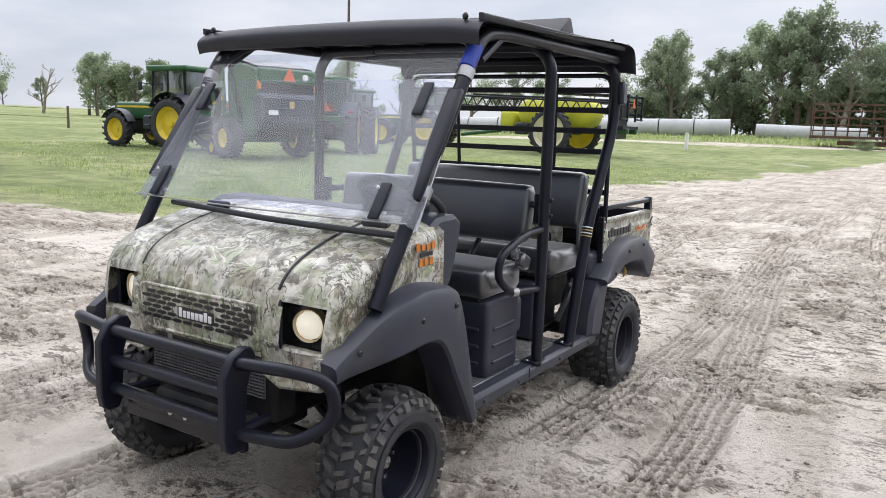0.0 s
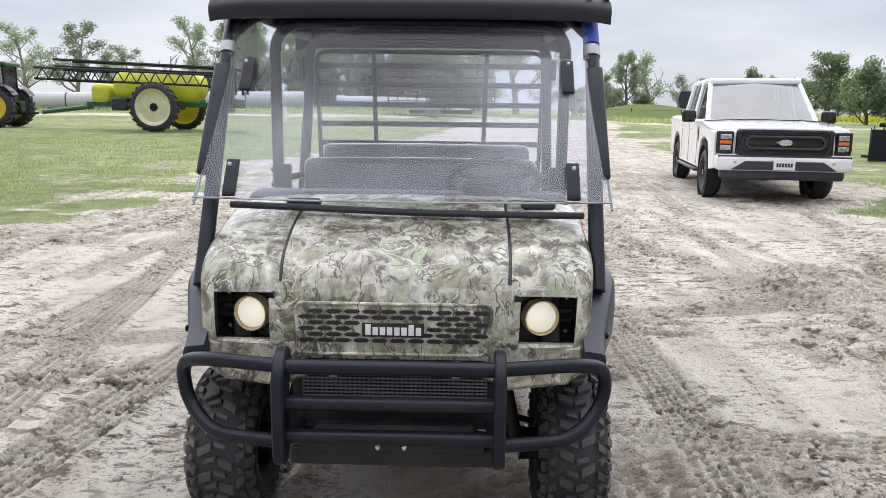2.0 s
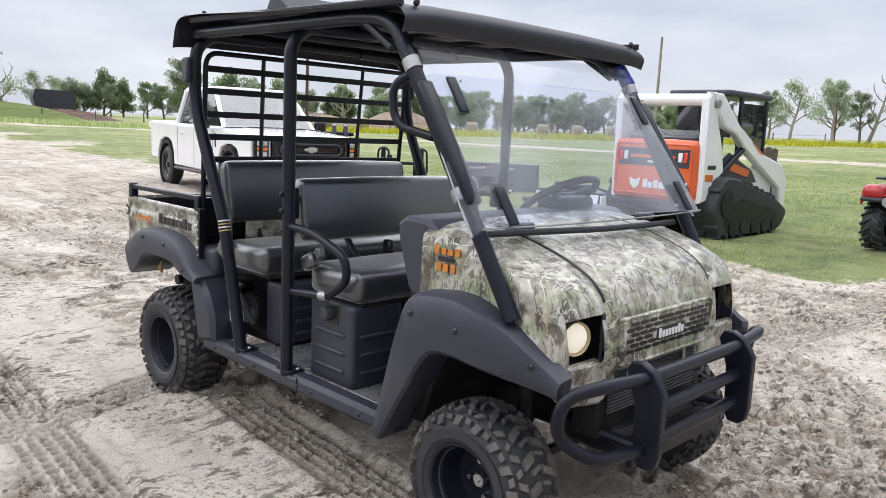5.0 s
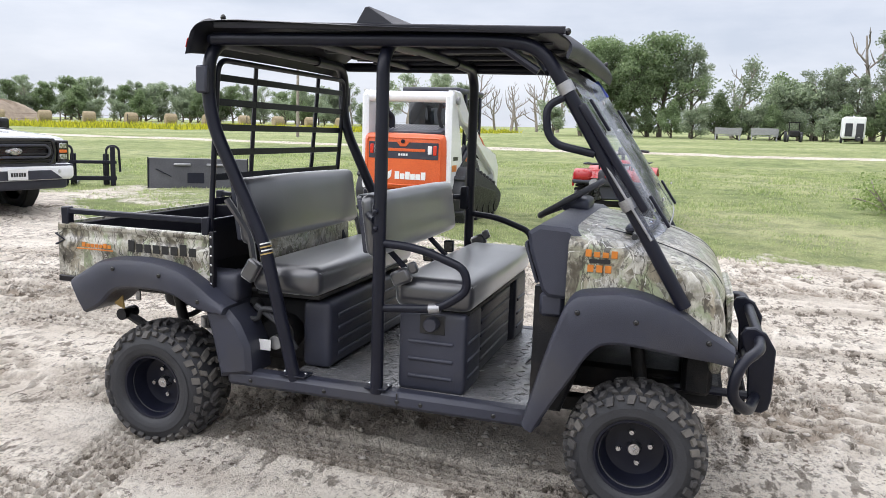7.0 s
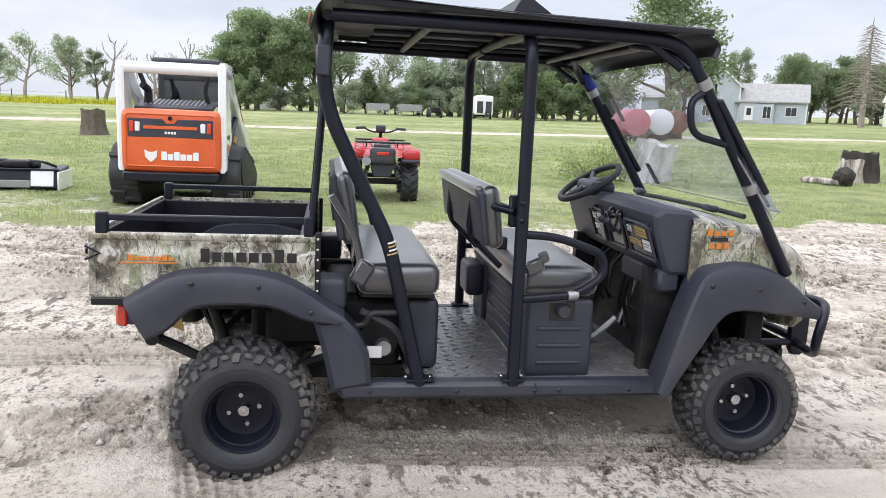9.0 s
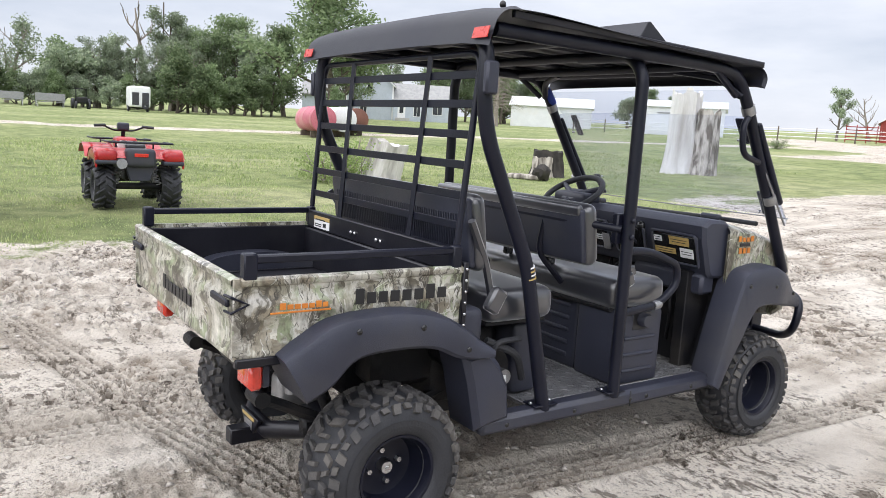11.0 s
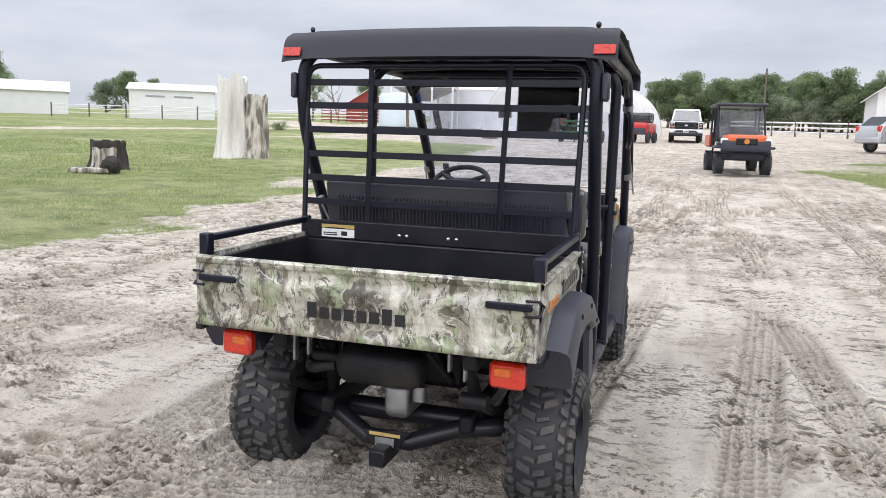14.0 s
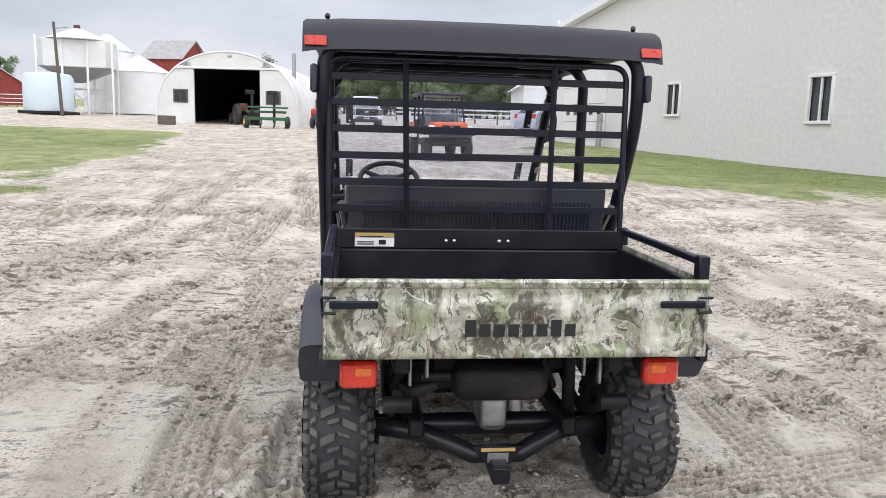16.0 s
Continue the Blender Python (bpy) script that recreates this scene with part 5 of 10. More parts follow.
    for x, z, w, h, mat in ((-0.46, 1.00, 0.12, 0.045, YELLOW_DECAL), (-0.37, 0.945, 0.13, 0.03, YELLOW_DECAL), (-0.50, 0.945, 0.08, 0.05, WHITE_DECAL), (-0.33, 1.00, 0.05, 0.03, WHITE_DECAL), (0.06, 1.005, 0.06, 0.03, WHITE_DECAL), (0.14, 1.005, 0.05, 0.04, WHITE_DECAL), (0.10, 0.945, 0.12, 0.03, WHITE_DECAL)):
        y = 0.4495 + (z - 0.965) * 0.344
        lb = part("label", Geo().box((x, y, z), (w, 0.003, h), 0.001, lean), mat, da)
        pieces("text_bar", Geo().box((x, y + 0.003, z + 0.006), (w * 0.8, 0.002, 0.004), 0.0005, lean).box((x, y - 0.001, z - 0.006), (w * 0.7, 0.002, 0.004), 0.0005, lean), BLACK_DECAL, lb)
    for x in (-0.18, -0.10):
        part("lever", Geo().tube([(x, 0.44, 0.95), (x, 0.50, 1.00)], 0.007, 8).ball((x, 0.51, 1.01), (0.018, 0.018, 0.018)), BLACK_PLASTIC, da)
    part("lower_bin", Geo().box((-0.36, 0.36, 0.80), (0.44, 0.10, 0.10), 0.015), BLACK_PLASTIC, da)
    pieces("knob", Geo().ball((-0.12, 0.470, 1.045), (0.03, 0.022, 0.03), 12, 8).ball((-0.22, 0.470, 1.045), (0.026, 0.02, 0.026), 12, 8).ball((0.12, 0.47, 1.04), (0.02, 0.02, 0.02)), BLACK_GLOSS, da)
    part("gear_gate", Geo().box((0.02, 0.452, 0.93), (0.05, 0.006, 0.09), 0.002, Matrix.Rotation(radians(-19), 4, "X")), ALUMINIUM, da)
    part("instrument_pod", Geo().soft((0.33, 0.40, 1.135), (0.26, 0.14, 0.07), 0.03, 3), BLACK_PLASTIC, da)
    st = part("steering_column", Geo().tube([(0.33, 0.33, 0.96), (0.33, 0.43, 1.145)], [0.035, 0.022], 12), BLACK_PLASTIC, car)
    tilt = pose(0.33, 0.435, 1.155, -32, 0, 0)
    sw = Geo()
    ring = [(0.175 * math.cos(2 * math.pi * k / 36), 0.175 * math.sin(2 * math.pi * k / 36), 0) for k in range(36)]
    sw.tube(ring, 0.0165, 10, True)
    sw.v = [tuple(tilt @ Vector(p)) for p in sw.v]
    wheel = part("steering_wheel", sw, RUBBER_CLEAN, car, "black three-spoke steering wheel")
    sp = Geo().soft((0, 0, -0.012), (0.11, 0.11, 0.035), 0.015, 3)
    for a in (90, 210, 330):
        c, s = math.cos(radians(a)), math.sin(radians(a))
        sp.tube([(0.03 * c, 0.03 * s, -0.012), (0.17 * c, 0.17 * s, 0)], [0.020, 0.013], 8)
    sp.v = [tuple(tilt @ Vector(p)) for p in sp.v]
    part("spokes", sp, BLACK_PLASTIC, wheel)
    pd = Geo()
    pd.box((0.22, 0.44, 0.46), (0.07, 0.012, 0.10), 0.004, Matrix.Rotation(radians(35), 4, "X")).tube([(0.22, 0.42, 0.48), (0.22, 0.34, 0.74)], 0.010, 8)
    part("brake_pedal", pd, DARK_MACHINE, car)
    part("parking_pedal", Geo().box((-0.14, 0.47, 0.47), (0.05, 0.012, 0.16), 0.004, Matrix.Rotation(radians(48), 4, "X")).tube([(-0.14, 0.40, 0.50), (-0.14, 0.32, 0.72)], 0.012, 8), ALUMINIUM, car)
    g = Geo()
    rr = random.Random(4)
    for k in range(9):
        x = -0.45 + k * 0.09
        g.tube(fillet([(x, 0.36, 0.50 + rr.uniform(-0.05, 0.1)), (x + rr.uniform(-0.05, 0.05), 0.40, 0.62), (x + rr.uniform(-0.08, 0.08), 0.38, 0.76), (x, 0.32, 0.84)], 0.05), 0.009, 6)
    pieces("cable", g, DARK_MACHINE, car)

    # front seat base: fuel tank box, middle box, driver's box
    for x, w, nm in ((-0.475, 0.26, "fuel_tank"), (0.475, 0.26, "seat_box"), (0.0, 0.66, "seat_box")):
        y0, y1 = (0.700, 0.995) if w < 0.5 else (0.725, 0.975)
        bx = part(nm, Geo().soft((x, (y0 + y1) / 2, 0.550), (w, y1 - y0, 0.345), 0.022, 3), BLACK_PLASTIC, car, "ribbed black plastic box under the front seat")
        g = Geo()
        if w < 0.5:
            s = math.copysign(1, x)
            for z in (0.445, 0.52, 0.595):
                g.soft((x + s * 0.128, 0.85, z), (0.02, 0.20, 0.018), 0.008, 2)
                g.soft((x, y0 + 0.002, z), (0.18, 0.02, 0.018), 0.008, 2)
        else:
            for z in (0.44, 0.50, 0.56, 0.62, 0.68):
                for yy in (y0, y1):
                    g.soft((x, yy, z), (0.56, 0.018, 0.022), 0.008, 2)
        pieces("rib", g, BLACK_PLASTIC, bx)
        if nm == "fuel_tank":
            part("cap_recess", Geo().box((-0.600, 0.845, 0.672), (0.016, 0.115, 0.085), 0.005), BLACK_DECAL, bx)
            part("fuel_cap", Geo().lathe([(0.0005, -0.645), (0.026, -0.645), (0.031, -0.638), (0.033, -0.60), (0.0005, -0.60)], (0, 0.845, 0.678), "x", 20), BLACK_PLASTIC, bx)
    part("battery_grille", Geo().soft((0.46, 1.035, 0.60), (0.24, 0.10, 0.18), 0.03, 3), BLACK_PLASTIC, car)
    # seats
    for nm, y, lab in (("front", 0.855, "front"), ("rear", 1.545, "rear")):
        cu = part("seat_cushion", Geo().soft((0, y, 0.795), (1.19, 0.345, 0.135), 0.045, 4, 0.008), VINYL, car, "black vinyl bench cushion")
        part("seat_pan", Geo().box((0, y, 0.722), (1.12, 0.31, 0.02), 0.004), DARK_MACHINE, cu)
        part("piping", Geo().tube(fillet([(-0.57, y - 0.165, 0.835), (0.57, y - 0.165, 0.835), (0.57, y + 0.165, 0.835), (-0.57, y + 0.165, 0.835), (-0.57, y - 0.165, 0.835)], 0.04), 0.005, 6), VINYL, cu)
    tf = Matrix.Rotation(radians(-8), 4, "X")
    bf = part("front_backrest", Geo().soft((0, 1.155, 1.06), (1.13, 0.075, 0.27), 0.036, 4, 0.006, tf), VINYL, car, "black vinyl front seat back on a tube frame")
    part("back_shell", Geo().soft((0, 1.192, 1.055), (1.10, 0.03, 0.235), 0.012, 3, 0, tf), BLACK_PLASTIC, bf)
    pieces("support_tube", Geo().tube(fillet([(-0.66, 1.09, 1.10), (-0.50, 1.20, 1.115), (0.50, 1.20, 1.115), (0.66, 1.09, 1.10)], 0.06), 0.017, 10), BLACK_PAINT, bf)
    pieces("support_tube", Geo().tube(fillet([(-0.30, 1.20, 1.10), (-0.28, 1.21, 0.95), (-0.28, 1.05, 0.80)], 0.06), 0.014, 8).tube(fillet([(0.30, 1.20, 1.10), (0.28, 1.21, 0.95), (0.28, 1.05, 0.80)], 0.06), 0.014, 8), BLACK_PAINT, bf)
    part("flap", Geo().soft((0, 1.215, 1.165), (1.08, 0.035, 0.05), 0.016, 3, 0, tf), VINYL, bf)
    br = part("rear_backrest", Geo().soft((0, 1.765, 1.085), (1.16, 0.075, 0.30), 0.036, 4, 0.006, tf), VINYL, car, "black vinyl rear seat back")
    part("back_shell", Geo().soft((0, 1.805, 1.085), (1.14, 0.03, 0.27), 0.012, 3, 0, tf), BLACK_PLASTIC, br)
    g = Geo()
    for k in range(60):
        g.box((-0.50 + k * 0.017, 1.826, 1.09), (0.005, 0.010, 0.13), 0.001, tf)
    pieces("back_rib", g, BLACK_PLASTIC, br)
    g = Geo()
    for s in (1, -1):
        g.tube(fillet([(s * 0.40, 1.80, 1.0), (s * 0.40, 1.72, 0.86), (s * 0.40, 1.70, 0.70)], 0.05), 0.014, 8)
    pieces("backrest_stay", g, BLACK_PAINT, br)
    part("camouflage_apron", Geo().box((0, 1.735, 0.895), (0.95, 0.012, 0.10), 0.004), CAMO, br)

    # engine bay under the rear seat
    part("engine_cover", Geo().soft((0, 1.43, 0.54), (1.02, 0.14, 0.31), 0.03, 3), BLACK_PLASTIC, car, "ribbed black engine cover")
    g = Geo()
    for z in (0.44, 0.50, 0.56, 0.62):
        g.soft((0, 1.358, z), (0.86, 0.016, 0.022), 0.007, 2)
    pieces("cover_rib", g, BLACK_PLASTIC, car)
    part("engine", Geo().soft((0, 1.68, 0.52), (0.84, 0.34, 0.32), 0.05, 3).cyl((-0.52, 1.62, 0.52), (0.3, 1.62, 0.52), 0.085, seg=18).cyl((-0.50, 1.80, 0.60), (0.2, 1.80, 0.60), 0.06, seg=14).box((0, 1.95, 0.55), (0.8, 0.3, 0.2), 0.03), DARK_MACHINE, car)
    part("oil_filter", Geo().cyl((-0.58, 1.60, 0.50), (-0.50, 1.60, 0.50), 0.032, seg=14), ALUMINIUM, car)
    part("tag", Geo().box((-0.60, 1.64, 0.492), (0.004, 0.06, 0.05), 0.001), WHITE_DECAL, car)
    for s in (1, -1):
        part("engine_hose", Geo().tube(fillet([(s * 0.60, 1.55, 0.66), (s * 0.60, 1.66, 0.66), (s * 0.58, 1.68, 0.60), (s * 0.58, 1.80, 0.60)], 0.03), 0.012, 8).tube(fillet([(s * 0.57, 1.50, 0.48), (s * 0.60, 1.56, 0.60), (s * 0.57, 1.70, 0.66)], 0.05), 0.016, 8), RUBBER_CLEAN, car)
        part("air_box", Geo().soft((s * 0.56, 1.86, 0.74), (0.14, 0.20, 0.14), 0.03, 3), BLACK_PLASTIC, car)
        part("corner_box", Geo().prism([(1.655, 0.375), (1.815, 0.345), (1.860, 0.54), (1.895, 0.650), (1.775, 0.662), (1.715, 0.60), (1.665, 0.50)], "x", s * 0.50, s * 0.700, 0.022), BLACK_PLASTIC, car, "black plastic fender leg")

    # roll cage
    for s in (1, -1):
        rail = fillet([(s * 0.648, -0.145, 0.855), (s * 0.675, 0.345, 1.660), (s * 0.672, 0.440, 1.795), (s * 0.672, 0.62, 1.815), (s * 0.672, 1.84, 1.825)], 0.09, 6)
        part("front_post", Geo().tube(rail, 0.0265, 14), BLACK_PAINT, car, "black roll-cage post and roof rail")
        part("middle_post", Geo().tube(fillet([(s * 0.672, 1.062, 0.37), (s * 0.672, 1.062, 1.74), (s * 0.60, 1.062, 1.815), (s * 0.30, 1.062, 1.82)], 0.07), 0.0265, 14), BLACK_PAINT, car)
        part("rear_post", Geo().tube(fillet([(s * 0.66, 1.455, 0.37), (s * 0.668, 1.60, 0.965), (s * 0.675, 1.835, 1.44), (s * 0.675, 1.868, 1.58), (s * 0.672, 1.862, 1.75), (s * 0.60, 1.855, 1.822), (s * 0.3, 1.855, 1.825)], 0.09), 0.0285, 14), BLACK_PAINT, car)
        up = Vector((0, 0.245, 0.97))
        for k, mat in ((0, YELLOW_DECAL), (1, WHITE_DECAL), (2, YELLOW_DECAL), (3, WHITE_DECAL)):
            p = Vector((s * 0.668, 1.588, 0.920)) + up * (0.015 * k)
            part("warning_band", Geo().tube([p, p + up * 0.006], 0.0292, 14), mat, car)
        part("hip_bar", Geo().tube(fillet([(s * 0.672, 1.062, 1.01), (s * 0.66, 0.90, 1.00), (s * 0.655, 0.70, 0.93), (s * 0.65, 0.685, 0.84), (s * 0.655, 0.80, 0.755), (s * 0.668, 1.062, 0.735)], 0.09, 6), 0.0175, 12), BLACK_PAINT, car)
        part("clamp", Geo().cyl((s * 0.655, 0.80, 0.757), (s * 0.659, 0.845, 0.752), 0.0215, seg=12), ALUMINIUM, car)
        part("rest_bracket", Geo().box((s * 0.635, 1.085, 1.10), (0.035, 0.05, 0.13), 0.006).ball((s * 0.700, 1.07, 1.14), (0.012, 0.012, 0.012), 8, 6).ball((s * 0.700, 1.07, 1.07), (0.012, 0.012, 0.012), 8, 6), BLACK_PAINT, car)
        part("corner_gusset", Geo().tube(fillet([(s * 0.672, 0.40, 1.70), (s * 0.60, 0.47, 1.78), (s * 0.40, 0.55, 1.81)], 0.05), 0.018, 10), BLACK_PAINT, car)
        part("roof_brace", Geo().tube([(s * 0.672, 0.44, 1.70), (s * 0.672, 0.60, 1.80)], 0.015, 8), BLACK_PAINT, car)
        pieces("foot_plate", Geo().box((s * 0.655, 1.062, 0.392), (0.08, 0.10, 0.008), 0.002).box((s * 0.645, 1.455, 0.392), (0.08, 0.12, 0.008), 0.002), BLACK_PAINT, car)
        g = Geo()
        for y in (1.02, 1.105, 1.41, 1.51):
            g.ball((s * 0.645, y, 0.399), (0.009, 0.009, 0.007), 8, 6)
        pieces("foot_bolt", g, CHROME, car)
        part("speaker_box", Geo().box((s * 0.712, 1.87, 1.655), (0.03, 0.055, 0.115), 0.008), BLACK_PLASTIC, car)
        # belts and buckle
        part("seat_belt", Geo().tube(fillet([(s * 0.60, 1.83, 1.14), (s * 0.57, 1.73, 0.98), (s * 0.585, 1.70, 0.84)], 0.05), 0.016, 6).box((s * 0.61, 1.70, 0.83), (0.04, 0.07, 0.10), 0.01, Matrix.Rotation(radians(30), 4, "X")), VINYL, car)
        part("belt_reel", Geo().box((s * 0.615, 0.985, 0.865), (0.045, 0.085, 0.065), 0.012, Matrix.Rotation(radians(-25), 4, "X")).box((s * 0.60, 0.94, 0.905), (0.03, 0.04, 0.05), 0.008, Matrix.Rotation(radians(-25), 4, "X")), VINYL, car)
        part("buckle", Geo().box((s * 0.16, 1.02, 0.89), (0.03, 0.05, 0.06), 0.006), BLACK_GLOSS, car)
    for y, z in ((0.62, 1.815), (0.50, 1.81), (1.062, 1.822), (1.855, 1.825), (1.45, 1.83)):
        part("cross_bar", Geo().cyl((-0.67, y, z), (0.67, y, z), 0.021, seg=12), BLACK_PAINT, car)
    part("grab_handle", Geo().tube(fillet([(-0.675, 0.325, 1.615), (-0.70, 0.400, 1.575), (-0.70, 0.385, 1.44), (-0.675, 0.215, 1.405)], 0.07, 7), 0.015, 10), BLACK_PAINT, car)

    # moulded roof: slanted visor, flat top, rear roll; a wedge across its middle
    line = fillet([(0.322, 1.764), (0.304, 1.812), (0.345, 1.852), (0.47, 1.864), (1.05, 1.882), (1.72, 1.915), (1.885, 1.908), (1.922, 1.778)], 0.07, 6)
    top, low = [], []
    for p in line:
        top.append([(fx * (0.735 + 0.022 * float(ease(0.5, 1.5, p.x))), p.x, p.y - 0.018 * abs(fx) ** 8 - 0.006 * fx * fx) for fx in (-1, -0.985, -0.95, -0.8, -0.4, 0, 0.4, 0.8, 0.95, 0.985, 1)])
    for p in line:
        q = Vector((p.x, p.y))
        inn = Vector((1.05, 1.2)) - q
        inn = Vector((inn.x * 0.012, -0.014)) if 0.36 < q.x < 1.8 else Vector((math.copysign(0.012, inn.x), -0.006))
        low.append([(fx * (0.723 + 0.022 * float(ease(0.5, 1.5, p.x))), q.x + inn.x, q.y + inn.y - 0.006 * fx * fx) for fx in (-1, -0.985, -0.95, -0.8, -0.4, 0, 0.4, 0.8, 0.95, 0.985, 1)])
    g = Geo().grid(top).grid(low)
    n, m = len(top), 11
    for a in range(n - 1):
        for j in (0, m - 1):
            g.f.append((a * m + j, (a + 1) * m + j, n * m + (a + 1) * m + j, n * m + a * m + j))
    for j in range(m - 1):
        for a in (0, n - 1):
            g.f.append((a * m + j, a * m + j + 1, n * m + a * m + j + 1, n * m + a * m + j))
    for s in (1, -1):
        g.prism([(0.34, 1.856), (1.80, 1.890), (1.80, 1.864), (0.34, 1.830)], "x", s * 0.712, s * 0.734, 0.004)
    roof = part("roof", g, ROOF_PLASTIC, car, "black moulded plastic roof with curled rear edge", 45)
    part("wedge", Geo().prism([(1.005, 1.872), (1.105, 1.938), (1.122, 1.936), (1.160, 1.874)], "x", -0.725, 0.725, 0.003), ROOF_PLASTIC, roof)
    g = Geo()
    for x in (-0.62, -0.32, 0.0, 0.32, 0.62):
        g.box((x, 1.05, 1.846), (0.05, 1.2, 0.022), 0.008)
    pieces("ceiling_rib", g, ROOF_PLASTIC, roof)
    g = Geo()
    for s in (1, -1):
        for y in (0.34, 1.80):
            g.ball((s * 0.66, y, 1.846 if y < 1 else 1.914), (0.012, 0.012, 0.014), 8, 6)
    pieces("roof_bolt", g, BLACK_GLOSS, roof)
    for s in (1, -1):
        part("reflector", Geo().box((s * 0.704, 1.9205, 1.802), (0.088, 0.004, 0.040), 0.001, Matrix.Rotation(radians(15), 4, "X")), RED_REFLECTOR, roof, "red reflective tape")

    # scuffed clear windshield folded round the posts
    top_y, top_z, bot_y, bot_z = 0.300, 1.597, -0.032, 1.118
    rows = []
    for k in range(9):
        t = k / 8
        y, z = top_y + (bot_y - top_y) * t, top_z + (bot_z - top_z) * t
        n = Vector((0, -0.79, 0.61)) * 0.030
        r = []
        for fx, back in ((-1.0, 0.055), (-0.995, 0.03), (-0.98, 0.010), (-0.95, 0.0), (-0.5, -0.008), (0, -0.010), (0.5, -0.008), (0.95, 0.0), (0.98, 0.010), (0.995, 0.03), (1.0, 0.055)):
            hw = 0.665 + 0.045 * t
            r.append((fx * hw, y + n.y + back * 0.8, z + n.z - back * 0.6))
        rows.append(r)
    ws = part("windshield", Geo().grid(rows), WINDSHIELD, car, "scuffed dusty clear plastic half windshield", 60)
    ws.visible_shadow = False
    up_pane = part("upper_pane", Geo().grid([[(x, 0.278, 1.616), (x, 0.360, 1.735)] for x in (-0.655, -0.33, 0.0, 0.33, 0.655)]), UPPER_SHEET, ws, "clear upper strip of the windshield")
    up_pane.visible_shadow = False
    part("lower_lip", Geo().tube([(-0.70, -0.050, 1.134), (-0.4, -0.064, 1.130), (0, -0.068, 1.128), (0.4, -0.064, 1.130), (0.70, -0.050, 1.134)], 0.0035, 6), ALUMINIUM, ws)
    for s in (1, -1):
        part("edge_bead", Geo().tube([(s * 0.665, 0.320, 1.582), (s * 0.710, -0.012, 1.103)], 0.005, 6), ALUMINIUM, ws)
        up = Matrix.Rotation(radians(-34), 4, "X")
        for t, by, bz in ((0.15, 0.333, 1.640), (0.88, 0.080, 1.225)):
            y, z = top_y + (bot_y - top_y) * t, top_z + (bot_z - top_z) * t
            cl = part("clamp_plate", Geo().soft((s * 0.572, y - 0.036, z + 0.024), (0.045, 0.012, 0.14), 0.005, 2, 0, up), BLACK_PAINT, ws)
            part("clamp_band", Geo().tube([(s * 0.673, by + 0.012, bz + 0.020), (s * 0.672, by - 0.010, bz - 0.016)], 0.0315, 14), ALUMINIUM, cl)
            pieces("clamp_screw", Geo().ball((s * 0.572, y - 0.046, z + 0.07), (0.007, 0.005, 0.007), 8, 6).ball((s * 0.572, y - 0.010, z - 0.02), (0.007, 0.012, 0.007), 8, 6), CHROME, cl)
        part("post_pad", Geo().soft((s * 0.675, 0.145, 1.395), (0.06, 0.030, 0.46), 0.012, 2, 0, up), BLACK_PAINT, ws)
    part("strap", Geo().tube([(0.672, 0.34, 1.665), (0.672, 0.40, 1.745)], 0.0305, 12), BLUE_STRAP, ws, "blue strap wound round the post")
    part("hood_seal", Geo().tube(fillet([(-0.60, 0.055, 1.098), (-0.30, 0.02, 1.094), (0.0, 0.0, 1.086), (0.35, 0.0, 1.082), (0.62, 0.03, 1.078)], 0.1), 0.012, 8), RUBBER_CLEAN, car, "black rubber strip lying across the hood")
    for x in (-0.35, 0.47):
        part("hood_bracket", Geo().box((x, 0.085, 1.105), (0.12, 0.04, 0.03), 0.01), BLACK_PLASTIC, car)

    # cargo bed: camouflage skins with rolled beads, black inside
    bed = part("cargo_bed", Geo().box((0, 2.320, 0.755), (1.24, 0.85, 0.03), 0.006).box((0.612, 2.335, 0.86), (0.02, 0.88, 0.21), 0.004).box((-0.612, 2.335, 0.86), (0.02, 0.88, 0.21), 0.004).box((0, 2.755, 0.855), (1.24, 0.016, 0.23), 0.004), BLACK_STEEL, car, "black steel cargo bed")
    part("bed_front", Geo().box((0, 1.945, 0.862), (1.25, 0.02, 0.19), 0.005), BLACK_STEEL, bed)
    g = Geo()
    for k in range(8):
        g.box((-0.52 + k * 0.148, 2.33, 0.773), (0.05, 0.83, 0.008), 0.003)
    pieces("floor_rib", g, BLACK_STEEL, bed)

    def skin(run):
        return [(0.720, 0.000), (0.721, 0.008), (0.726, 0.013), (0.740, 0.013), (0.756, 0.009), (0.776, 0.006), (0.83, 0.006), (0.850, 0.010), (0.862, 0.016), (0.905, 0.016), (0.917, 0.010), (0.930, 0.006), (0.955, 0.008), (0.962, 0.018), (0.978, 0.020), (0.985, 0.010), (0.985, -0.006)]
    for s in (1, -1):
        rows = [[(s * (0.632 + o), y, z - 0.004) for z, o in skin(0)] for y in np.linspace(1.885, 2.765, 8)]
        rows2 = [[(s * 0.624, y, z - 0.004) for z, o in skin(0)] for y in np.linspace(1.885, 2.765, 8)]
        sd = part("bed_side", Geo().grid(rows).grid(rows2), CAMO, bed, "camouflage bed side with pressed beads", 50)
        x = s * 0.650
        pieces("letter_bar", plates(word_bars(2.345, 1.955, 0.872, 0.925, 8, (0, 6)), x=s * 0.650), BLACK_DECAL, sd, "plain black block lettering")
        pieces("decal", plates(word_bars(2.64, 2.45, 0.874, 0.896, 7, (0, 5), 0.2) + [(2.67, 0.862, 2.44, 0.868)], x=s * 0.6495), ORANGE_DECAL, sd)
        pieces("corner_strip", Geo().box((s * 0.640, 1.878, 0.86), (0.03, 0.022, 0.27), 0.003).box((s * 0.640, 2.70, 0.712), (0.03, 0.16, 0.03), 0.004), BLACK_STEEL, bed)
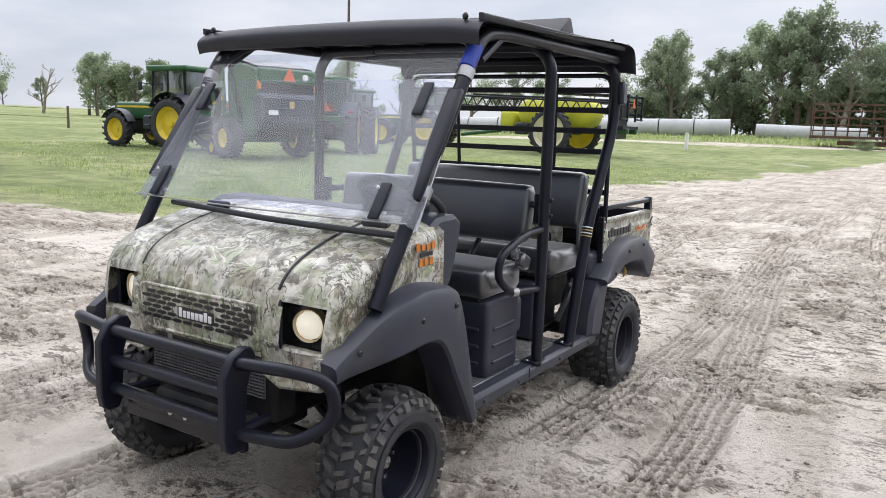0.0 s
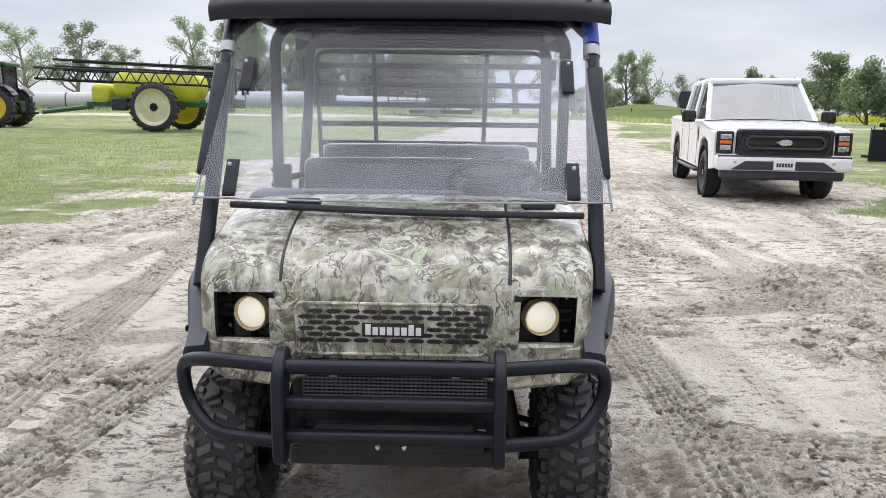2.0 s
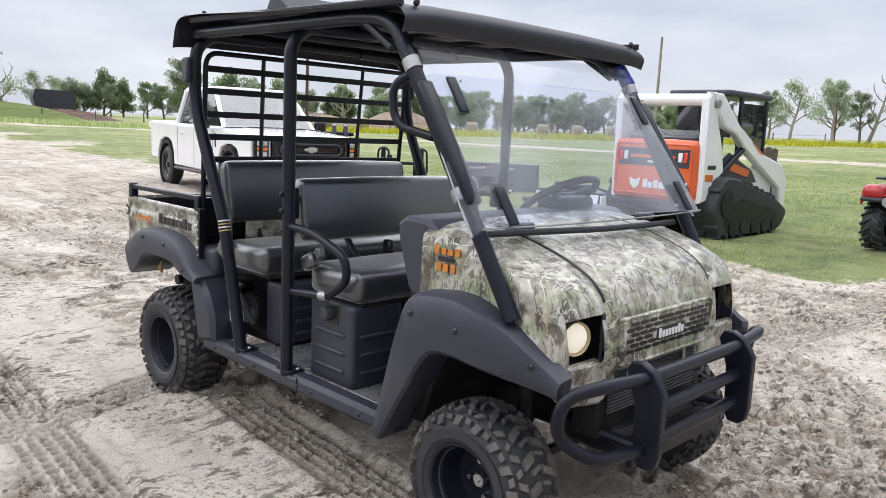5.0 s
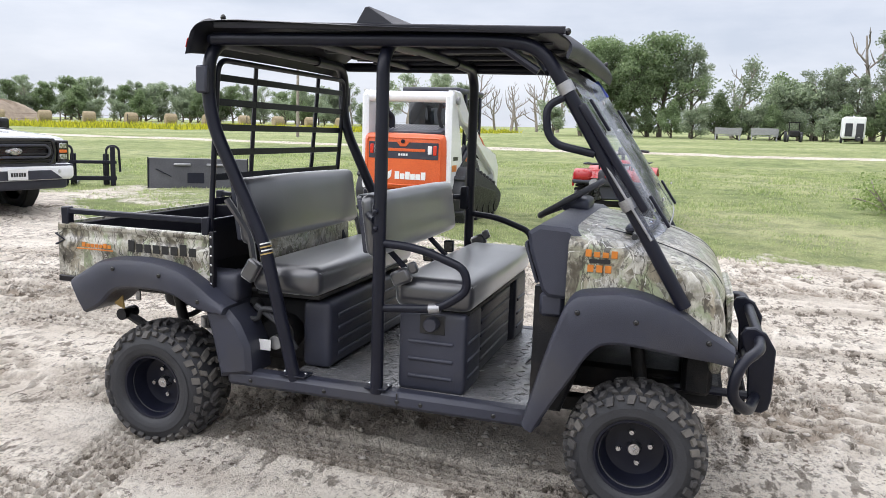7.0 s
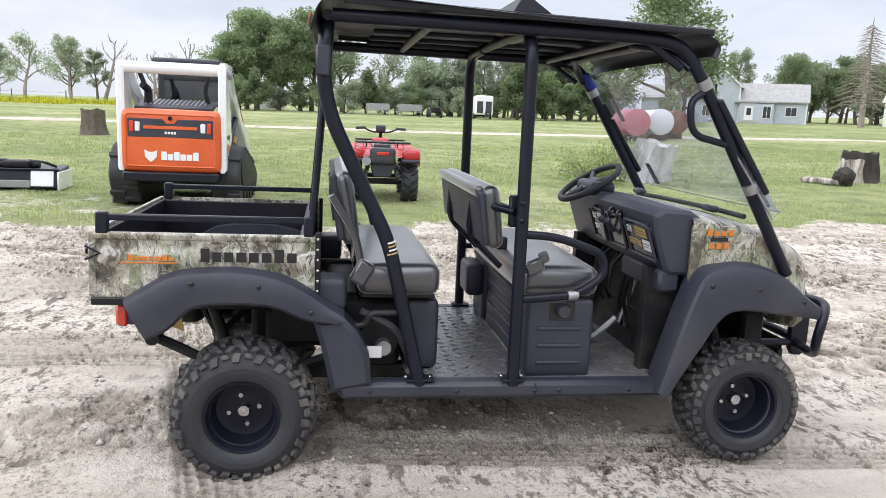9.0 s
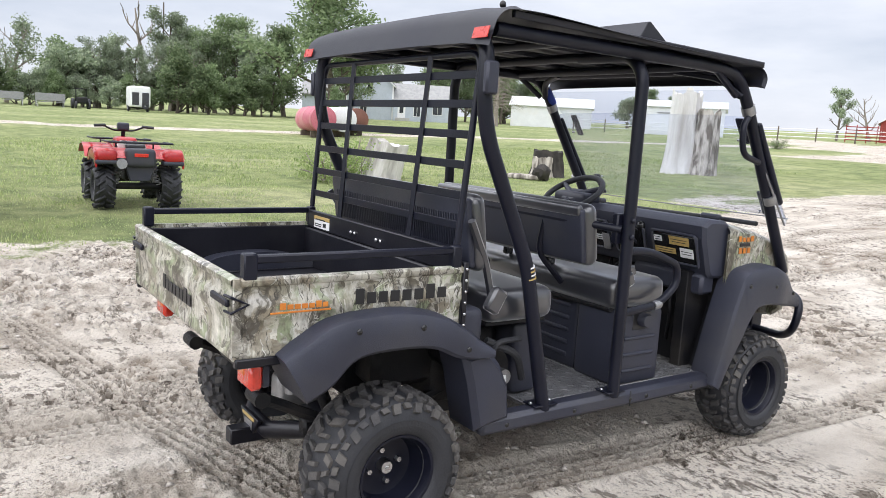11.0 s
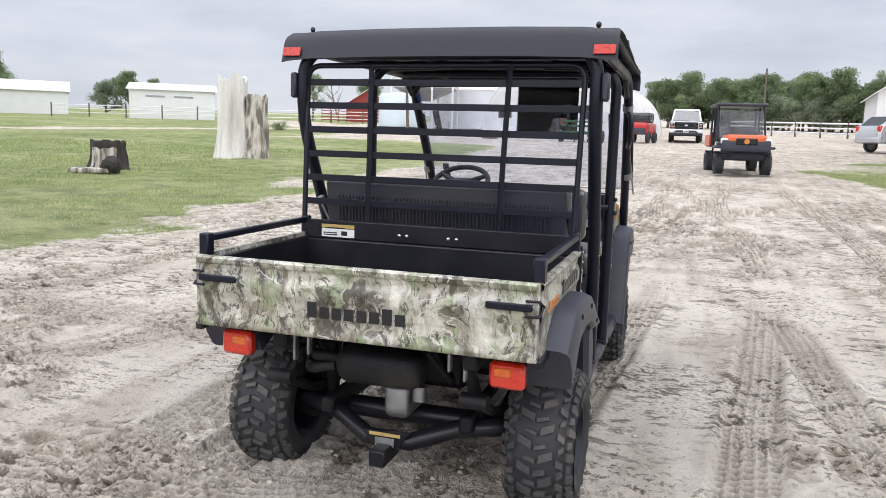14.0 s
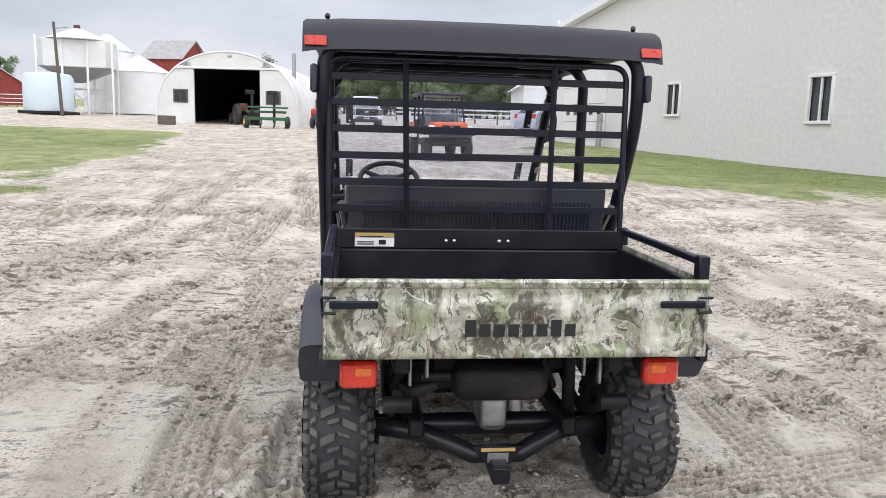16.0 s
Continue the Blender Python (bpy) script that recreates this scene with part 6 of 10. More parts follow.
        g = Geo()
        for z in np.linspace(0.76, 0.97, 6):
            g.ball((s * 0.657, 1.878, float(z)), (0.004, 0.006, 0.006), 8, 6)
        pieces("rivet", g, CHROME, bed)
        rl = part("bed_rail", Geo().box((s * 0.630, 2.33, 1.038), (0.030, 0.82, 0.026), 0.005), BLACK_PAINT, bed, "black bed rail")
        pieces("rail_post", Geo().box((s * 0.630, 2.735, 1.015), (0.040, 0.044, 0.085), 0.005).box((s * 0.630, 1.915, 1.010), (0.036, 0.04, 0.09), 0.005), BLACK_PAINT, rl)
    xs = np.linspace(-0.632, 0.632, 9)
    rows = [[(float(x), 2.772 + o, z - 0.004) for z, o in skin(0)] for x in xs]
    rows2 = [[(float(x), 2.764, z - 0.004) for z, o in skin(0)] for x in xs]
    tg = part("tailgate", Geo().grid(rows).grid(rows2), CAMO, bed, "camouflage tailgate with pressed beads", 50)
    pieces("letter_bar", plates(word_bars(0.19, -0.19, 0.792, 0.848, 8, (0, 6)), y=2.7835), BLACK_DECAL, tg, "plain black block lettering")
    for s in (1, -1):
        la = part("latch", Geo().box((s * 0.545, 2.797, 0.902), (0.155, 0.014, 0.024), 0.004), BLACK_PAINT, tg)
        part("latch_loop", Geo().tube([(s * 0.60, 2.800, 0.875), (s * 0.645, 2.795, 0.875), (s * 0.650, 2.74, 0.90), (s * 0.645, 2.795, 0.925), (s * 0.60, 2.800, 0.925)], 0.005, 6), BLACK_PAINT, la)
        part("end_cap", Geo().box((s * 0.636, 2.772, 0.85), (0.012, 0.03, 0.262), 0.003), CAMO, tg)

    # head board and load screen
    hb = pieces("headboard", Geo().box((0.012, 1.922, 1.000), (1.27, 0.022, 0.085), 0.004).box((0.012, 1.918, 0.905), (1.27, 0.014, 0.12), 0.003), BLACK_STEEL, car, "black steel headboard behind the seats")
    pieces("warning_label", plates([(0.375, 1.006, 0.54, 1.024)], y=1.935), YELLOW_DECAL, hb)
    pieces("warning_label", plates([(0.375, 0.966, 0.54, 1.004)], y=1.935), WHITE_DECAL, hb)
    pieces("text_bar", plates([(0.46, 0.974, 0.53, 0.979), (0.46, 0.983, 0.53, 0.988), (0.42, 1.005, 0.52, 1.011), (0.41, 0.975, 0.44, 0.995)], y=1.9365), BLACK_DECAL, hb)
    g = Geo()
    for x in (0.155, 0.12, -0.075, -0.113):
        g.ball((x, 1.936, 0.992), (0.009, 0.006, 0.009), 10, 6)
    pieces("bolt", g, CHROME, hb)
    sc = part("load_screen", Geo().tube(fillet([(-0.615, 1.908, 0.96), (-0.625, 1.850, 1.745), (0.655, 1.850, 1.745), (0.645, 1.908, 0.96)], 0.07, 7), 0.0125, 10), BLACK_PAINT, car, "black steel load screen with flat slats")
    for z in (1.125, 1.235, 1.345, 1.455, 1.565, 1.670):
        y = 1.908 - 0.058 * (z - 0.96) / 0.785
        part("slat", Geo().box((0.015, y, z), (1.255, 0.006, 0.030), 0.0015), BLACK_PAINT, sc)
    for s in (1, -1):
        part("upright", Geo().tube([(0.015 + s * 0.305, 1.917, 0.96), (0.015 + s * 0.320, 1.858, 1.745)], 0.0125, 4), BLACK_PAINT, sc)

    # rear running gear
    ax = part("rear_axle", Geo().cyl((-0.46, 2.165, HUB_Z + 0.01), (0.46, 2.165, HUB_Z + 0.01), 0.045, seg=14).tube([(0.46, 2.22, 0.29), (0.26, 2.30, 0.285), (0.09, 2.40, 0.240), (-0.09, 2.40, 0.240), (-0.26, 2.30, 0.285), (-0.46, 2.22, 0.29)], 0.036, 12), BLACK_STEEL, car, "black tubular rear axle")
    part("transmission", Geo().soft((0, 2.24, 0.37), (0.11, 0.20, 0.14), 0.03, 3).cyl((-0.09, 2.30, 0.38), (-0.09, 2.30, 0.44), 0.03, seg=12), ALUMINIUM, ax)
    part("hitch", Geo().box((0, 2.45, 0.205), (0.065, 0.16, 0.065), 0.005).prism([(-0.10, 0.285), (0.10, 0.285), (0.045, 0.215), (-0.045, 0.215)], "y", 2.425, 2.445, 0.003), BLACK_STEEL, ax)
    pieces("hitch_label", plates([(-0.065, 0.268, 0.065, 0.282)], y=2.448), YELLOW_DECAL, ax)
    pieces("hitch_label", plates([(-0.04, 0.225, 0.04, 0.262)], y=2.448), ALUMINIUM, ax)
    ex = part("muffler", Geo().soft((0.01, 2.46, 0.555), (0.36, 0.15, 0.145), 0.06, 4).cyl((0.19, 2.46, 0.57), (0.30, 2.46, 0.57), 0.022, seg=10), DARK_MACHINE, car, "dark grey muffler")
    part("tail_pipe", Geo().tube(fillet([(0.24, 2.40, 0.52), (0.34, 2.44, 0.50), (0.38, 2.20, 0.50)], 0.06), 0.024, 10), DARK_MACHINE, ex)
    for s in (1, -1):
        pieces("spring_plate", Geo().box((s * 0.345, 2.53, 0.625), (0.012, 0.03, 0.13), 0.003).box((s * 0.285, 2.53, 0.64), (0.012, 0.03, 0.10), 0.003), ALUMINIUM, car)
        part("leaf_spring", Geo().tube(spline([(s * 0.40, 1.78, 0.42), (s * 0.40, 2.16, 0.335), (s * 0.40, 2.56, 0.50)], 10), 0.022, 6).cyl((s * 0.34, 2.56, 0.50), (s * 0.44, 2.56, 0.50), 0.03, seg=10), DARK_MACHINE, car)
        part("rear_damper", Geo().cyl((s * 0.33, 2.22, 0.30), (s * 0.28, 2.36, 0.68), 0.026, seg=10), DARK_MACHINE, car)
        part("rear_hub", Geo().cyl((s * 0.44, AXLE_R, HUB_Z), (s * 0.575, AXLE_R, HUB_Z), 0.07, 0.05, 14), DARK_MACHINE, car)
        part("bed_bracket", Geo().prism([(2.42, 0.72), (2.52, 0.72), (2.45, 0.60), (2.40, 0.58)], "x", s * 0.595, s * 0.607, 0.002), YELLOW_DECAL, car)
        tl = part("tail_light", Geo().box((s * 0.527, 2.685, 0.640), (0.125, 0.05, 0.095), 0.012), RED_LENS, car, "red tail light with amber corner")
        part("amber_lens", Geo().box((s * 0.512, 2.708, 0.652), (0.06, 0.012, 0.035), 0.005), AMBER_LENS, tl)
        part("lamp_base", Geo().box((s * 0.527, 2.650, 0.645), (0.115, 0.03, 0.09), 0.006), BLACK_PLASTIC, tl)
    g = Geo()
    for k in range(7):
        a = rr.uniform(-0.4, 0.4)
        g.tube(fillet([(a, 2.00, 0.50), (a + rr.uniform(-0.1, 0.1), 2.15, 0.60), (a + rr.uniform(-0.1, 0.1), 2.32, 0.46), (a, 2.42, 0.62)], 0.06), 0.014, 6)
    pieces("rear_hose", g, DARK_MACHINE, car)
    part("rear_frame", Geo().box((0, 2.50, 0.685), (1.0, 0.06, 0.05), 0.008).box((0.38, 2.15, 0.66), (0.06, 0.9, 0.08), 0.01).box((-0.38, 2.15, 0.66), (0.06, 0.9, 0.08), 0.01).box((0, 2.05, 0.52), (0.5, 0.25, 0.25), 0.03), DARK_MACHINE, car)
    # the nose reaches a little farther forward, the bed ends a little sooner
    done = set()
    for ob in list(car.children):
        kind = ob.name.split(".")[0]
        for o in [ob] + list(ob.children_recursive):
            if o.type != "MESH" or o.data.name in done:
                continue
            done.add(o.data.name)
            for v in o.data.vertices:
                if kind in ("hood", "side_panel", "grille", "lower_panel", "radiator_screen", "radiator_tag", "front_frame", "bull_bar"):
                    v.co.y -= 0.018 * float(ease(0.14, -0.22, v.co.y))
                elif kind in ("cargo_bed", "tail_light"):
                    v.co.y -= 0.045 * float(ease(2.15, 2.70, v.co.y))
    return car


utv = build_utv()


# ---- vehicles and machines round the yard; each has its nose towards its own -y ----
def big_wheel(parent, x, y, R, W, rim_r, rim_mat, lugs=18, lug_h=0.05, dish=0.0, tyre_mat=None):
    """Farm or road wheel at a local place; the dish faces outwards."""
    w = new("wheel")
    w.parent = parent
    w.matrix_basis = pose(x, y, R, 0, 0, 0 if x > 0 else 180)
    g = Geo()
    c, h = R - lug_h, W / 2
    g.lathe([(rim_r, -h * 0.8), (rim_r + 0.02, -h * 0.95), ((rim_r + c) / 2, -h), (c - 0.04, -h * 0.85), (c, -h * 0.6), (c, h * 0.6), (c - 0.04, h * 0.85), ((rim_r + c) / 2, h), (rim_r + 0.02, h * 0.95), (rim_r, h * 0.8), (rim_r - 0.02, 0)], seg=36)
    part("tyre", g, tyre_mat or RUBBER_CLEAN, w)
    if lug_h > 0.004:
        g = Geo()
        for k in range(lugs):
            for s in (1, -1):
                a = 2 * math.pi * (k + (0.5 if s > 0 else 0)) / lugs
                m = Matrix.Rotation(a, 4, "X") @ Matrix.Translation((s * h * 0.52, 0, c + lug_h * 0.3)) @ Matrix.Rotation(radians(s * 38), 4, "Z")
                b = Geo().box((0, 0, 0), (W * 0.56, 0.055 * R / 0.9 + 0.01, lug_h * 1.5), 0.01)
                g.add([m @ Vector(p) for p in b.v], b.f)
        tagged(part("tread", g, tyre_mat or RUBBER_CLEAN, w), kind="stuff")
    part("rim", Geo().lathe([(rim_r, h * 0.8), (rim_r + 0.015, h * 0.85), (rim_r * 0.93, h * 0.6), (rim_r * 0.82, h * (0.25 + dish)), (rim_r * 0.45, h * (0.32 + dish)), (0.0005, h * (0.35 + dish)), (0.0005, 0), (rim_r * 0.9, 0), (rim_r, -h * 0.8)], seg=28), rim_mat, w)
    part("hub", Geo().cyl((h * (0.3 + dish), 0, 0), (h * (0.55 + dish), 0, 0), rim_r * 0.24, rim_r * 0.2, 14), rim_mat if rim_mat is not CREAM_RIM else BLACK_PAINT, w)
    return w


def build_pickup(name, m, paint, label, glass=True):
    """Crew-cab pickup, 5.9 m long."""
    t = thing(name, m, label, "truck")
    low = spline([(-2.92, 0.62), (-2.95, 0.95), (-2.88, 1.14), (-2.70, 1.20), (-1.50, 1.28), (-1.42, 1.30), (0.6, 1.31), (2.90, 1.34), (2.95, 1.20), (2.93, 0.60)], 40)
    body = []
    for fx, dz, dy in ((-1.0, -0.10, 0.0), (-1.005, -0.04, 0), (-0.985, -0.012, 0), (-0.94, 0.0, 0), (-0.5, 0.02, 0), (0, 0.026, 0), (0.5, 0.02, 0), (0.94, 0.0, 0), (0.985, -0.012, 0), (1.005, -0.04, 0), (1.0, -0.10, 0)):
        body.append((fx, dz))
    rows = []
    for p in low:
        top = p.y > 1.05
        pinch = 1.0 - 0.05 * float(ease(-2.4, -2.95, p.x))
        rows.append([(fx * 1.0 * pinch, p.x + (0.10 * (1 - abs(fx)) * -0.6 if p.x < -2.6 else 0), p.y + (dz if top else 0)) for fx, dz in body])
    part("body_top", Geo().grid(rows), paint, t, "", 50)
    side_out = [(-2.86, 1.12), (-1.45, 1.22), (2.92, 1.26), (2.93, 0.55), (2.45, 0.52), (2.40, 0.72), (2.25, 0.93), (2.0, 1.0), (1.7, 1.0), (1.45, 0.93), (1.30, 0.72), (1.26, 0.45), (-1.28, 0.45), (-1.32, 0.72), (-1.47, 0.93), (-1.72, 1.0), (-2.0, 1.0), (-2.25, 0.93), (-2.40, 0.72), (-2.45, 0.5), (-2.90, 0.55)]
    for s in (1, -1):
        part("body_side", Geo().prism(side_out, "x", s * 0.94, s * 1.0, 0.012), paint, t)
        part("side_step", Geo().box((s * 0.98, 0, 0.40), (0.14, 2.3, 0.06), 0.02), BLACK_PLASTIC, t)
        part("mirror", Geo().soft((s * 1.16, -1.02, 1.36), (0.24, 0.12, 0.22), 0.05, 3), BLACK_GLOSS, t)
        turn = Matrix.Rotation(radians(s * 16), 4, "Z")
        hl = part("headlight", Geo().soft((s * 0.835, -2.88, 0.965), (0.25, 0.22, 0.36), 0.03, 3, 0, turn), BLACK_GLOSS, t, "dark headlight with amber strip")
        pieces("lamp", Geo().box((s * 0.845, -2.985, 1.055), (0.17, 0.02, 0.085), 0.008, turn).box((s * 0.845, -2.985, 0.885), (0.17, 0.02, 0.085), 0.008, turn), CHROME, hl)
        part("indicator", Geo().box((s * 0.845, -2.988, 0.97), (0.17, 0.016, 0.05), 0.004, turn), AMBER_LENS, hl)
        part("fog_lamp", Geo().soft((s * 0.80, -3.02, 0.665), (0.26, 0.08, 0.06), 0.02, 2, 0, turn), CHROME, t)
        part("fender_vent", Geo().box((s * 1.004, -1.20, 1.05), (0.012, 0.05, 0.26), 0.004), BLACK_GLOSS, t)
        for k, y in enumerate((-0.55, 0.45)):
            part("door_handle", Geo().box((s * 1.01, y + 0.30, 1.12), (0.03, 0.18, 0.03), 0.008), paint, t)
        for y in (-1.06, 0.0, 1.02):
            part("door_seam", Geo().box((s * 1.001, y, 0.86), (0.006, 0.012, 0.74), 0.001), BLACK_DECAL, t)
        for y in (-1.85, 1.85):
            big_wheel(t, s * 0.86, y, 0.405, 0.28, 0.255, BLACK_GLOSS, 0, 0.0, 0.35)
            part("arch_liner", Geo().lathe([(0.46, -0.16), (0.50, -0.16), (0.50, 0.02), (0.46, 0.02)], (s * 0.84, y, 0.42), "x", 24), DARK_INSIDE, t)
    # cab with real panes
    part("cab_roof", Geo().soft((0, 0.30, 2.000), (1.56, 1.80, 0.11), 0.05, 4), paint, t)
    for s in (1, -1):
        pieces("pillar", Geo().tube([(s * 0.88, -1.32, 1.27), (s * 0.75, -0.52, 1.96)], 0.045, 8).tube([(s * 0.90, 0.05, 1.28), (s * 0.76, 0.08, 1.985)], 0.05, 8).tube([(s * 0.90, 1.28, 1.30), (s * 0.76, 1.10, 1.985)], 0.07, 8), paint, t)
        part("side_window", Geo().grid([[(s * 0.905, -1.15, 1.29), (s * 0.905, 1.22, 1.31)], [(s * 0.77, -0.45, 1.955), (s * 0.77, 1.08, 1.965)]]), AUTO_GLASS, t)
    part("windscreen", Geo().grid([[(-0.86, -1.33, 1.285), (0, -1.43, 1.285), (0.86, -1.33, 1.285)], [(-0.74, -0.54, 1.965), (0, -0.59, 1.98), (0.74, -0.54, 1.965)]]), SCREEN_GLASS, t)
    part("rear_window", Geo().grid([[(-0.86, 1.30, 1.32), (0.86, 1.30, 1.32)], [(-0.72, 1.12, 1.955), (0.72, 1.12, 1.955)]]), AUTO_GLASS, t)
    part("interior", Geo().box((0, 0.0, 1.10), (1.6, 2.4, 0.3), 0.05).box((0.38, -0.1, 1.40), (0.45, 0.14, 0.55), 0.05).box((-0.38, -0.1, 1.40), (0.45, 0.14, 0.55), 0.05).box((0, -1.05, 1.26), (1.5, 0.4, 0.1), 0.04), DARK_INSIDE, t)
    part("wipers", Geo().tube([(0.1, -1.42, 1.30), (0.72, -1.30, 1.31)], 0.012, 6).tube([(-0.62, -1.40, 1.30), (0.02, -1.43, 1.31)], 0.012, 6), BLACK_PLASTIC, t)
    gr = part("grille", Geo().soft((0, -2.985, 0.96), (1.40, 0.12, 0.44), 0.05, 3), BLACK_GLOSS, t, "gloss black bar grille")
    for z in (0.84, 0.93, 1.02, 1.10):
        part("grille_bar", Geo().soft((0, -3.045, z), (1.20, 0.04, 0.030), 0.012, 2), DARK_INSIDE, gr)
    part("grille_frame", Geo().tube(fillet([(-0.62, -3.04, 1.15), (0.62, -3.04, 1.15), (0.67, -3.03, 0.96), (0.58, -3.04, 0.77), (-0.58, -3.04, 0.77), (-0.67, -3.03, 0.96), (-0.62, -3.04, 1.15)], 0.06, 4), 0.03, 8), BLACK_GLOSS, gr)
    part("inner_frame", Geo().tube(fillet([(-0.50, -3.075, 1.065), (0.50, -3.075, 1.065), (0.56, -3.07, 1.0), (0.56, -3.07, 0.93), (0.50, -3.075, 0.885), (-0.50, -3.075, 0.885), (-0.56, -3.07, 0.93), (-0.56, -3.07, 1.0), (-0.50, -3.075, 1.065)], 0.03, 3), 0.020, 8), BLACK_PLASTIC, gr)
    part("bumper_gap", Geo().box((0, -2.97, 0.755), (1.92, 0.20, 0.035), 0.01), BLACK_PLASTIC, t)
    bd = part("badge", Geo().lathe([(0.0005, -3.092), (0.10, -3.088), (0.13, -3.05), (0.0005, -3.05)], (0, 0, 0), "y", 24), CHROME, gr)
    bd.matrix_basis = pose(0, 0, 0.975) @ Matrix.Diagonal((1, 1, 0.5, 1))
    bp = part("bumper", Geo().soft((0, -2.96, 0.655), (1.98, 0.24, 0.26), 0.08, 4), paint, t)
    part("bumper_inset", Geo().prism([(-0.56, 0.685), (0.56, 0.685), (0.76, 0.545), (-0.76, 0.545)], "y", -3.095, -2.95, 0.01), BLACK_PLASTIC, bp)
    part("air_dam", Geo().soft((0, -2.90, 0.47), (1.80, 0.24, 0.17), 0.06, 3), BLACK_PLASTIC, bp)
    pl = part("number_plate", Geo().box((0, -3.12, 0.635), (0.31, 0.012, 0.165), 0.004), WHITE_DECAL, t)
    pieces("plate_bars", plates(word_bars(-0.12, 0.12, 0.60, 0.66, 6, range(6)), y=-3.1285), BLACK_DECAL, pl)
    for s in (1, -1):
        part("hood_crease", Geo().tube([(s * 0.52, -2.72, 1.212), (s * 0.60, -1.55, 1.292)], 0.016, 6), paint, t)
    part("rear_bumper", Geo().box((0, 2.98, 0.60), (1.9, 0.16, 0.18), 0.03), BLACK_PLASTIC, t)
    part("tailgate", Geo().box((0, 2.94, 1.0), (1.80, 0.06, 0.56), 0.02), paint, t)
    part("underbody", Geo().box((0, 0, 0.50), (1.5, 5.0, 0.22), 0.05), DARK_INSIDE, t)
    return t


def build_skid_steer(m):
    t = thing("skid_steer_loader", m, "white and orange tracked skid-steer loader parked on the lawn", "loader")
    # rubber tracks
    for s in (1, -1):
        loop = fillet([(0, 1.10, 0.05), (0, 1.32, 0.46), (0, 1.06, 0.90), (0, 0.72, 0.90), (0, -0.85, 0.52), (0, -1.22, 0.34), (0, -0.98, 0.05), (0, 0.1, 0.03), (0, 1.10, 0.05)], 0.16, 5)
        outer = [(p.y, p.z) for p in loop[:-1]]
        tr = part("track", Geo().prism(outer, "x", s * 0.52, s * 0.95, 0.03), RUBBER_CLEAN, t, "black rubber crawler track")
        g = Geo()
        for a, b in zip(outer, outer[1:] + outer[:1]):
            d = math.hypot(b[0] - a[0], b[1] - a[1])
            for k in range(int(d / 0.11) + 1):
                f = (k + 0.5) / (int(d / 0.11) + 1)
                ang = math.atan2(b[1] - a[1], b[0] - a[0])
                g.box((s * (0.635 + 0.21 * (k % 2)), a[0] + (b[0] - a[0]) * f, a[1] + (b[1] - a[1]) * f), (0.22, 0.075, 0.075), 0.012, Matrix.Rotation(ang, 4, "X"))
        tagged(part("track_lug", g, RUBBER_CLEAN, tr), kind="stuff")
        part("undercarriage", Geo().prism([(-0.95, 0.20), (0.95, 0.20), (0.85, 0.50), (0.5, 0.60), (-0.7, 0.42)], "x", s * 0.942, s * 0.960, 0.005), DARK_MACHINE, tr)
        for y in (-0.72, -0.36, 0.0, 0.36, 0.72):
            part("roller", Geo().cyl((s * 0.93, y, 0.16), (s * 0.97, y, 0.16), 0.11, seg=14), DARK_MACHINE, tr)
        part("drive_sprocket", Geo().cyl((s * 0.93, 0.92, 0.52), (s * 0.97, 0.92, 0.52), 0.20, seg=18), DARK_MACHINE, tr)
        # lift arm and tower
        part("tower", Geo().prism([(1.40, 0.52), (1.43, 1.98), (1.32, 2.08), (1.14, 2.06), (1.08, 1.70), (0.92, 1.40), (0.80, 1.05), (0.70, 0.60)], "x", s * 0.66, s * 0.775, 0.03), WHITE_PAINT, t, "white lift-arm tower")
        arm = part("lift_arm", Geo().prism([(1.34, 2.08), (1.02, 2.07), (0.45, 1.66), (-0.50, 1.22), (-1.18, 1.08), (-1.42, 0.84), (-1.40, 0.40), (-1.22, 0.34), (-1.12, 0.70), (-0.80, 0.84), (0.20, 1.30), (0.55, 1.52), (0.90, 1.60), (1.12, 1.78)], "x", s * 0.66, s * 0.80, 0.025), WHITE_PAINT, t, "broad white lift arm")
        part("arm_patch", Geo().prism([(-0.20, 1.34), (0.02, 1.42), (-0.30, 1.24), (-0.42, 1.22)], "x", s * 0.80, s * 0.806), ORANGE_PAINT, arm)
        part("arm_pin", Geo().cyl((s * 0.79, 1.20, 1.92), (s * 0.83, 1.20, 1.92), 0.06, seg=14), GREY_STEEL, arm)
        part("side_body", Geo().prism([(-1.05, 0.58), (0.72, 0.60), (0.66, 1.02), (0.50, 1.16), (-0.85, 0.92), (-1.05, 0.80)], "x", s * 0.62, s * 0.70, 0.02), WHITE_PAINT, t, "white side panel")
        part("lift_cylinder", Geo().cyl((s * 0.74, 0.95, 0.85), (s * 0.74, 0.20, 1.30), 0.05, seg=10).cyl((s * 0.74, 0.20, 1.30), (s * 0.74, -0.1, 1.48), 0.03, seg=10), BLACK_PAINT, arm)
        part("recess", Geo().prism([(0.55, 0.72), (0.85, 1.10), (0.55, 1.25), (-0.25, 0.98), (-0.45, 0.80)], "x", s * 0.700, s * 0.716, 0.004), BLACK_PLASTIC, t)
        part("stripe", Geo().prism([(0.50, 0.98), (0.45, 1.10), (-0.15, 0.98), (-0.1, 0.88)], "x", s * 0.718, s * 0.728, 0.002), ORANGE_PAINT, t)
        part("badge", plates([(1.28, 1.00, 1.04, 1.06)], x=s * 0.776), BLACK_DECAL, t)
        part("badge", plates([(1.33, 0.83, 1.10, 0.93)], x=s * 0.776), ORANGE_DECAL, t)
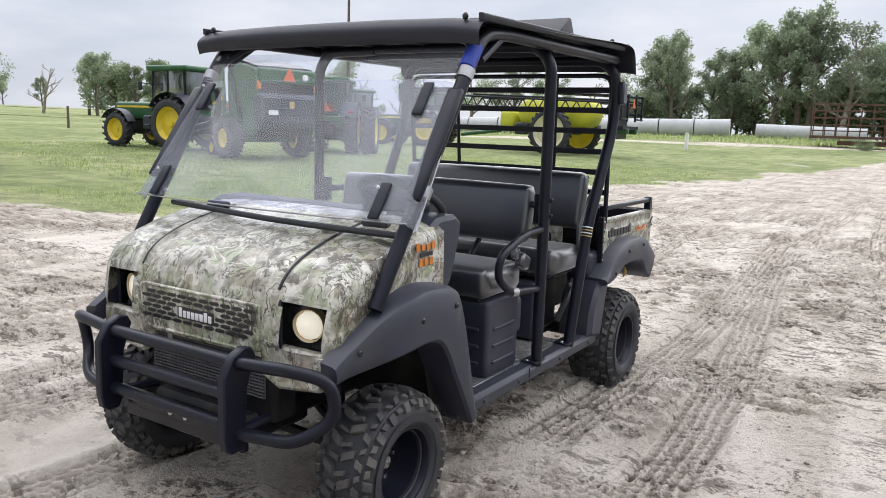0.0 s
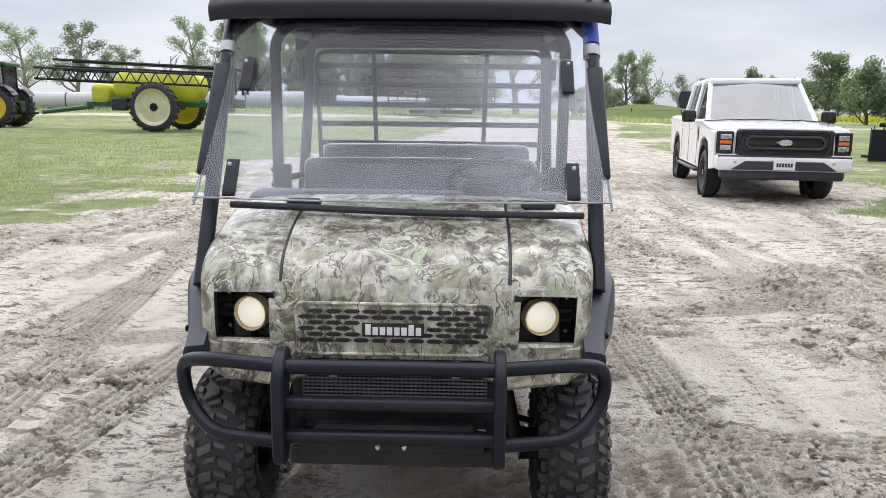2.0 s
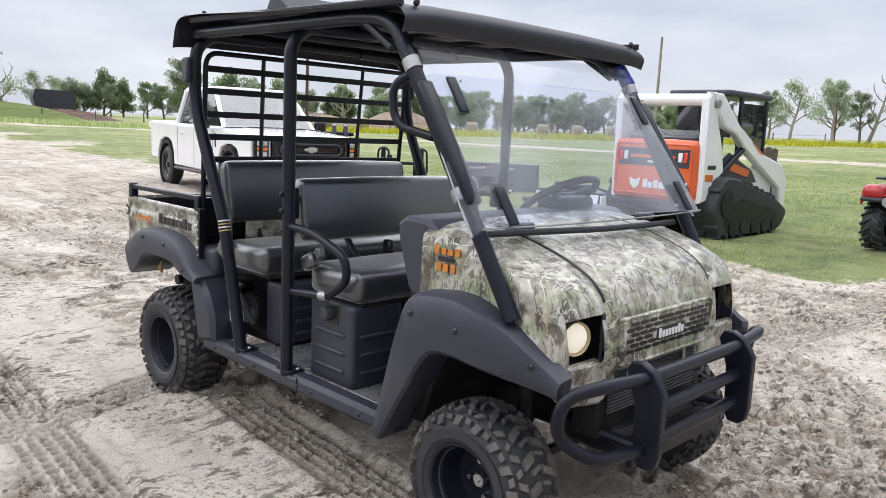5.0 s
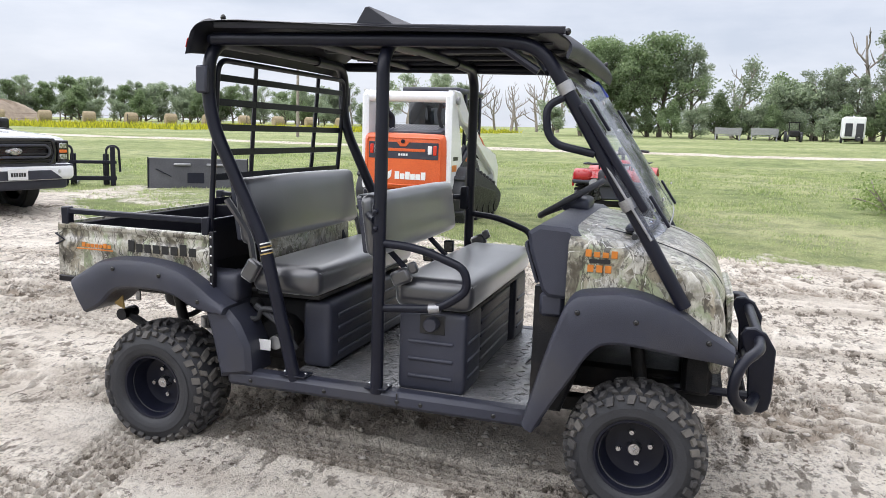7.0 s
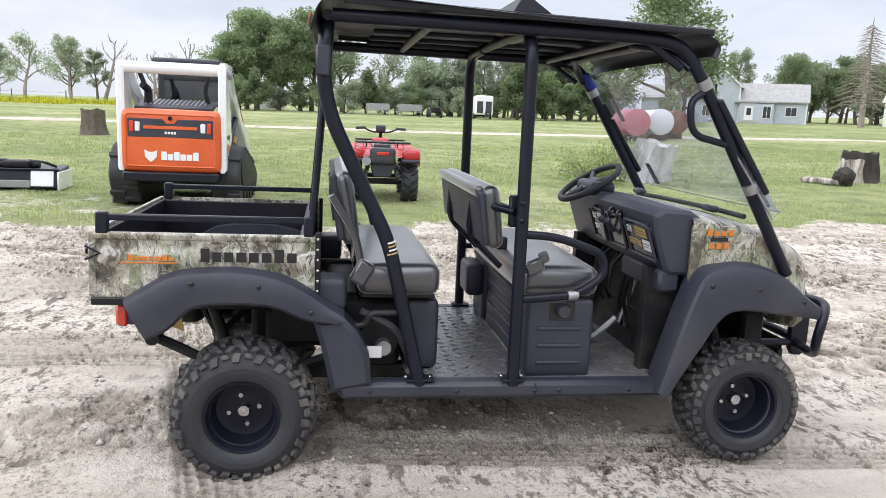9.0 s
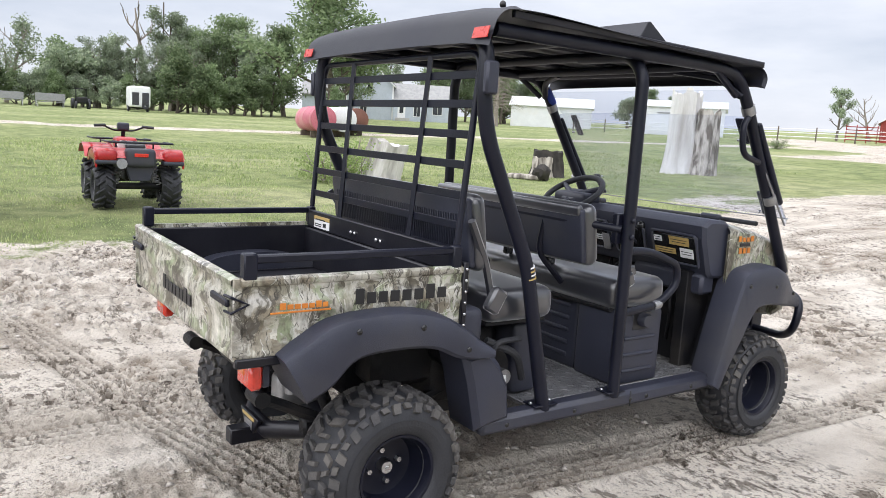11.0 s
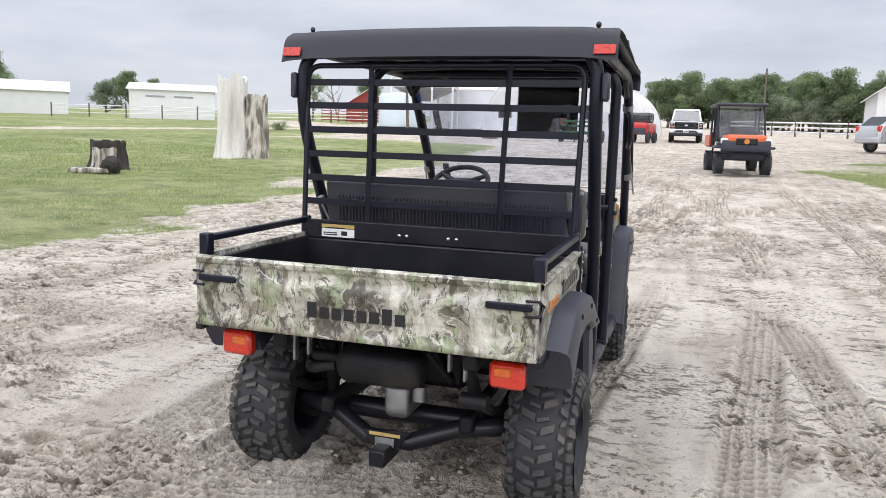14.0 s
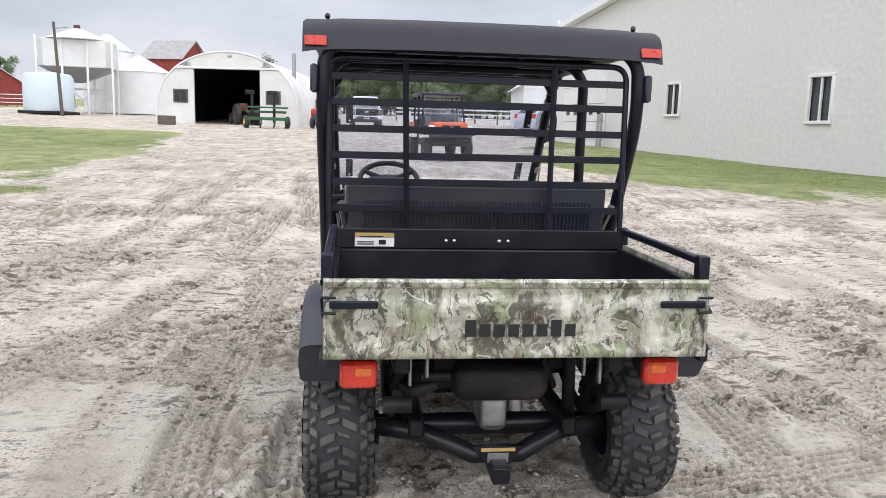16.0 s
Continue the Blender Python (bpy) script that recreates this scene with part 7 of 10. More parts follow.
    # engine door, orange
    dr = part("tail_door", Geo().soft((0, 1.38, 0.955), (1.40, 0.22, 0.88), 0.09, 4, 0.012), ORANGE_PAINT, t, "orange rear engine door")
    part("door_rim", Geo().tube(fillet([(-0.63, 1.492, 0.60), (0.63, 1.492, 0.60), (0.63, 1.492, 1.33), (-0.63, 1.492, 1.33), (-0.63, 1.492, 0.60)], 0.06), 0.014, 8), ORANGE_PAINT, dr)
    part("lamp_panel", Geo().box((0, 1.494, 1.135), (1.20, 0.02, 0.26), 0.008), BLACK_PLASTIC, dr)
    part("panel_stripe", Geo().box((0, 1.507, 1.145), (0.76, 0.008, 0.045), 0.003).prism([(-0.12, 1.28), (0.12, 1.28), (0.05, 1.20), (-0.05, 1.20)], "y", 1.496, 1.512), ORANGE_PAINT, dr)
    part("latch", Geo().cyl((0, 1.50, 1.275), (0, 1.525, 1.275), 0.032, seg=14), BLACK_PAINT, dr)
    for s in (1, -1):
        part("work_lamp", Geo().box((s * 0.46, 1.507, 1.15), (0.07, 0.02, 0.13), 0.008), WHITE_DECAL, dr)
        part("tail_lamp", Geo().box((s * 0.545, 1.507, 1.15), (0.06, 0.02, 0.15), 0.008), RED_LENS, dr)
    part("model_mark", plates(word_bars(0.085, -0.085, 1.055, 1.090, 4, range(4)), y=1.507), WHITE_DECAL, dr)
    part("lettering", plates(word_bars(0.14, -0.40, 0.69, 0.81, 6, (0, 2, 5), 0.12), y=1.504), WHITE_DECAL, dr, "plain white block lettering")
    part("emblem", Geo().prism([(0.19, 0.83), (0.25, 0.80), (0.31, 0.80), (0.37, 0.83), (0.36, 0.73), (0.31, 0.68), (0.28, 0.66), (0.25, 0.68), (0.20, 0.73)], "y", 1.498, 1.505), WHITE_DECAL, dr)
    part("rear_bumper", Geo().box((0, 1.42, 0.45), (1.36, 0.22, 0.13), 0.02), BLACK_PAINT, t)
    part("chassis", Geo().box((0, 0.1, 0.62), (1.22, 2.2, 0.62), 0.05), BLACK_PAINT, t)
    # cross tube, cab, rear screen and hood grille
    part("cross_tube", Geo().cyl((-0.70, 1.32, 1.97), (0.70, 1.32, 1.97), 0.085, seg=16), WHITE_PAINT, t)
    part("hood_screen", Geo().box((0, 1.02, 1.46), (1.12, 0.55, 0.06), 0.015, Matrix.Rotation(radians(-12), 4, "X")), BLACK_PLASTIC, t)
    g = Geo()
    for k in range(14):
        g.box((-0.42 + k * 0.065, 0.98, 1.505), (0.02, 0.40, 0.014), 0.003, Matrix.Rotation(radians(-12), 4, "X"))
    tagged(part("screen_slat", g, GREY_STEEL, t), kind="stuff")
    cab = pieces("cab_post", Geo().box((0.50, -0.12, 1.50), (0.06, 0.07, 1.20), 0.015).box((-0.50, -0.12, 1.50), (0.06, 0.07, 1.20), 0.015).box((0.50, -1.0, 1.35), (0.06, 0.07, 1.45), 0.015).box((-0.50, -1.0, 1.35), (0.06, 0.07, 1.45), 0.015), BLACK_PAINT, t, "black cab frame with side mesh")
    part("cab_roof", Geo().soft((0, -0.42, 2.13), (1.06, 1.50, 0.10), 0.04, 3), BLACK_PLASTIC, cab)
    part("rear_glass", Geo().box((0, 0.10, 1.72), (0.96, 0.01, 0.50), 0.002), AUTO_GLASS, cab)
    for s in (1, -1):
        part("side_glass", Geo().box((s * 0.505, -0.55, 1.65), (0.01, 0.86, 0.70), 0.002), AUTO_GLASS, cab)
    part("seat", Geo().soft((0, -0.1, 1.35), (0.5, 0.16, 0.6), 0.06, 3).soft((0, -0.35, 1.08), (0.5, 0.5, 0.14), 0.05, 3), VINYL, cab)
    pieces("hose", Geo().tube(fillet([(0.50, 1.15, 1.90), (0.42, 1.05, 1.65), (0.48, 0.95, 1.42)], 0.1), 0.035, 8).tube(fillet([(-0.50, 1.15, 1.90), (-0.40, 1.0, 1.70), (-0.45, 0.9, 1.45)], 0.1), 0.035, 8), RUBBER_CLEAN, t)
    part("exhaust", Geo().tube(fillet([(0.40, 1.05, 1.45), (0.40, 1.05, 1.66), (0.46, 1.16, 1.74)], 0.05), 0.055, 12), BLACK_PAINT, t)
    part("front_carrier", Geo().box((0, -1.34, 0.50), (1.30, 0.10, 0.42), 0.02), BLACK_PAINT, t)
    return t


def build_quad(m):
    t = thing("quad_bike", m, "red four-wheel quad bike with black racks on the lawn", "quad bike")
    for s in (1, -1):
        big_wheel(t, s * 0.44, 0.62, 0.31, 0.27, 0.15, GREY_STEEL, 16, 0.03)
        big_wheel(t, s * 0.43, -0.62, 0.31, 0.22, 0.15, GREY_STEEL, 16, 0.03)
        part("rear_fender", Geo().grid([[(s * x, y, z + 0.02 * math.sin(y * 9)) for y, z in ((0.18, 0.66), (0.32, 0.80), (0.55, 0.86), (0.80, 0.82), (0.95, 0.70))] for x in (0.16, 0.30, 0.42, 0.52, 0.58, 0.585)]).prism([(0.20, 0.64), (0.36, 0.78), (0.58, 0.83), (0.86, 0.78), (0.96, 0.66), (0.94, 0.58), (0.80, 0.70), (0.5, 0.74), (0.3, 0.64)], "x", s * 0.555, s * 0.585, 0.008), RED_PAINT, t, "red rear fender")
        part("front_fender", Geo().grid([[(s * x, y, z) for y, z in ((-0.95, 0.70), (-0.80, 0.82), (-0.60, 0.86), (-0.38, 0.80), (-0.25, 0.66))] for x in (0.14, 0.3, 0.44, 0.56)]), RED_PAINT, t)
        part("damper", Geo().cyl((s * 0.27, 0.55, 0.34), (s * 0.17, 0.42, 0.70), 0.035, seg=10), GREY_STEEL, t)
        part("grip", Geo().cyl((s * 0.26, -0.34, 1.13), (s * 0.42, -0.28, 1.12), 0.022, seg=8), RUBBER_CLEAN, t)
        part("foot_rest", Geo().box((s * 0.40, 0.0, 0.34), (0.26, 0.5, 0.04), 0.01), BLACK_PLASTIC, t)
    part("seat", Geo().soft((0, 0.22, 0.86), (0.28, 0.74, 0.12), 0.05, 3), VINYL, t)
    part("frame", Geo().soft((0, 0.0, 0.55), (0.30, 1.2, 0.36), 0.06, 3).cyl((-0.4, 0.62, 0.31), (0.4, 0.62, 0.31), 0.05, seg=10).cyl((-0.4, -0.62, 0.31), (0.4, -0.62, 0.31), 0.04, seg=10), DARK_MACHINE, t)
    part("tail_box", Geo().soft((0, 0.86, 0.72), (0.40, 0.24, 0.26), 0.06, 3), BLACK_PLASTIC, t)
    part("tail_skirt", Geo().prism([(-0.20, 0.62), (0.20, 0.62), (0.13, 0.40), (-0.13, 0.40)], "y", 0.80, 0.90, 0.01), BLACK_PLASTIC, t)
    for s in (1, -1):
        part("fender_side", Geo().soft((s * 0.44, 0.66, 0.745), (0.30, 0.62, 0.20), 0.09, 4), RED_PAINT, t)
        part("fender_edge", Geo().soft((s * 0.44, 0.86, 0.655), (0.29, 0.22, 0.06), 0.025, 3), BLACK_PLASTIC, t)
        coil = [(s * (0.29 - 0.10 * k / 60) + 0.035 * math.cos(k * 0.7), 0.72 - 0.16 * k / 60 + 0.035 * math.sin(k * 0.7), 0.34 + 0.32 * k / 60) for k in range(61)]
        part("coil_spring", Geo().tube(coil, 0.008, 5), GREY_STEEL, t)
    part("tail_light", Geo().box((0, 0.985, 0.76), (0.18, 0.02, 0.05), 0.006), RED_LENS, t)
    part("muffler", Geo().cyl((0.25, 0.45, 0.62), (0.25, 0.98, 0.64), 0.07, seg=14), GREY_STEEL, t)
    for y0, y1, nm in ((0.40, 1.02, "rear_rack"), (-1.0, -0.45, "front_rack")):
        g = Geo().tube(fillet([(-0.42, y0, 0.93), (-0.42, y1, 0.93), (0.42, y1, 0.93), (0.42, y0, 0.93)], 0.08), 0.014, 8)
        for k in range(5):
            g.tube([(-0.28 + k * 0.14, y0, 0.93), (-0.28 + k * 0.14, y1, 0.93)], 0.010, 6)
        g.tube([(-0.42, (y0 + y1) / 2, 0.93), (0.42, (y0 + y1) / 2, 0.93)], 0.010, 6).tube([(-0.25, y0 + 0.1, 0.93), (-0.25, y0 + 0.1, 0.80)], 0.012, 6).tube([(0.25, y0 + 0.1, 0.93), (0.25, y0 + 0.1, 0.80)], 0.012, 6)
        part(nm, g, BLACK_PAINT, t)
    part("handlebar", Geo().tube(fillet([(-0.30, -0.33, 1.13), (-0.14, -0.40, 1.06), (0.14, -0.40, 1.06), (0.30, -0.33, 1.13)], 0.05), 0.014, 8).tube([(0, -0.40, 1.05), (0, -0.55, 0.70)], 0.03, 8), BLACK_PAINT, t)
    part("display", Geo().soft((0, -0.42, 1.12), (0.17, 0.12, 0.12), 0.03, 3), BLACK_PLASTIC, t)
    part("tank_cover", Geo().soft((0, -0.28, 0.88), (0.30, 0.40, 0.18), 0.06, 3), RED_PAINT, t)
    return t


def build_tractor(m, label, duals=False, sign=False):
    t = thing("tractor", m, label, "tractor", "green tractors")
    for s in (1, -1):
        big_wheel(t, s * 0.92, 1.15, 0.93, 0.52, 0.58, YELLOW_PAINT, 20, 0.055, -0.1)
        if duals:
            big_wheel(t, s * 1.62, 1.15, 0.93, 0.52, 0.58, YELLOW_PAINT, 20, 0.055, -0.1)
        big_wheel(t, s * 0.88, -1.60, 0.66, 0.40, 0.40, YELLOW_PAINT, 18, 0.045, -0.1)
        part("rear_fender", Geo().grid([[(s * x, 1.15 + 1.06 * math.cos(a), 0.95 + 1.06 * math.sin(a)) for a in np.linspace(0.5, 2.6, 10)] for x in (0.55, 0.80, 1.12, 1.15)]), BLACK_PLASTIC, t)
        part("front_fender", Geo().grid([[(s * x, -1.60 + 0.76 * math.cos(a), 0.66 + 0.76 * math.sin(a)) for a in np.linspace(0.4, 2.6, 8)] for x in (0.70, 1.08)]), BLACK_PLASTIC, t)
        part("fuel_tank", Geo().soft((s * 0.55, -0.05, 0.95), (0.36, 1.0, 0.5), 0.08, 3), BLACK_PLASTIC, t)
        part("step", Geo().box((s * 0.98, 0.15, 0.55), (0.30, 0.42, 0.04), 0.01).box((s * 0.98, 0.15, 0.85), (0.28, 0.40, 0.04), 0.01), BLACK_PAINT, t)
        part("hood_stripe", Geo().box((s * 0.386, -1.35, 1.50), (0.012, 1.7, 0.07), 0.003), YELLOW_PAINT, t)
        part("tail_lamp", Geo().box((s * 0.95, 1.98, 1.62), (0.2, 0.04, 0.08), 0.01), RED_LENS, t)
    part("hood", Geo().soft((0, -1.30, 1.36), (0.76, 2.15, 0.62), 0.12, 4), GREEN_PAINT, t, "green engine hood")
    part("grille", Geo().box((0, -2.36, 1.30), (0.56, 0.06, 0.52), 0.02), BLACK_PLASTIC, t)
    part("chassis", Geo().box((0, -0.6, 0.78), (0.52, 3.4, 0.55), 0.05).cyl((-0.9, 1.15, 0.93), (0.9, 1.15, 0.93), 0.14, seg=14).cyl((-0.85, -1.6, 0.66), (0.85, -1.6, 0.66), 0.10, seg=12).box((0, -2.55, 0.85), (0.5, 0.4, 0.4), 0.04), DARK_MACHINE, t)
    cab = part("cab", Geo().soft((0, 0.72, 2.86), (1.62, 1.90, 0.20), 0.08, 4), GREEN_PAINT, t, "glazed cab with green roof")
    for s in (1, -1):
        part("pillar", Geo().tube([(s * 0.60, -0.10, 1.40), (s * 0.66, -0.02, 2.80)], 0.045, 8), BLACK_PAINT, cab)
        part("pillar", Geo().tube([(s * 0.70, 0.75, 1.20), (s * 0.72, 0.75, 2.80)], 0.035, 8), BLACK_PAINT, cab)
        part("pillar", Geo().tube([(s * 0.62, 1.50, 1.60), (s * 0.66, 1.48, 2.80)], 0.05, 8), BLACK_PAINT, cab)
        part("side_glass", Geo().grid([[(s * 0.64, -0.05, 1.35), (s * 0.71, 0.75, 1.25), (s * 0.64, 1.46, 1.6)], [(s * 0.66, 0.0, 2.80), (s * 0.72, 0.75, 2.80), (s * 0.66, 1.46, 2.80)]]), SCREEN_GLASS, cab)
        part("mirror", Geo().tube([(s * 0.70, -0.05, 2.30), (s * 1.15, -0.12, 2.32)], 0.018, 6).box((s * 1.15, -0.12, 2.22), (0.16, 0.04, 0.30), 0.01), BLACK_PLASTIC, cab)
    part("windscreen", Geo().box((0, -0.05, 2.10), (1.22, 0.01, 1.36), 0.002), SCREEN_GLASS, cab)
    part("rear_glass", Geo().box((0, 1.50, 2.15), (1.24, 0.01, 1.20), 0.002), SCREEN_GLASS, cab)
    part("seat", Geo().soft((0, 0.95, 1.85), (0.52, 0.18, 0.75), 0.06, 3).soft((0, 0.70, 1.50), (0.52, 0.52, 0.16), 0.06, 3), VINYL, cab)
    part("cab_base", Geo().soft((0, 0.75, 1.25), (1.20, 1.60, 0.40), 0.06, 3), GREEN_PAINT, cab)
    part("exhaust", Geo().cyl((-0.30, -0.45, 1.6), (-0.30, -0.45, 2.75), 0.06, seg=12), BLACK_PAINT, t)
    part("hitch", Geo().box((0.35, 2.05, 0.65), (0.08, 0.9, 0.10), 0.01).box((-0.35, 2.05, 0.65), (0.08, 0.9, 0.10), 0.01).box((0, 1.85, 0.95), (0.6, 0.3, 0.5), 0.05), DARK_MACHINE, t)
    if sign:
        part("slow_sign", Geo().prism([(-0.20, 1.62), (0.20, 1.62), (0, 1.97)], "y", 2.02, 2.03), ORANGE_PAINT, t)
    return t


def build_baler(m):
    t = thing("round_baler", m, "large green round hay baler with orange warning triangle", "baler")
    shield = [(-1.30, 0.85), (-1.42, 2.30), (-1.05, 2.98), (-0.62, 2.80), (-0.50, 1.30), (-0.62, 0.72), (-1.0, 0.66)]
    flank = [(-0.60, 0.80), (-0.66, 2.60), (-0.40, 2.98), (0.95, 2.72), (1.12, 2.45), (1.12, 0.95), (0.80, 0.72)]
    for s in (1, -1):
        part("side_shield", Geo().prism(shield, "x", s * 1.10, s * 1.20, 0.04), GREEN_PAINT, t, "bulging green side shield")
        part("side_stripe", Geo().prism([(-1.26, 1.62), (-0.62, 1.78), (-0.62, 1.88), (-1.26, 1.68)], "x", s * 1.20, s * 1.206), YELLOW_PAINT, t)
        part("flank", Geo().prism(flank, "x", s * 0.92, s * 1.02, 0.03), GREEN_PAINT, t, "green tailgate side")
        part("gate_ram", Geo().cyl((s * 1.06, -0.42, 2.75), (s * 1.06, 0.10, 1.55), 0.045, seg=10).cyl((s * 1.06, 0.10, 1.55), (s * 1.06, 0.22, 1.15), 0.07, seg=10), BLACK_PAINT, t)
        big_wheel(t, s * 1.22, -0.25, 0.62, 0.46, 0.30, YELLOW_PAINT, 26, 0.014)
        part("lamp", Geo().box((s * 0.97, 1.13, 2.22), (0.14, 0.05, 0.26), 0.012), ORANGE_DECAL, t)
    big_wheel(t, 0.95, -1.75, 0.28, 0.20, 0.16, YELLOW_PAINT, 18, 0.01)
    part("top_cover", Geo().prism([(-0.62, 2.86), (-0.40, 3.06), (0.98, 2.78), (1.0, 2.70), (-0.40, 2.95)], "x", -0.93, 0.93, 0.01), BLACK_PAINT, t, "black slatted top cover")
    part("gate_header", Geo().soft((0, 1.10, 2.50), (2.0, 0.20, 0.44), 0.07, 3), GREEN_PAINT, t)
    part("dark_gap", Geo().box((0, 1.04, 2.12), (1.90, 0.12, 0.34), 0.01), DARK_INSIDE, t)
    box = part("net_box", Geo().prism([(1.00, 0.98), (1.00, 1.92), (1.36, 1.98), (1.50, 1.84), (1.50, 1.14), (1.36, 0.98)], "x", -1.08, 1.08, 0.05), BLACK_PLASTIC, t, "dark grey moulded twine box")
    part("box_crease", Geo().box((0, 1.502, 1.36), (1.9, 0.012, 0.03), 0.004), BLACK_GLOSS, box)
    part("badge", Geo().box((0.10, 1.506, 1.66), (0.16, 0.01, 0.20), 0.003), YELLOW_DECAL, box)
    part("label", Geo().box((0.72, 1.506, 1.42), (0.32, 0.01, 0.14), 0.003), WHITE_DECAL, box)
    part("round_plate", Geo().cyl((-0.55, 1.20, 2.50), (-0.55, 1.215, 2.50), 0.10, seg=18), WHITE_DECAL, t)
    part("belt_roll", Geo().cyl((-0.92, 0.2, 1.65), (0.92, 0.2, 1.65), 0.85, seg=24).cyl((-1.0, -1.15, 1.0), (1.0, -1.15, 1.0), 0.25, seg=14).cyl((-1.0, 0.5, 0.78), (1.0, 0.5, 0.78), 0.10, seg=14), DARK_MACHINE, t)
    part("slow_sign", Geo().prism([(-0.22, 2.36), (0.22, 2.36), (0, 2.76)], "y", 1.205, 1.215), ORANGE_PAINT, t, "orange warning triangle")
    part("drawbar", Geo().tube([(0.5, -1.2, 0.7), (0, -2.8, 0.6)], 0.08, 8).tube([(-0.5, -1.2, 0.7), (0, -2.8, 0.6)], 0.08, 8).box((0, -0.25, 0.60), (2.2, 0.2, 0.2), 0.03), GREEN_PAINT, t)
    return t


def build_sprayer(m):
    t = thing("field_sprayer", m, "yellow towed crop sprayer with folded black booms", "sprayer")
    for s in (1, -1):
        big_wheel(t, s * 1.65, 0.3, 0.95, 0.36, 0.70, CREAM_RIM if s > 0 else YELLOW_PAINT, 22, 0.04, -0.1)
        bm_ = Geo()
        for dz, dy in ((0.0, 0.0), (0.42, 0.05)):
            bm_.tube([(s * 1.25, 3.2, 1.75 + dz), (s * 1.15, -4.6, 2.0 + dz)], 0.05, 6)
        for k in range(15):
            y = 3.0 - k * 0.5
            bm_.tube([(s * 1.24, y, 1.76 + 0.03 * k * 0.55), (s * 1.22, y - 0.25, 2.18 + 0.03 * k * 0.5)], 0.025, 5).tube([(s * 1.22, y - 0.25, 2.18 + 0.03 * k * 0.5), (s * 1.22, y - 0.5, 1.78 + 0.03 * k * 0.5)], 0.025, 5)
        part("folded_boom", bm_, BLACK_PAINT, t, "folded black lattice boom")
        b2 = Geo().tube([(s * 0.85, 3.4, 2.45), (s * 0.75, -4.0, 2.75)], 0.05, 6).tube([(s * 0.85, 3.4, 2.25), (s * 0.75, -4.0, 2.50)], 0.04, 6)
        part("outer_boom", b2, BLACK_PAINT, t)
        part("nozzle_rack", Geo().box((s * 0.9, 3.2, 1.55), (0.9, 0.08, 0.06), 0.01).box((s * 0.5, 3.2, 2.0), (0.08, 0.08, 1.1), 0.01).box((s * 1.25, 3.2, 2.0), (0.08, 0.08, 1.0), 0.01), BLACK_PAINT, t)
    part("tank", Geo().soft((0, 0.0, 1.75), (1.7, 3.6, 1.25), 0.55, 5), TANK_YELLOW, t, "yellow poly tank")
    part("rinse_tank", Geo().soft((0, -2.3, 1.45), (1.3, 0.8, 0.8), 0.25, 4), TANK_YELLOW, t)
    part("frame", Geo().box((0.5, 0.2, 1.05), (0.14, 6.2, 0.20), 0.02).box((-0.5, 0.2, 1.05), (0.14, 6.2, 0.20), 0.02).cyl((-1.6, 0.3, 0.95), (1.6, 0.3, 0.95), 0.10, seg=12).tube([(0, -2.9, 0.95), (0, -5.0, 0.7)], 0.09, 8), GREEN_PAINT, t)
    part("boom_tower", Geo().box((0, 2.75, 1.5), (1.3, 0.12, 1.5), 0.02).box((0, 3.05, 1.2), (1.9, 0.3, 0.18), 0.03), BLACK_PAINT, t)
    part("slow_sign", Geo().prism([(-0.20, 2.0), (0.20, 2.0), (0, 2.35)], "y", 3.28, 3.29), ORANGE_PAINT, t)
    part("plumbing", Geo().tube(fillet([(0.9, -1.2, 1.0), (0.95, -0.6, 1.25), (0.9, 0.2, 1.0), (0.9, 1.0, 1.1)], 0.2), 0.06, 8).box((0.8, -1.4, 1.05), (0.4, 0.6, 0.5), 0.05), BLACK_PLASTIC, t)
    return t


def build_loader_bucket(m):
    t = thing("loader_bucket", m, "dark grey steel loader bucket lying face down on the grass", "bucket")
    sec = [(0.0, 0.0), (0.10, 0.62), (0.20, 0.63), (0.86, 0.04), (0.80, 0.0)]
    part("shell", Geo().prism(sec, "x", -1.0, 1.0, 0.012), surf("bucket_grey", (0.085, 0.085, 0.095), (0.06, 0.06, 0.068), 3, 0.5, bump=0.15), t)
    for s in (1, -1):
        part("end_plate", Geo().prism([(-0.01, 0.0), (0.09, 0.645), (0.21, 0.645), (0.90, 0.04), (0.86, 0.0)], "x", s * 1.0, s * 1.022, 0.004), BLACK_PAINT, t)
        part("hook_plate", Geo().box((s * 0.33, 0.055, 0.50), (0.34, 0.05, 0.05), 0.01, Matrix.Rotation(radians(-9), 4, "X")), GREY_STEEL, t)
        part("rib", Geo().tube([(s * 0.55, 0.03, 0.25), (s * 0.85, 0.05, 0.40)], 0.012, 6), BLACK_PAINT, t)
    part("label", Geo().box((0.0, 0.045, 0.20), (0.10, 0.006, 0.16), 0.001, Matrix.Rotation(radians(-9), 4, "X")), WHITE_DECAL, t)
    part("mount", Geo().box((-0.06, 0.04, 0.22), (0.34, 0.03, 0.22), 0.004, Matrix.Rotation(radians(-9), 4, "X")), BLACK_PAINT, t)
    return t


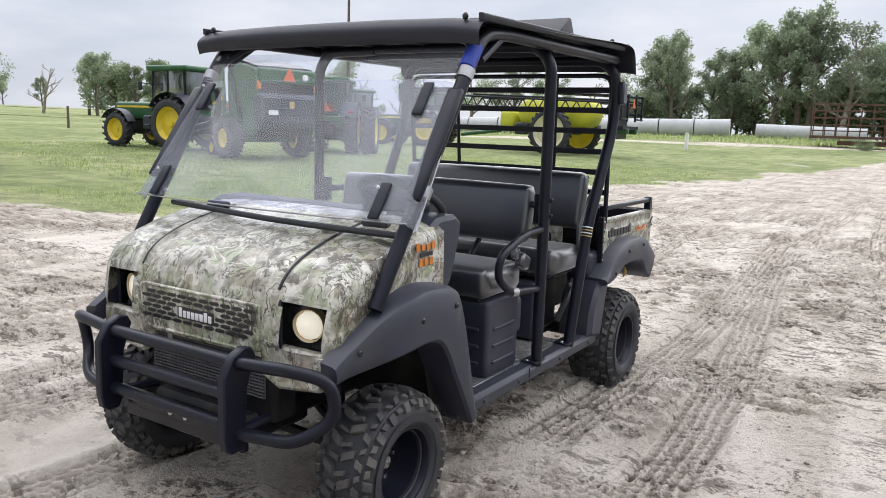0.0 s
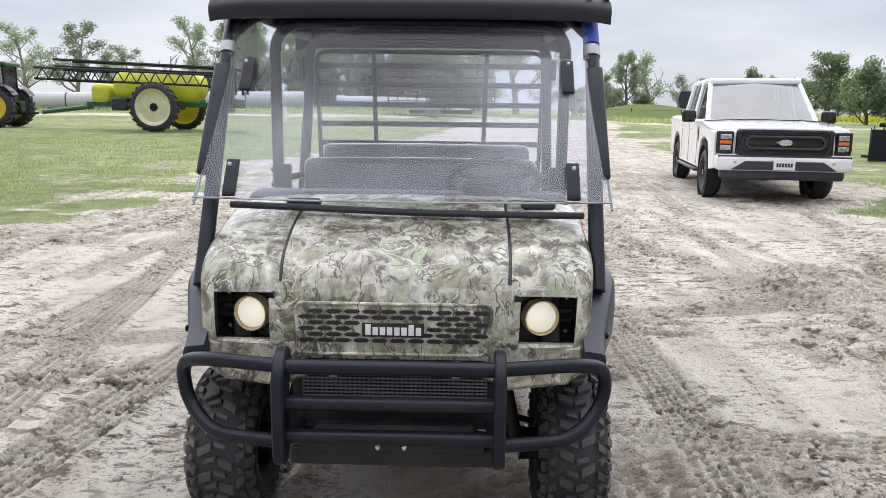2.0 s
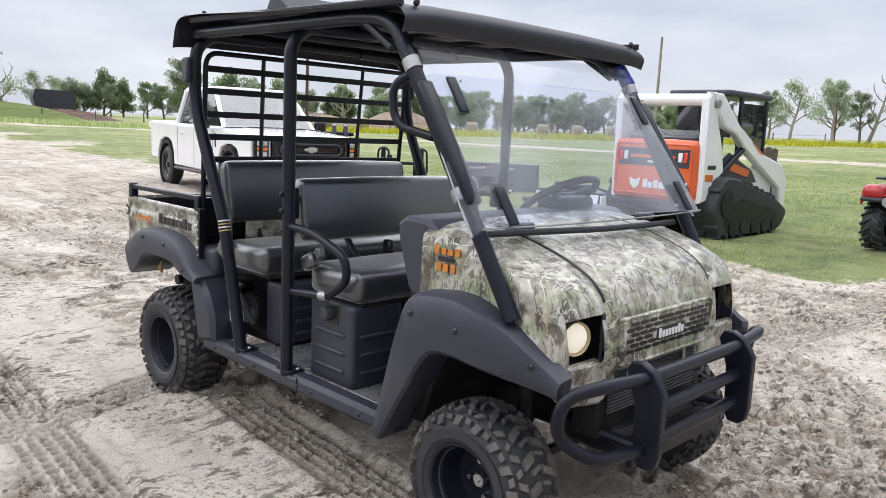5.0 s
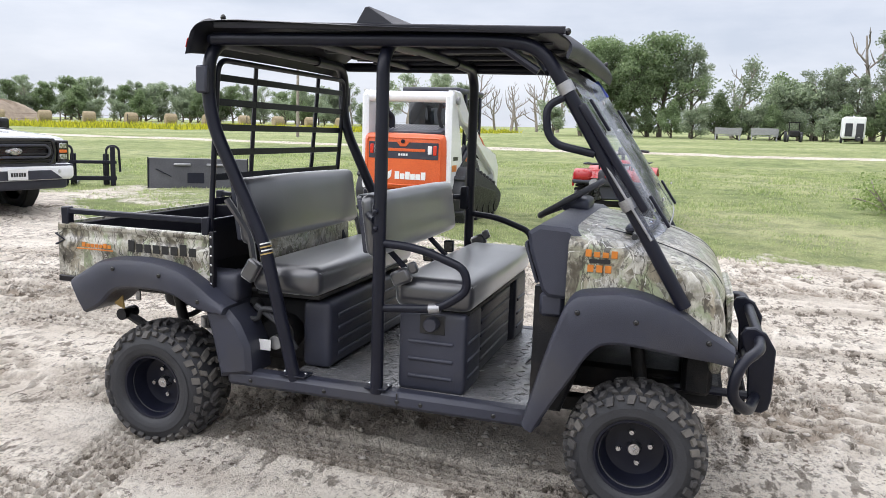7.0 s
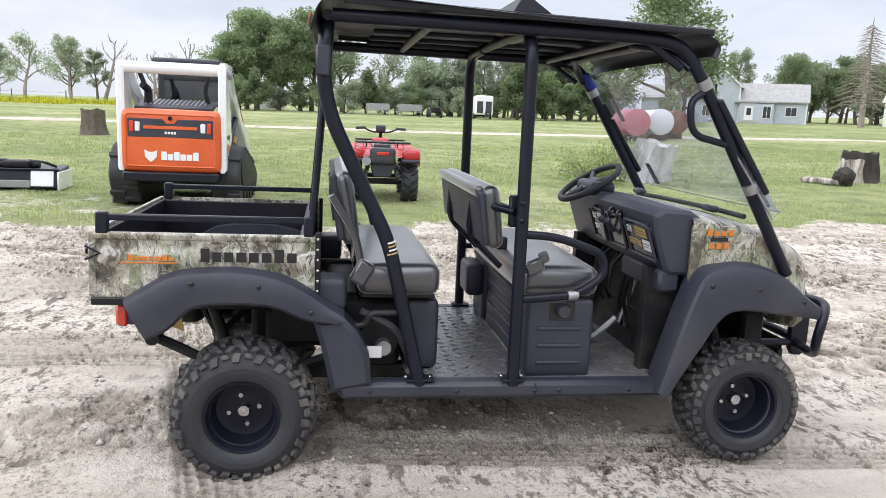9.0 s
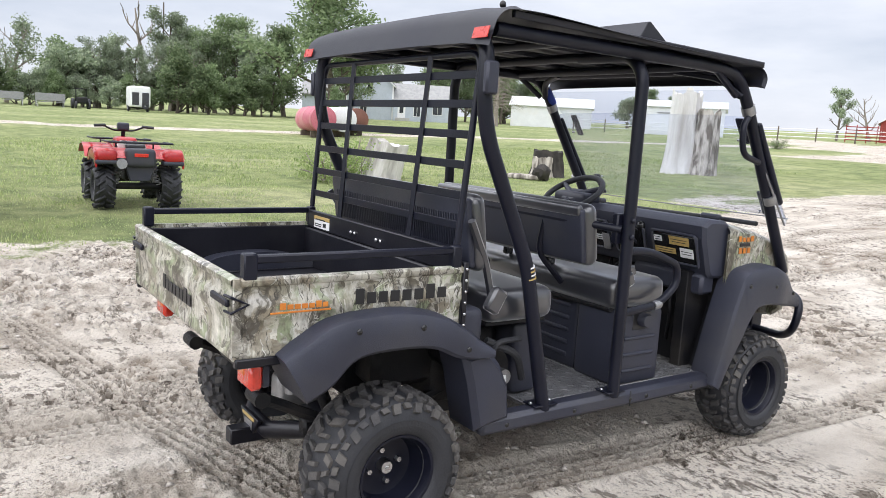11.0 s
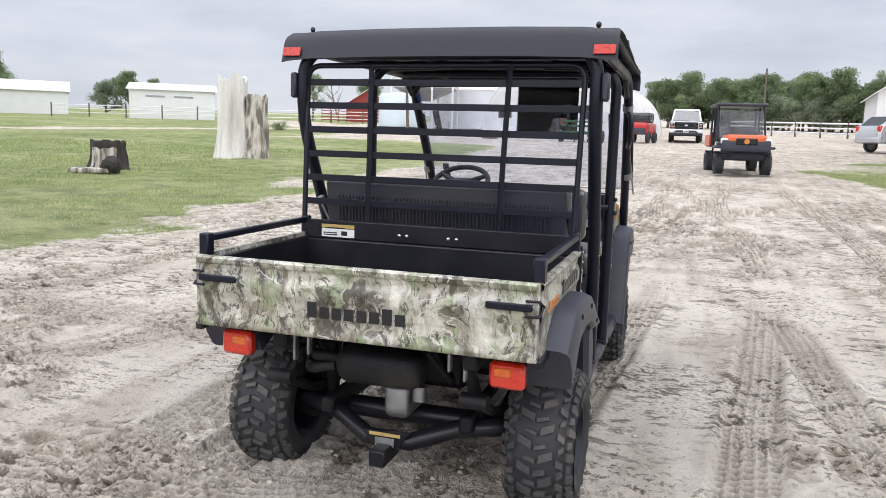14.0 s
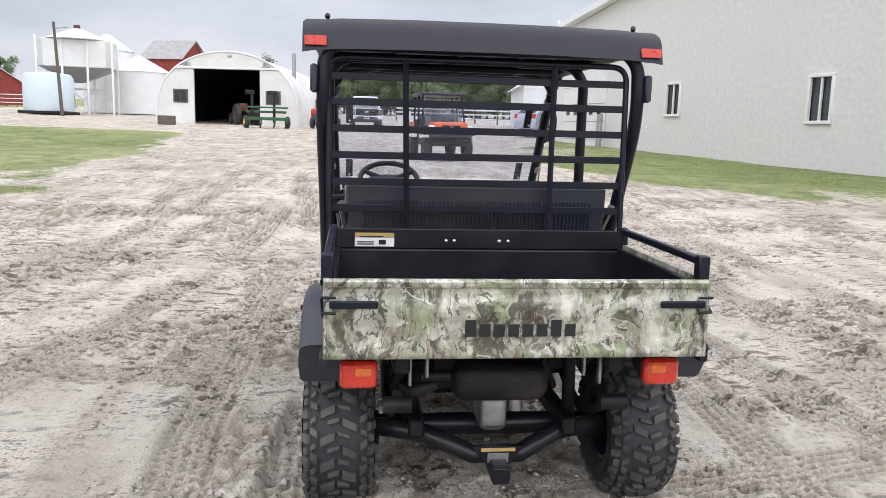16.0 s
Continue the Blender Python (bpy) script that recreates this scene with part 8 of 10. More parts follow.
def build_fork_frame(m):
    t = thing("pallet_fork_frame", m, "black steel pallet fork frame standing on grass", "attachment")
    for x in (-0.45, 0.45):
        part("upright", Geo().box((x, 0, 0.42), (0.10, 0.10, 0.84), 0.01).tube(fillet([(x - 0.14, 0, 0.30), (x - 0.12, 0, 0.80), (x, 0, 0.86), (x + 0.12, 0, 0.80), (x + 0.14, 0, 0.30)], 0.08), 0.025, 8), BLACK_PAINT, t)
        part("fork", Geo().box((x * 0.7, 0.65, 0.04), (0.12, 1.2, 0.05), 0.01).box((x * 0.7, 0.06, 0.35), (0.12, 0.05, 0.65), 0.01), BLACK_PAINT, t)
    part("cross_bar", Geo().box((0, 0, 0.50), (1.05, 0.06, 0.07), 0.01), BLACK_PAINT, t)
    part("cross_bar", Geo().box((0, 0, 0.16), (1.05, 0.06, 0.09), 0.01), BLACK_PAINT, t)
    return t


def build_grapple(m):
    t = thing("grapple_bucket", m, "black root grapple bucket with curved tines on grass", "attachment")
    part("back", Geo().box((0, 0.0, 0.45), (1.95, 0.08, 0.85), 0.02), BLACK_PAINT, t)
    for k in range(9):
        x = -0.92 + k * 0.23
        part("tine", Geo().prism([(0.0, 0.05), (0.0, 0.95), (0.10, 1.0), (0.18, 0.55), (0.45, 0.20), (1.0, 0.06), (1.0, 0.0)], "x", x - 0.012, x + 0.012), BLACK_PAINT, t)
    for x in (-0.55, -0.18, 0.18, 0.55):
        part("claw", Geo().prism([(-0.1, 0.95), (0.15, 1.25), (0.6, 1.30), (1.05, 1.05), (1.12, 0.95), (0.95, 1.02), (0.55, 1.16), (0.2, 1.10), (0.02, 0.9)], "x", x - 0.06, x + 0.06, 0.01), BLACK_PAINT, t)
    for s in (1, -1):
        part("end_plate", Geo().prism([(0, 0), (0, 0.9), (0.3, 0.8), (0.9, 0.1), (0.9, 0)], "x", s * 0.97, s * 1.0, 0.005), BLACK_PAINT, t)
    part("claw_shaft", Geo().cyl((-0.8, 0.05, 1.0), (0.8, 0.05, 1.0), 0.06, seg=12), BLACK_PAINT, t)
    return t


def build_mulcher(m):
    t = thing("skid_attachment", m, "white and black loader attachment lying on the lawn", "attachment")
    part("deck", Geo().prism([(0.0, 0.06), (0.08, 0.42), (0.95, 0.48), (1.05, 0.10)], "x", -0.85, 0.85, 0.02), BLACK_PAINT, t)
    for s in (1, -1):
        part("side_panel", Geo().box((s * 0.55, 0.02, 0.25), (0.42, 0.03, 0.34), 0.01, Matrix.Rotation(radians(-12), 4, "X")), WHITE_PAINT, t)
        part("skid", Geo().box((s * 0.86, 0.5, 0.20), (0.04, 1.1, 0.40), 0.01), WHITE_PAINT, t)
    part("lower_panel", Geo().box((0, 0.0, 0.13), (0.66, 0.03, 0.16), 0.01), GREY_STEEL, t)
    part("top_edge", Geo().box((0, 0.05, 0.44), (1.74, 0.05, 0.04), 0.01), BLACK_PAINT, t)
    part("motor", Geo().soft((0, 0.5, 0.52), (0.5, 0.4, 0.18), 0.06, 3).cyl((-0.4, 0.5, 0.5), (0.4, 0.5, 0.5), 0.07, seg=12), DARK_MACHINE, t)
    pieces("hose", Geo().tube(fillet([(-0.2, 0.5, 0.6), (-0.6, 0.3, 0.62), (-0.7, 0.6, 0.48)], 0.15), 0.03, 8).tube(fillet([(0.2, 0.5, 0.6), (0.55, 0.2, 0.60), (0.7, 0.5, 0.48)], 0.15), 0.03, 8), RUBBER_CLEAN, t)
    part("auger", Geo().tube([(-0.9, 0.3, 0.12), (-1.5, 0.35, 0.10)], 0.06, 8), RUST, t)
    return t


def build_sickle(m):
    t = thing("sickle_mower", m, "raised sickle mower bar standing upright with teeth", "mower")
    part("bar", Geo().box((0, 0, 2.1), (0.12, 0.06, 4.0), 0.01), RUST, t)
    for k in range(38):
        part("tooth", Geo().prism([(0.05, 0.30 + k * 0.10), (0.20, 0.33 + k * 0.10), (0.05, 0.36 + k * 0.10)], "y", -0.015, 0.015), RUST, t)
    part("base", Geo().box((0, 0.1, 0.30), (0.7, 0.6, 0.5), 0.04).box((0, 0.1, 0.04), (1.2, 0.8, 0.08), 0.01), DARK_MACHINE, t)
    return t


def build_small_utv(m):
    t = thing("orange_utility_vehicle", m, "orange and black utility vehicle with a dark roof on the lane", "utility vehicle")
    for s in (1, -1):
        for y in (-1.05, 1.15):
            big_wheel(t, s * 0.63, y, 0.32, 0.26, 0.16, BLACK_GLOSS, 18, 0.025)
        part("headlight", Geo().soft((s * 0.52, -1.50, 0.93), (0.30, 0.16, 0.16), 0.05, 3), WHITE_DECAL, t)
        part("front_post", Geo().tube([(s * 0.66, -0.62, 0.95), (s * 0.62, -0.25, 1.92)], 0.03, 8), BLACK_PAINT, t)
        part("middle_post", Geo().tube([(s * 0.64, 0.35, 0.55), (s * 0.62, 0.35, 1.92)], 0.03, 8), BLACK_PAINT, t)
        part("rear_post", Geo().tube([(s * 0.64, 1.0, 0.8), (s * 0.62, 1.0, 1.92)], 0.03, 8), BLACK_PAINT, t)
        part("fender", Geo().box((s * 0.66, -1.05, 0.76), (0.26, 0.85, 0.08), 0.03), BLACK_PLASTIC, t)
        part("bed_side", Geo().box((s * 0.68, 1.35, 0.95), (0.05, 1.1, 0.34), 0.01), ORANGE_PAINT, t)
    part("hood", Geo().soft((0, -1.12, 0.98), (1.06, 0.95, 0.26), 0.09, 4), ORANGE_PAINT, t, "orange hood")
    part("front_panel", Geo().soft((0, -1.48, 0.78), (1.30, 0.24, 0.38), 0.06, 3), BLACK_PLASTIC, t)
    part("grille", Geo().box((0, -1.60, 0.92), (0.56, 0.06, 0.18), 0.02), BLACK_GLOSS, t)
    part("emblem", Geo().lathe([(0.0005, -1.645), (0.07, -1.645), (0.07, -1.63), (0.0005, -1.63)], (0, 0, 0.92), "y", 16), ORANGE_DECAL, t)
    part("bumper", Geo().tube(fillet([(-0.62, -1.55, 0.66), (-0.5, -1.72, 0.66), (0.5, -1.72, 0.66), (0.62, -1.55, 0.66)], 0.1), 0.035, 8).box((0, -1.66, 0.50), (0.9, 0.05, 0.16), 0.02), BLACK_PAINT, t)
    part("roof", Geo().soft((0, 0.35, 1.98), (1.42, 1.60, 0.09), 0.04, 3), BLACK_PLASTIC, t)
    part("seat", Geo().soft((0, 0.15, 0.85), (1.2, 0.45, 0.14), 0.05, 3).soft((0, 0.42, 1.15), (1.2, 0.12, 0.45), 0.05, 3), VINYL, t)
    part("windscreen", Geo().box((0, -0.45, 1.42), (1.2, 0.01, 0.85), 0.002, Matrix.Rotation(radians(-20), 4, "X")), clear_sheet("utv_screen", 0.12, (0.6, 0.62, 0.64), 0.05), t)
    part("chassis", Geo().box((0, 0.1, 0.50), (1.1, 2.9, 0.22), 0.04).box((0, 1.35, 0.78), (1.3, 1.1, 0.06), 0.01).box((0, 0.82, 1.0), (1.3, 0.05, 0.4), 0.01), BLACK_PLASTIC, t)
    return t


def build_van(m, paint):
    t = thing("parked_suv", m, "silver sport utility car parked beside the white house", "car")
    prof = [(-2.35, 0.45), (-2.38, 0.85), (-2.2, 1.0), (-1.35, 1.10), (-0.55, 1.66), (0.2, 1.76), (1.6, 1.74), (2.25, 1.25), (2.36, 0.95), (2.34, 0.45), (1.95, 0.42), (1.86, 0.66), (1.62, 0.78), (1.38, 0.78), (1.14, 0.66), (1.05, 0.42), (-1.05, 0.42), (-1.14, 0.66), (-1.38, 0.78), (-1.62, 0.78), (-1.86, 0.66), (-1.95, 0.42)]
    part("body", Geo().prism(prof, "x", -0.92, 0.92, 0.09), paint, t)
    for s in (1, -1):
        part("side_window", Geo().prism([(-0.95, 1.12), (-0.42, 1.58), (0.2, 1.66), (1.5, 1.62), (1.85, 1.20)], "x", s * 0.915, s * 0.926, 0.003), WINDOW_DARK, t)
        part("tail_lamp", Geo().box((s * 0.78, 2.24, 1.10), (0.22, 0.20, 0.30), 0.03), RED_LENS, t)
        part("head_lamp", Geo().box((s * 0.70, -2.26, 0.85), (0.36, 0.22, 0.16), 0.03), WHITE_DECAL, t)
        part("mirror", Geo().soft((s * 1.0, -0.75, 1.18), (0.20, 0.10, 0.14), 0.04, 3), BLACK_PLASTIC, t)
        for y in (-1.5, 1.5):
            big_wheel(t, s * 0.82, y, 0.35, 0.22, 0.23, GREY_STEEL, 0, 0.0, 0.3)
    part("rear_window", Geo().prism([(1.66, 1.68), (2.20, 1.26), (2.23, 1.27), (1.70, 1.71)], "x", -0.70, 0.70), WINDOW_DARK, t)
    part("windscreen", Geo().prism([(-1.30, 1.13), (-0.60, 1.63), (-0.63, 1.66), (-1.33, 1.15)], "x", -0.72, 0.72), WINDOW_DARK, t)
    part("bumper", Geo().box((0, 2.33, 0.58), (1.7, 0.12, 0.24), 0.04), paint, t)
    return t


TRUCK = build_pickup("pickup_truck", on_ground(5.44, 11.90, -8.5) @ Matrix.Diagonal((0.985, 0.955, 0.955, 1)), WHITE_PAINT, "white crew-cab pickup truck parked at the lane's edge")
build_skid_steer(on_ground(8.55, 3.90, 89) @ Matrix.Diagonal((0.92, 0.95, 0.95, 1)))
build_quad(on_ground(9.20, 0.96, 88))
build_tractor(on_ground(-21.8, 16.5, -84), "green tractor with yellow rims on the grass")
build_baler(on_ground(-16.4, 16.2, -104) @ Matrix.Diagonal((1.06, 1.06, 1.04, 1)))
build_tractor(on_ground(-19.0, 22.6, -150), "green tractor with dual rear wheels behind the baler", True, True)
build_tractor(on_ground(-22.2, 33.0, -84), "green tractor beside the yellow sprayer")
build_tractor(on_ground(-27.5, 33.5, -100), "green tractor standing behind another tractor")
build_sprayer(on_ground(-13.6, 33.0, -90) @ Matrix.Diagonal((1.12, 1.12, 1.14, 1)))
build_loader_bucket(on_ground(10.35, 9.75, -55.5))
build_fork_frame(on_ground(9.6, 11.9, -50))
build_grapple(on_ground(12.3, 18.5, -35))
build_sickle(on_ground(12.9, 20.6, 30))
build_mulcher(on_ground(9.0, 6.65, -85) @ Matrix.Diagonal((0.78, 0.8, 0.72, 1)))
build_small_utv(on_ground(-2.2, -19.3, 186))
build_van(on_ground(-10.9, -37.6, -65), SILVER_PAINT)


# ---- farm buildings ----
def window_unit(parent, x, z, w, h, y, bars=True, mat_frame=None):
    """A sash window on a wall whose outside faces -y at that y."""
    f = part("window", Geo().box((x, y - 0.03, z + h / 2 + 0.03), (w + 0.16, 0.06, 0.08), 0.01).box((x, y - 0.03, z - h / 2 - 0.03), (w + 0.16, 0.08, 0.08), 0.01).box((x - w / 2 - 0.04, y - 0.03, z), (0.08, 0.06, h), 0.01).box((x + w / 2 + 0.04, y - 0.03, z), (0.08, 0.06, h), 0.01).box((x, y - 0.025, z), (0.05, 0.05, h), 0.005), mat_frame or WHITE_DECAL, parent, "white framed window")
    for s in (1, -1):
        part("pane", Geo().box((x + s * w / 4, y - 0.008, z), (w / 2 - 0.02, 0.012, h), 0.002), WINDOW_DARK, f)
    return f


def gable_building(name, m, W, D, eave, ridge, wall, roof, label, category="building", gable_front=True, over=0.3, kind=""):
    """Walls, two roof slopes. Front wall faces local -y. gable_front: the ridge runs along y."""
    t = thing(name, m, label, category, kind=kind)
    th = 0.15
    w2, d2 = W / 2, D / 2
    if gable_front:
        for y0, y1 in ((-d2, -d2 + th), (d2 - th, d2)):
            part("wall", Geo().prism([(-w2, -0.5), (w2, -0.5), (w2, eave), (0, ridge), (-w2, eave)], "y", y0, y1), wall, t)
        for s in (1, -1):
            part("wall", Geo().box((s * (w2 - th / 2), 0, eave / 2 - 0.25), (th, D - 2 * th - 0.01, eave + 0.5), 0.01), wall, t)
            k = (ridge - eave) / w2
            x1 = w2 + over
            part("roof", Geo().prism([(0, ridge + 0.10), (s * x1, eave - k * over + 0.10), (s * x1, eave - k * over + 0.02), (0, ridge + 0.02)], "y", -d2 - over, d2 + over), roof, t)
    else:
        for x0, x1 in ((-w2, -w2 + th), (w2 - th, w2)):
            part("wall", Geo().prism([(-d2, -0.5), (d2, -0.5), (d2, eave), (0, ridge), (-d2, eave)], "x", x0, x1), wall, t)
        for s in (1, -1):
            part("wall", Geo().box((0, s * (d2 - th / 2), eave / 2 - 0.25), (W - 2 * th - 0.01, th, eave + 0.5), 0.01), wall, t)
            k = (ridge - eave) / d2
            y1 = d2 + over
            part("roof", Geo().prism([(0, ridge + 0.10), (s * y1, eave - k * over + 0.10), (s * y1, eave - k * over + 0.02), (0, ridge + 0.02)], "x", -w2 - over, w2 + over), roof, t)
    return t


def build_farmhouse():
    m = on_ground(89.9, -46.9, 239) @ Matrix.Diagonal((0.87, 0.87, 0.86, 1))
    t = thing("farmhouse", m @ pose(0, 0, 0), "pale blue two-storey farmhouse with white trim and grey roof", "house")
    part("main_wall", Geo().prism([(-3.6, -0.5), (3.6, -0.5), (3.6, 5.6), (0, 8.9), (-3.6, 5.6)], "y", -0.2, 8.0), BLUE_SIDING, t)
    for s in (1, -1):
        part("main_roof", Geo().prism([(0, 9.1), (s * 4.0, 5.35), (s * 4.0, 5.2), (0, 8.92)], "y", -0.6, 8.4), ROOF_GREY, t)
        part("trim", Geo().prism([(0, 8.95), (s * 4.0, 5.22), (s * 4.0, 5.0), (0, 8.70)], "y", -0.66, -0.62), WHITE_DECAL, t)
        part("corner_board", Geo().box((s * 3.58, -0.23, 2.6), (0.22, 0.05, 6.0), 0.01), WHITE_DECAL, t)
    part("wing_wall", Geo().box((8.1, 3.2, 1.5), (9.0, 6.2, 4.0), 0.02), BLUE_SIDING, t)
    part("wing_roof", Geo().prism([(-0.3, 3.3), (3.1, 6.0), (6.6, 3.3), (6.6, 3.15), (3.1, 5.8), (-0.3, 3.15)], "x", 3.5, 12.9), ROOF_GREY, t)
    part("wing_corner", Geo().box((12.58, 0.06, 1.6), (0.2, 0.06, 3.6), 0.01), WHITE_DECAL, t)
    part("porch_roof", Geo().prism([(3.0, 3.15), (8.6, 3.15), (8.6, 3.0), (3.0, 3.0)], "y", -1.1, 0.1, 0.02), ROOF_GREY, t)
    part("porch", Geo().box((6.0, -0.5, 1.4), (4.6, 1.0, 3.1), 0.03), BLUE_SIDING, t)
    part("steps", Geo().box((5.2, -1.5, 0.25), (2.2, 0.8, 0.5), 0.02), CONCRETE, t)
    part("left_wing", Geo().box((-7.0, 4.2, 1.4), (7.0, 6.0, 4.4), 0.02), BLUE_SIDING, t)
    part("left_roof", Geo().prism([(0.8, 3.5), (4.2, 5.6), (7.6, 3.5), (7.6, 3.3), (0.8, 3.3)], "x", -10.8, -3.4), ROOF_GREY, t)
    window_unit(t, 0.0, 4.9, 0.8, 1.5, -0.2)
    window_unit(t, -0.9, 1.7, 1.0, 1.5, -0.2)
    window_unit(t, 7.4, 1.7, 1.0, 1.7, -1.0)
    window_unit(t, 10.6, 1.9, 1.4, 1.2, 0.10)
    window_unit(t, -7.2, 1.8, 1.5, 1.6, 1.2)
    dr = part("door", Geo().box((5.0, -1.03, 1.35), (1.2, 0.06, 2.3), 0.01), WHITE_DECAL, t, "white front door")
    part("pane", Geo().box((5.0, -1.065, 1.75), (0.6, 0.02, 1.0), 0.01), WINDOW_DARK, dr)
    return t


def build_quonset():
    m = on_ground(8.45, -45.6, 0) @ pose(0, 0, 0, 0, 0, 172)
    t = thing("quonset_shed", m, "white round-roofed metal shed with a wide open doorway", "shed")
    R, D = 4.5, 16.0
    arc = [(R * math.cos(a) * 1.0, 4.5 * math.sin(a) ** 0.72 if a > 0 else 0) for a in np.linspace(0, math.pi / 2, 12)]
    arc = [(x, z) for x, z in arc] + [(-x, z) for x, z in arc[::-1][1:]]
    rows = [[(x, y, z - (0.3 if i in (0, len(arc) - 1) else 0)) for i, (x, z) in enumerate(arc)] for y in np.linspace(0, D, 9)]
    inner = [[(x * 0.975, y, z * 0.975 - (0.3 if i in (0, len(arc) - 1) else 0)) for i, (x, z) in enumerate(arc)] for y in np.linspace(0, D, 9)]
    part("shell", Geo().grid(rows), WHITE_WEATHERED, t, "", 30)
    # near-black sheet under the shell: the shed's inner shade put into colour
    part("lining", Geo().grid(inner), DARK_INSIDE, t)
    for k in range(1, 9):
        y = k * D / 9
        part("rib", Geo().tube([(x * 1.004, y, z * 1.004) for x, z in arc], 0.03, 5), WHITE_WEATHERED, t)
    right = [(2.05, -0.3)] + [p for p in arc if p[0] > 2.05 and p[1] < 3.5][:1]
    wl = [(2.1, -0.3), (R, -0.3)] + [p for p in arc if p[0] > 2.1 and p[1] > 0] + [(2.1, 3.45)]
    part("front_wall", Geo().prism(wl, "y", -0.05, 0.10), WHITE_WEATHERED, t)
    part("front_wall", Geo().prism([(-x, z) for x, z in wl], "y", -0.05, 0.10), WHITE_WEATHERED, t)
    head = [p for p in arc if p[1] > 3.45]
    part("front_wall", Geo().prism(head + [(-2.1, 3.45), (2.1, 3.45)], "y", -0.05, 0.10), WHITE_WEATHERED, t)
    # back wall in the same near-black, painting the unlit depth
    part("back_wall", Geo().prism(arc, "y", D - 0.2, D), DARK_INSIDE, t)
    part("front_trim", Geo().tube([(x * 1.01, -0.06, z * 1.01) for x, z in arc], 0.06, 6), WHITE_SIDING, t)
    part("door_track", Geo().box((0, -0.12, 3.52), (6.6, 0.10, 0.12), 0.02), WHITE_SIDING, t)
    part("floor", Geo().box((0, D / 2, -0.05), (7.8, D - 0.3, 0.08), 0.01), DIRT, t)
    for x in (2.95, -2.95):
        f = part("window", Geo().box((x, -0.07, 1.75), (0.95, 0.05, 0.85), 0.01), WOOD_POST, t)
        part("pane", Geo().box((x - 0.2, -0.10, 1.75), (0.36, 0.02, 0.70), 0.003), WINDOW_DARK, f)
        part("pane", Geo().box((x + 0.2, -0.10, 1.75), (0.36, 0.02, 0.70), 0.003), WINDOW_DARK, f)
    part("chimney", Geo().cyl((3.4, 4.0, 2.6), (3.4, 4.0, 4.9), 0.14, seg=10), GREY_STEEL, t)
    part("vent", Geo().box((0.2, -0.07, 4.25), (0.3, 0.04, 0.12), 0.01), GREY_STEEL, t)
    return t


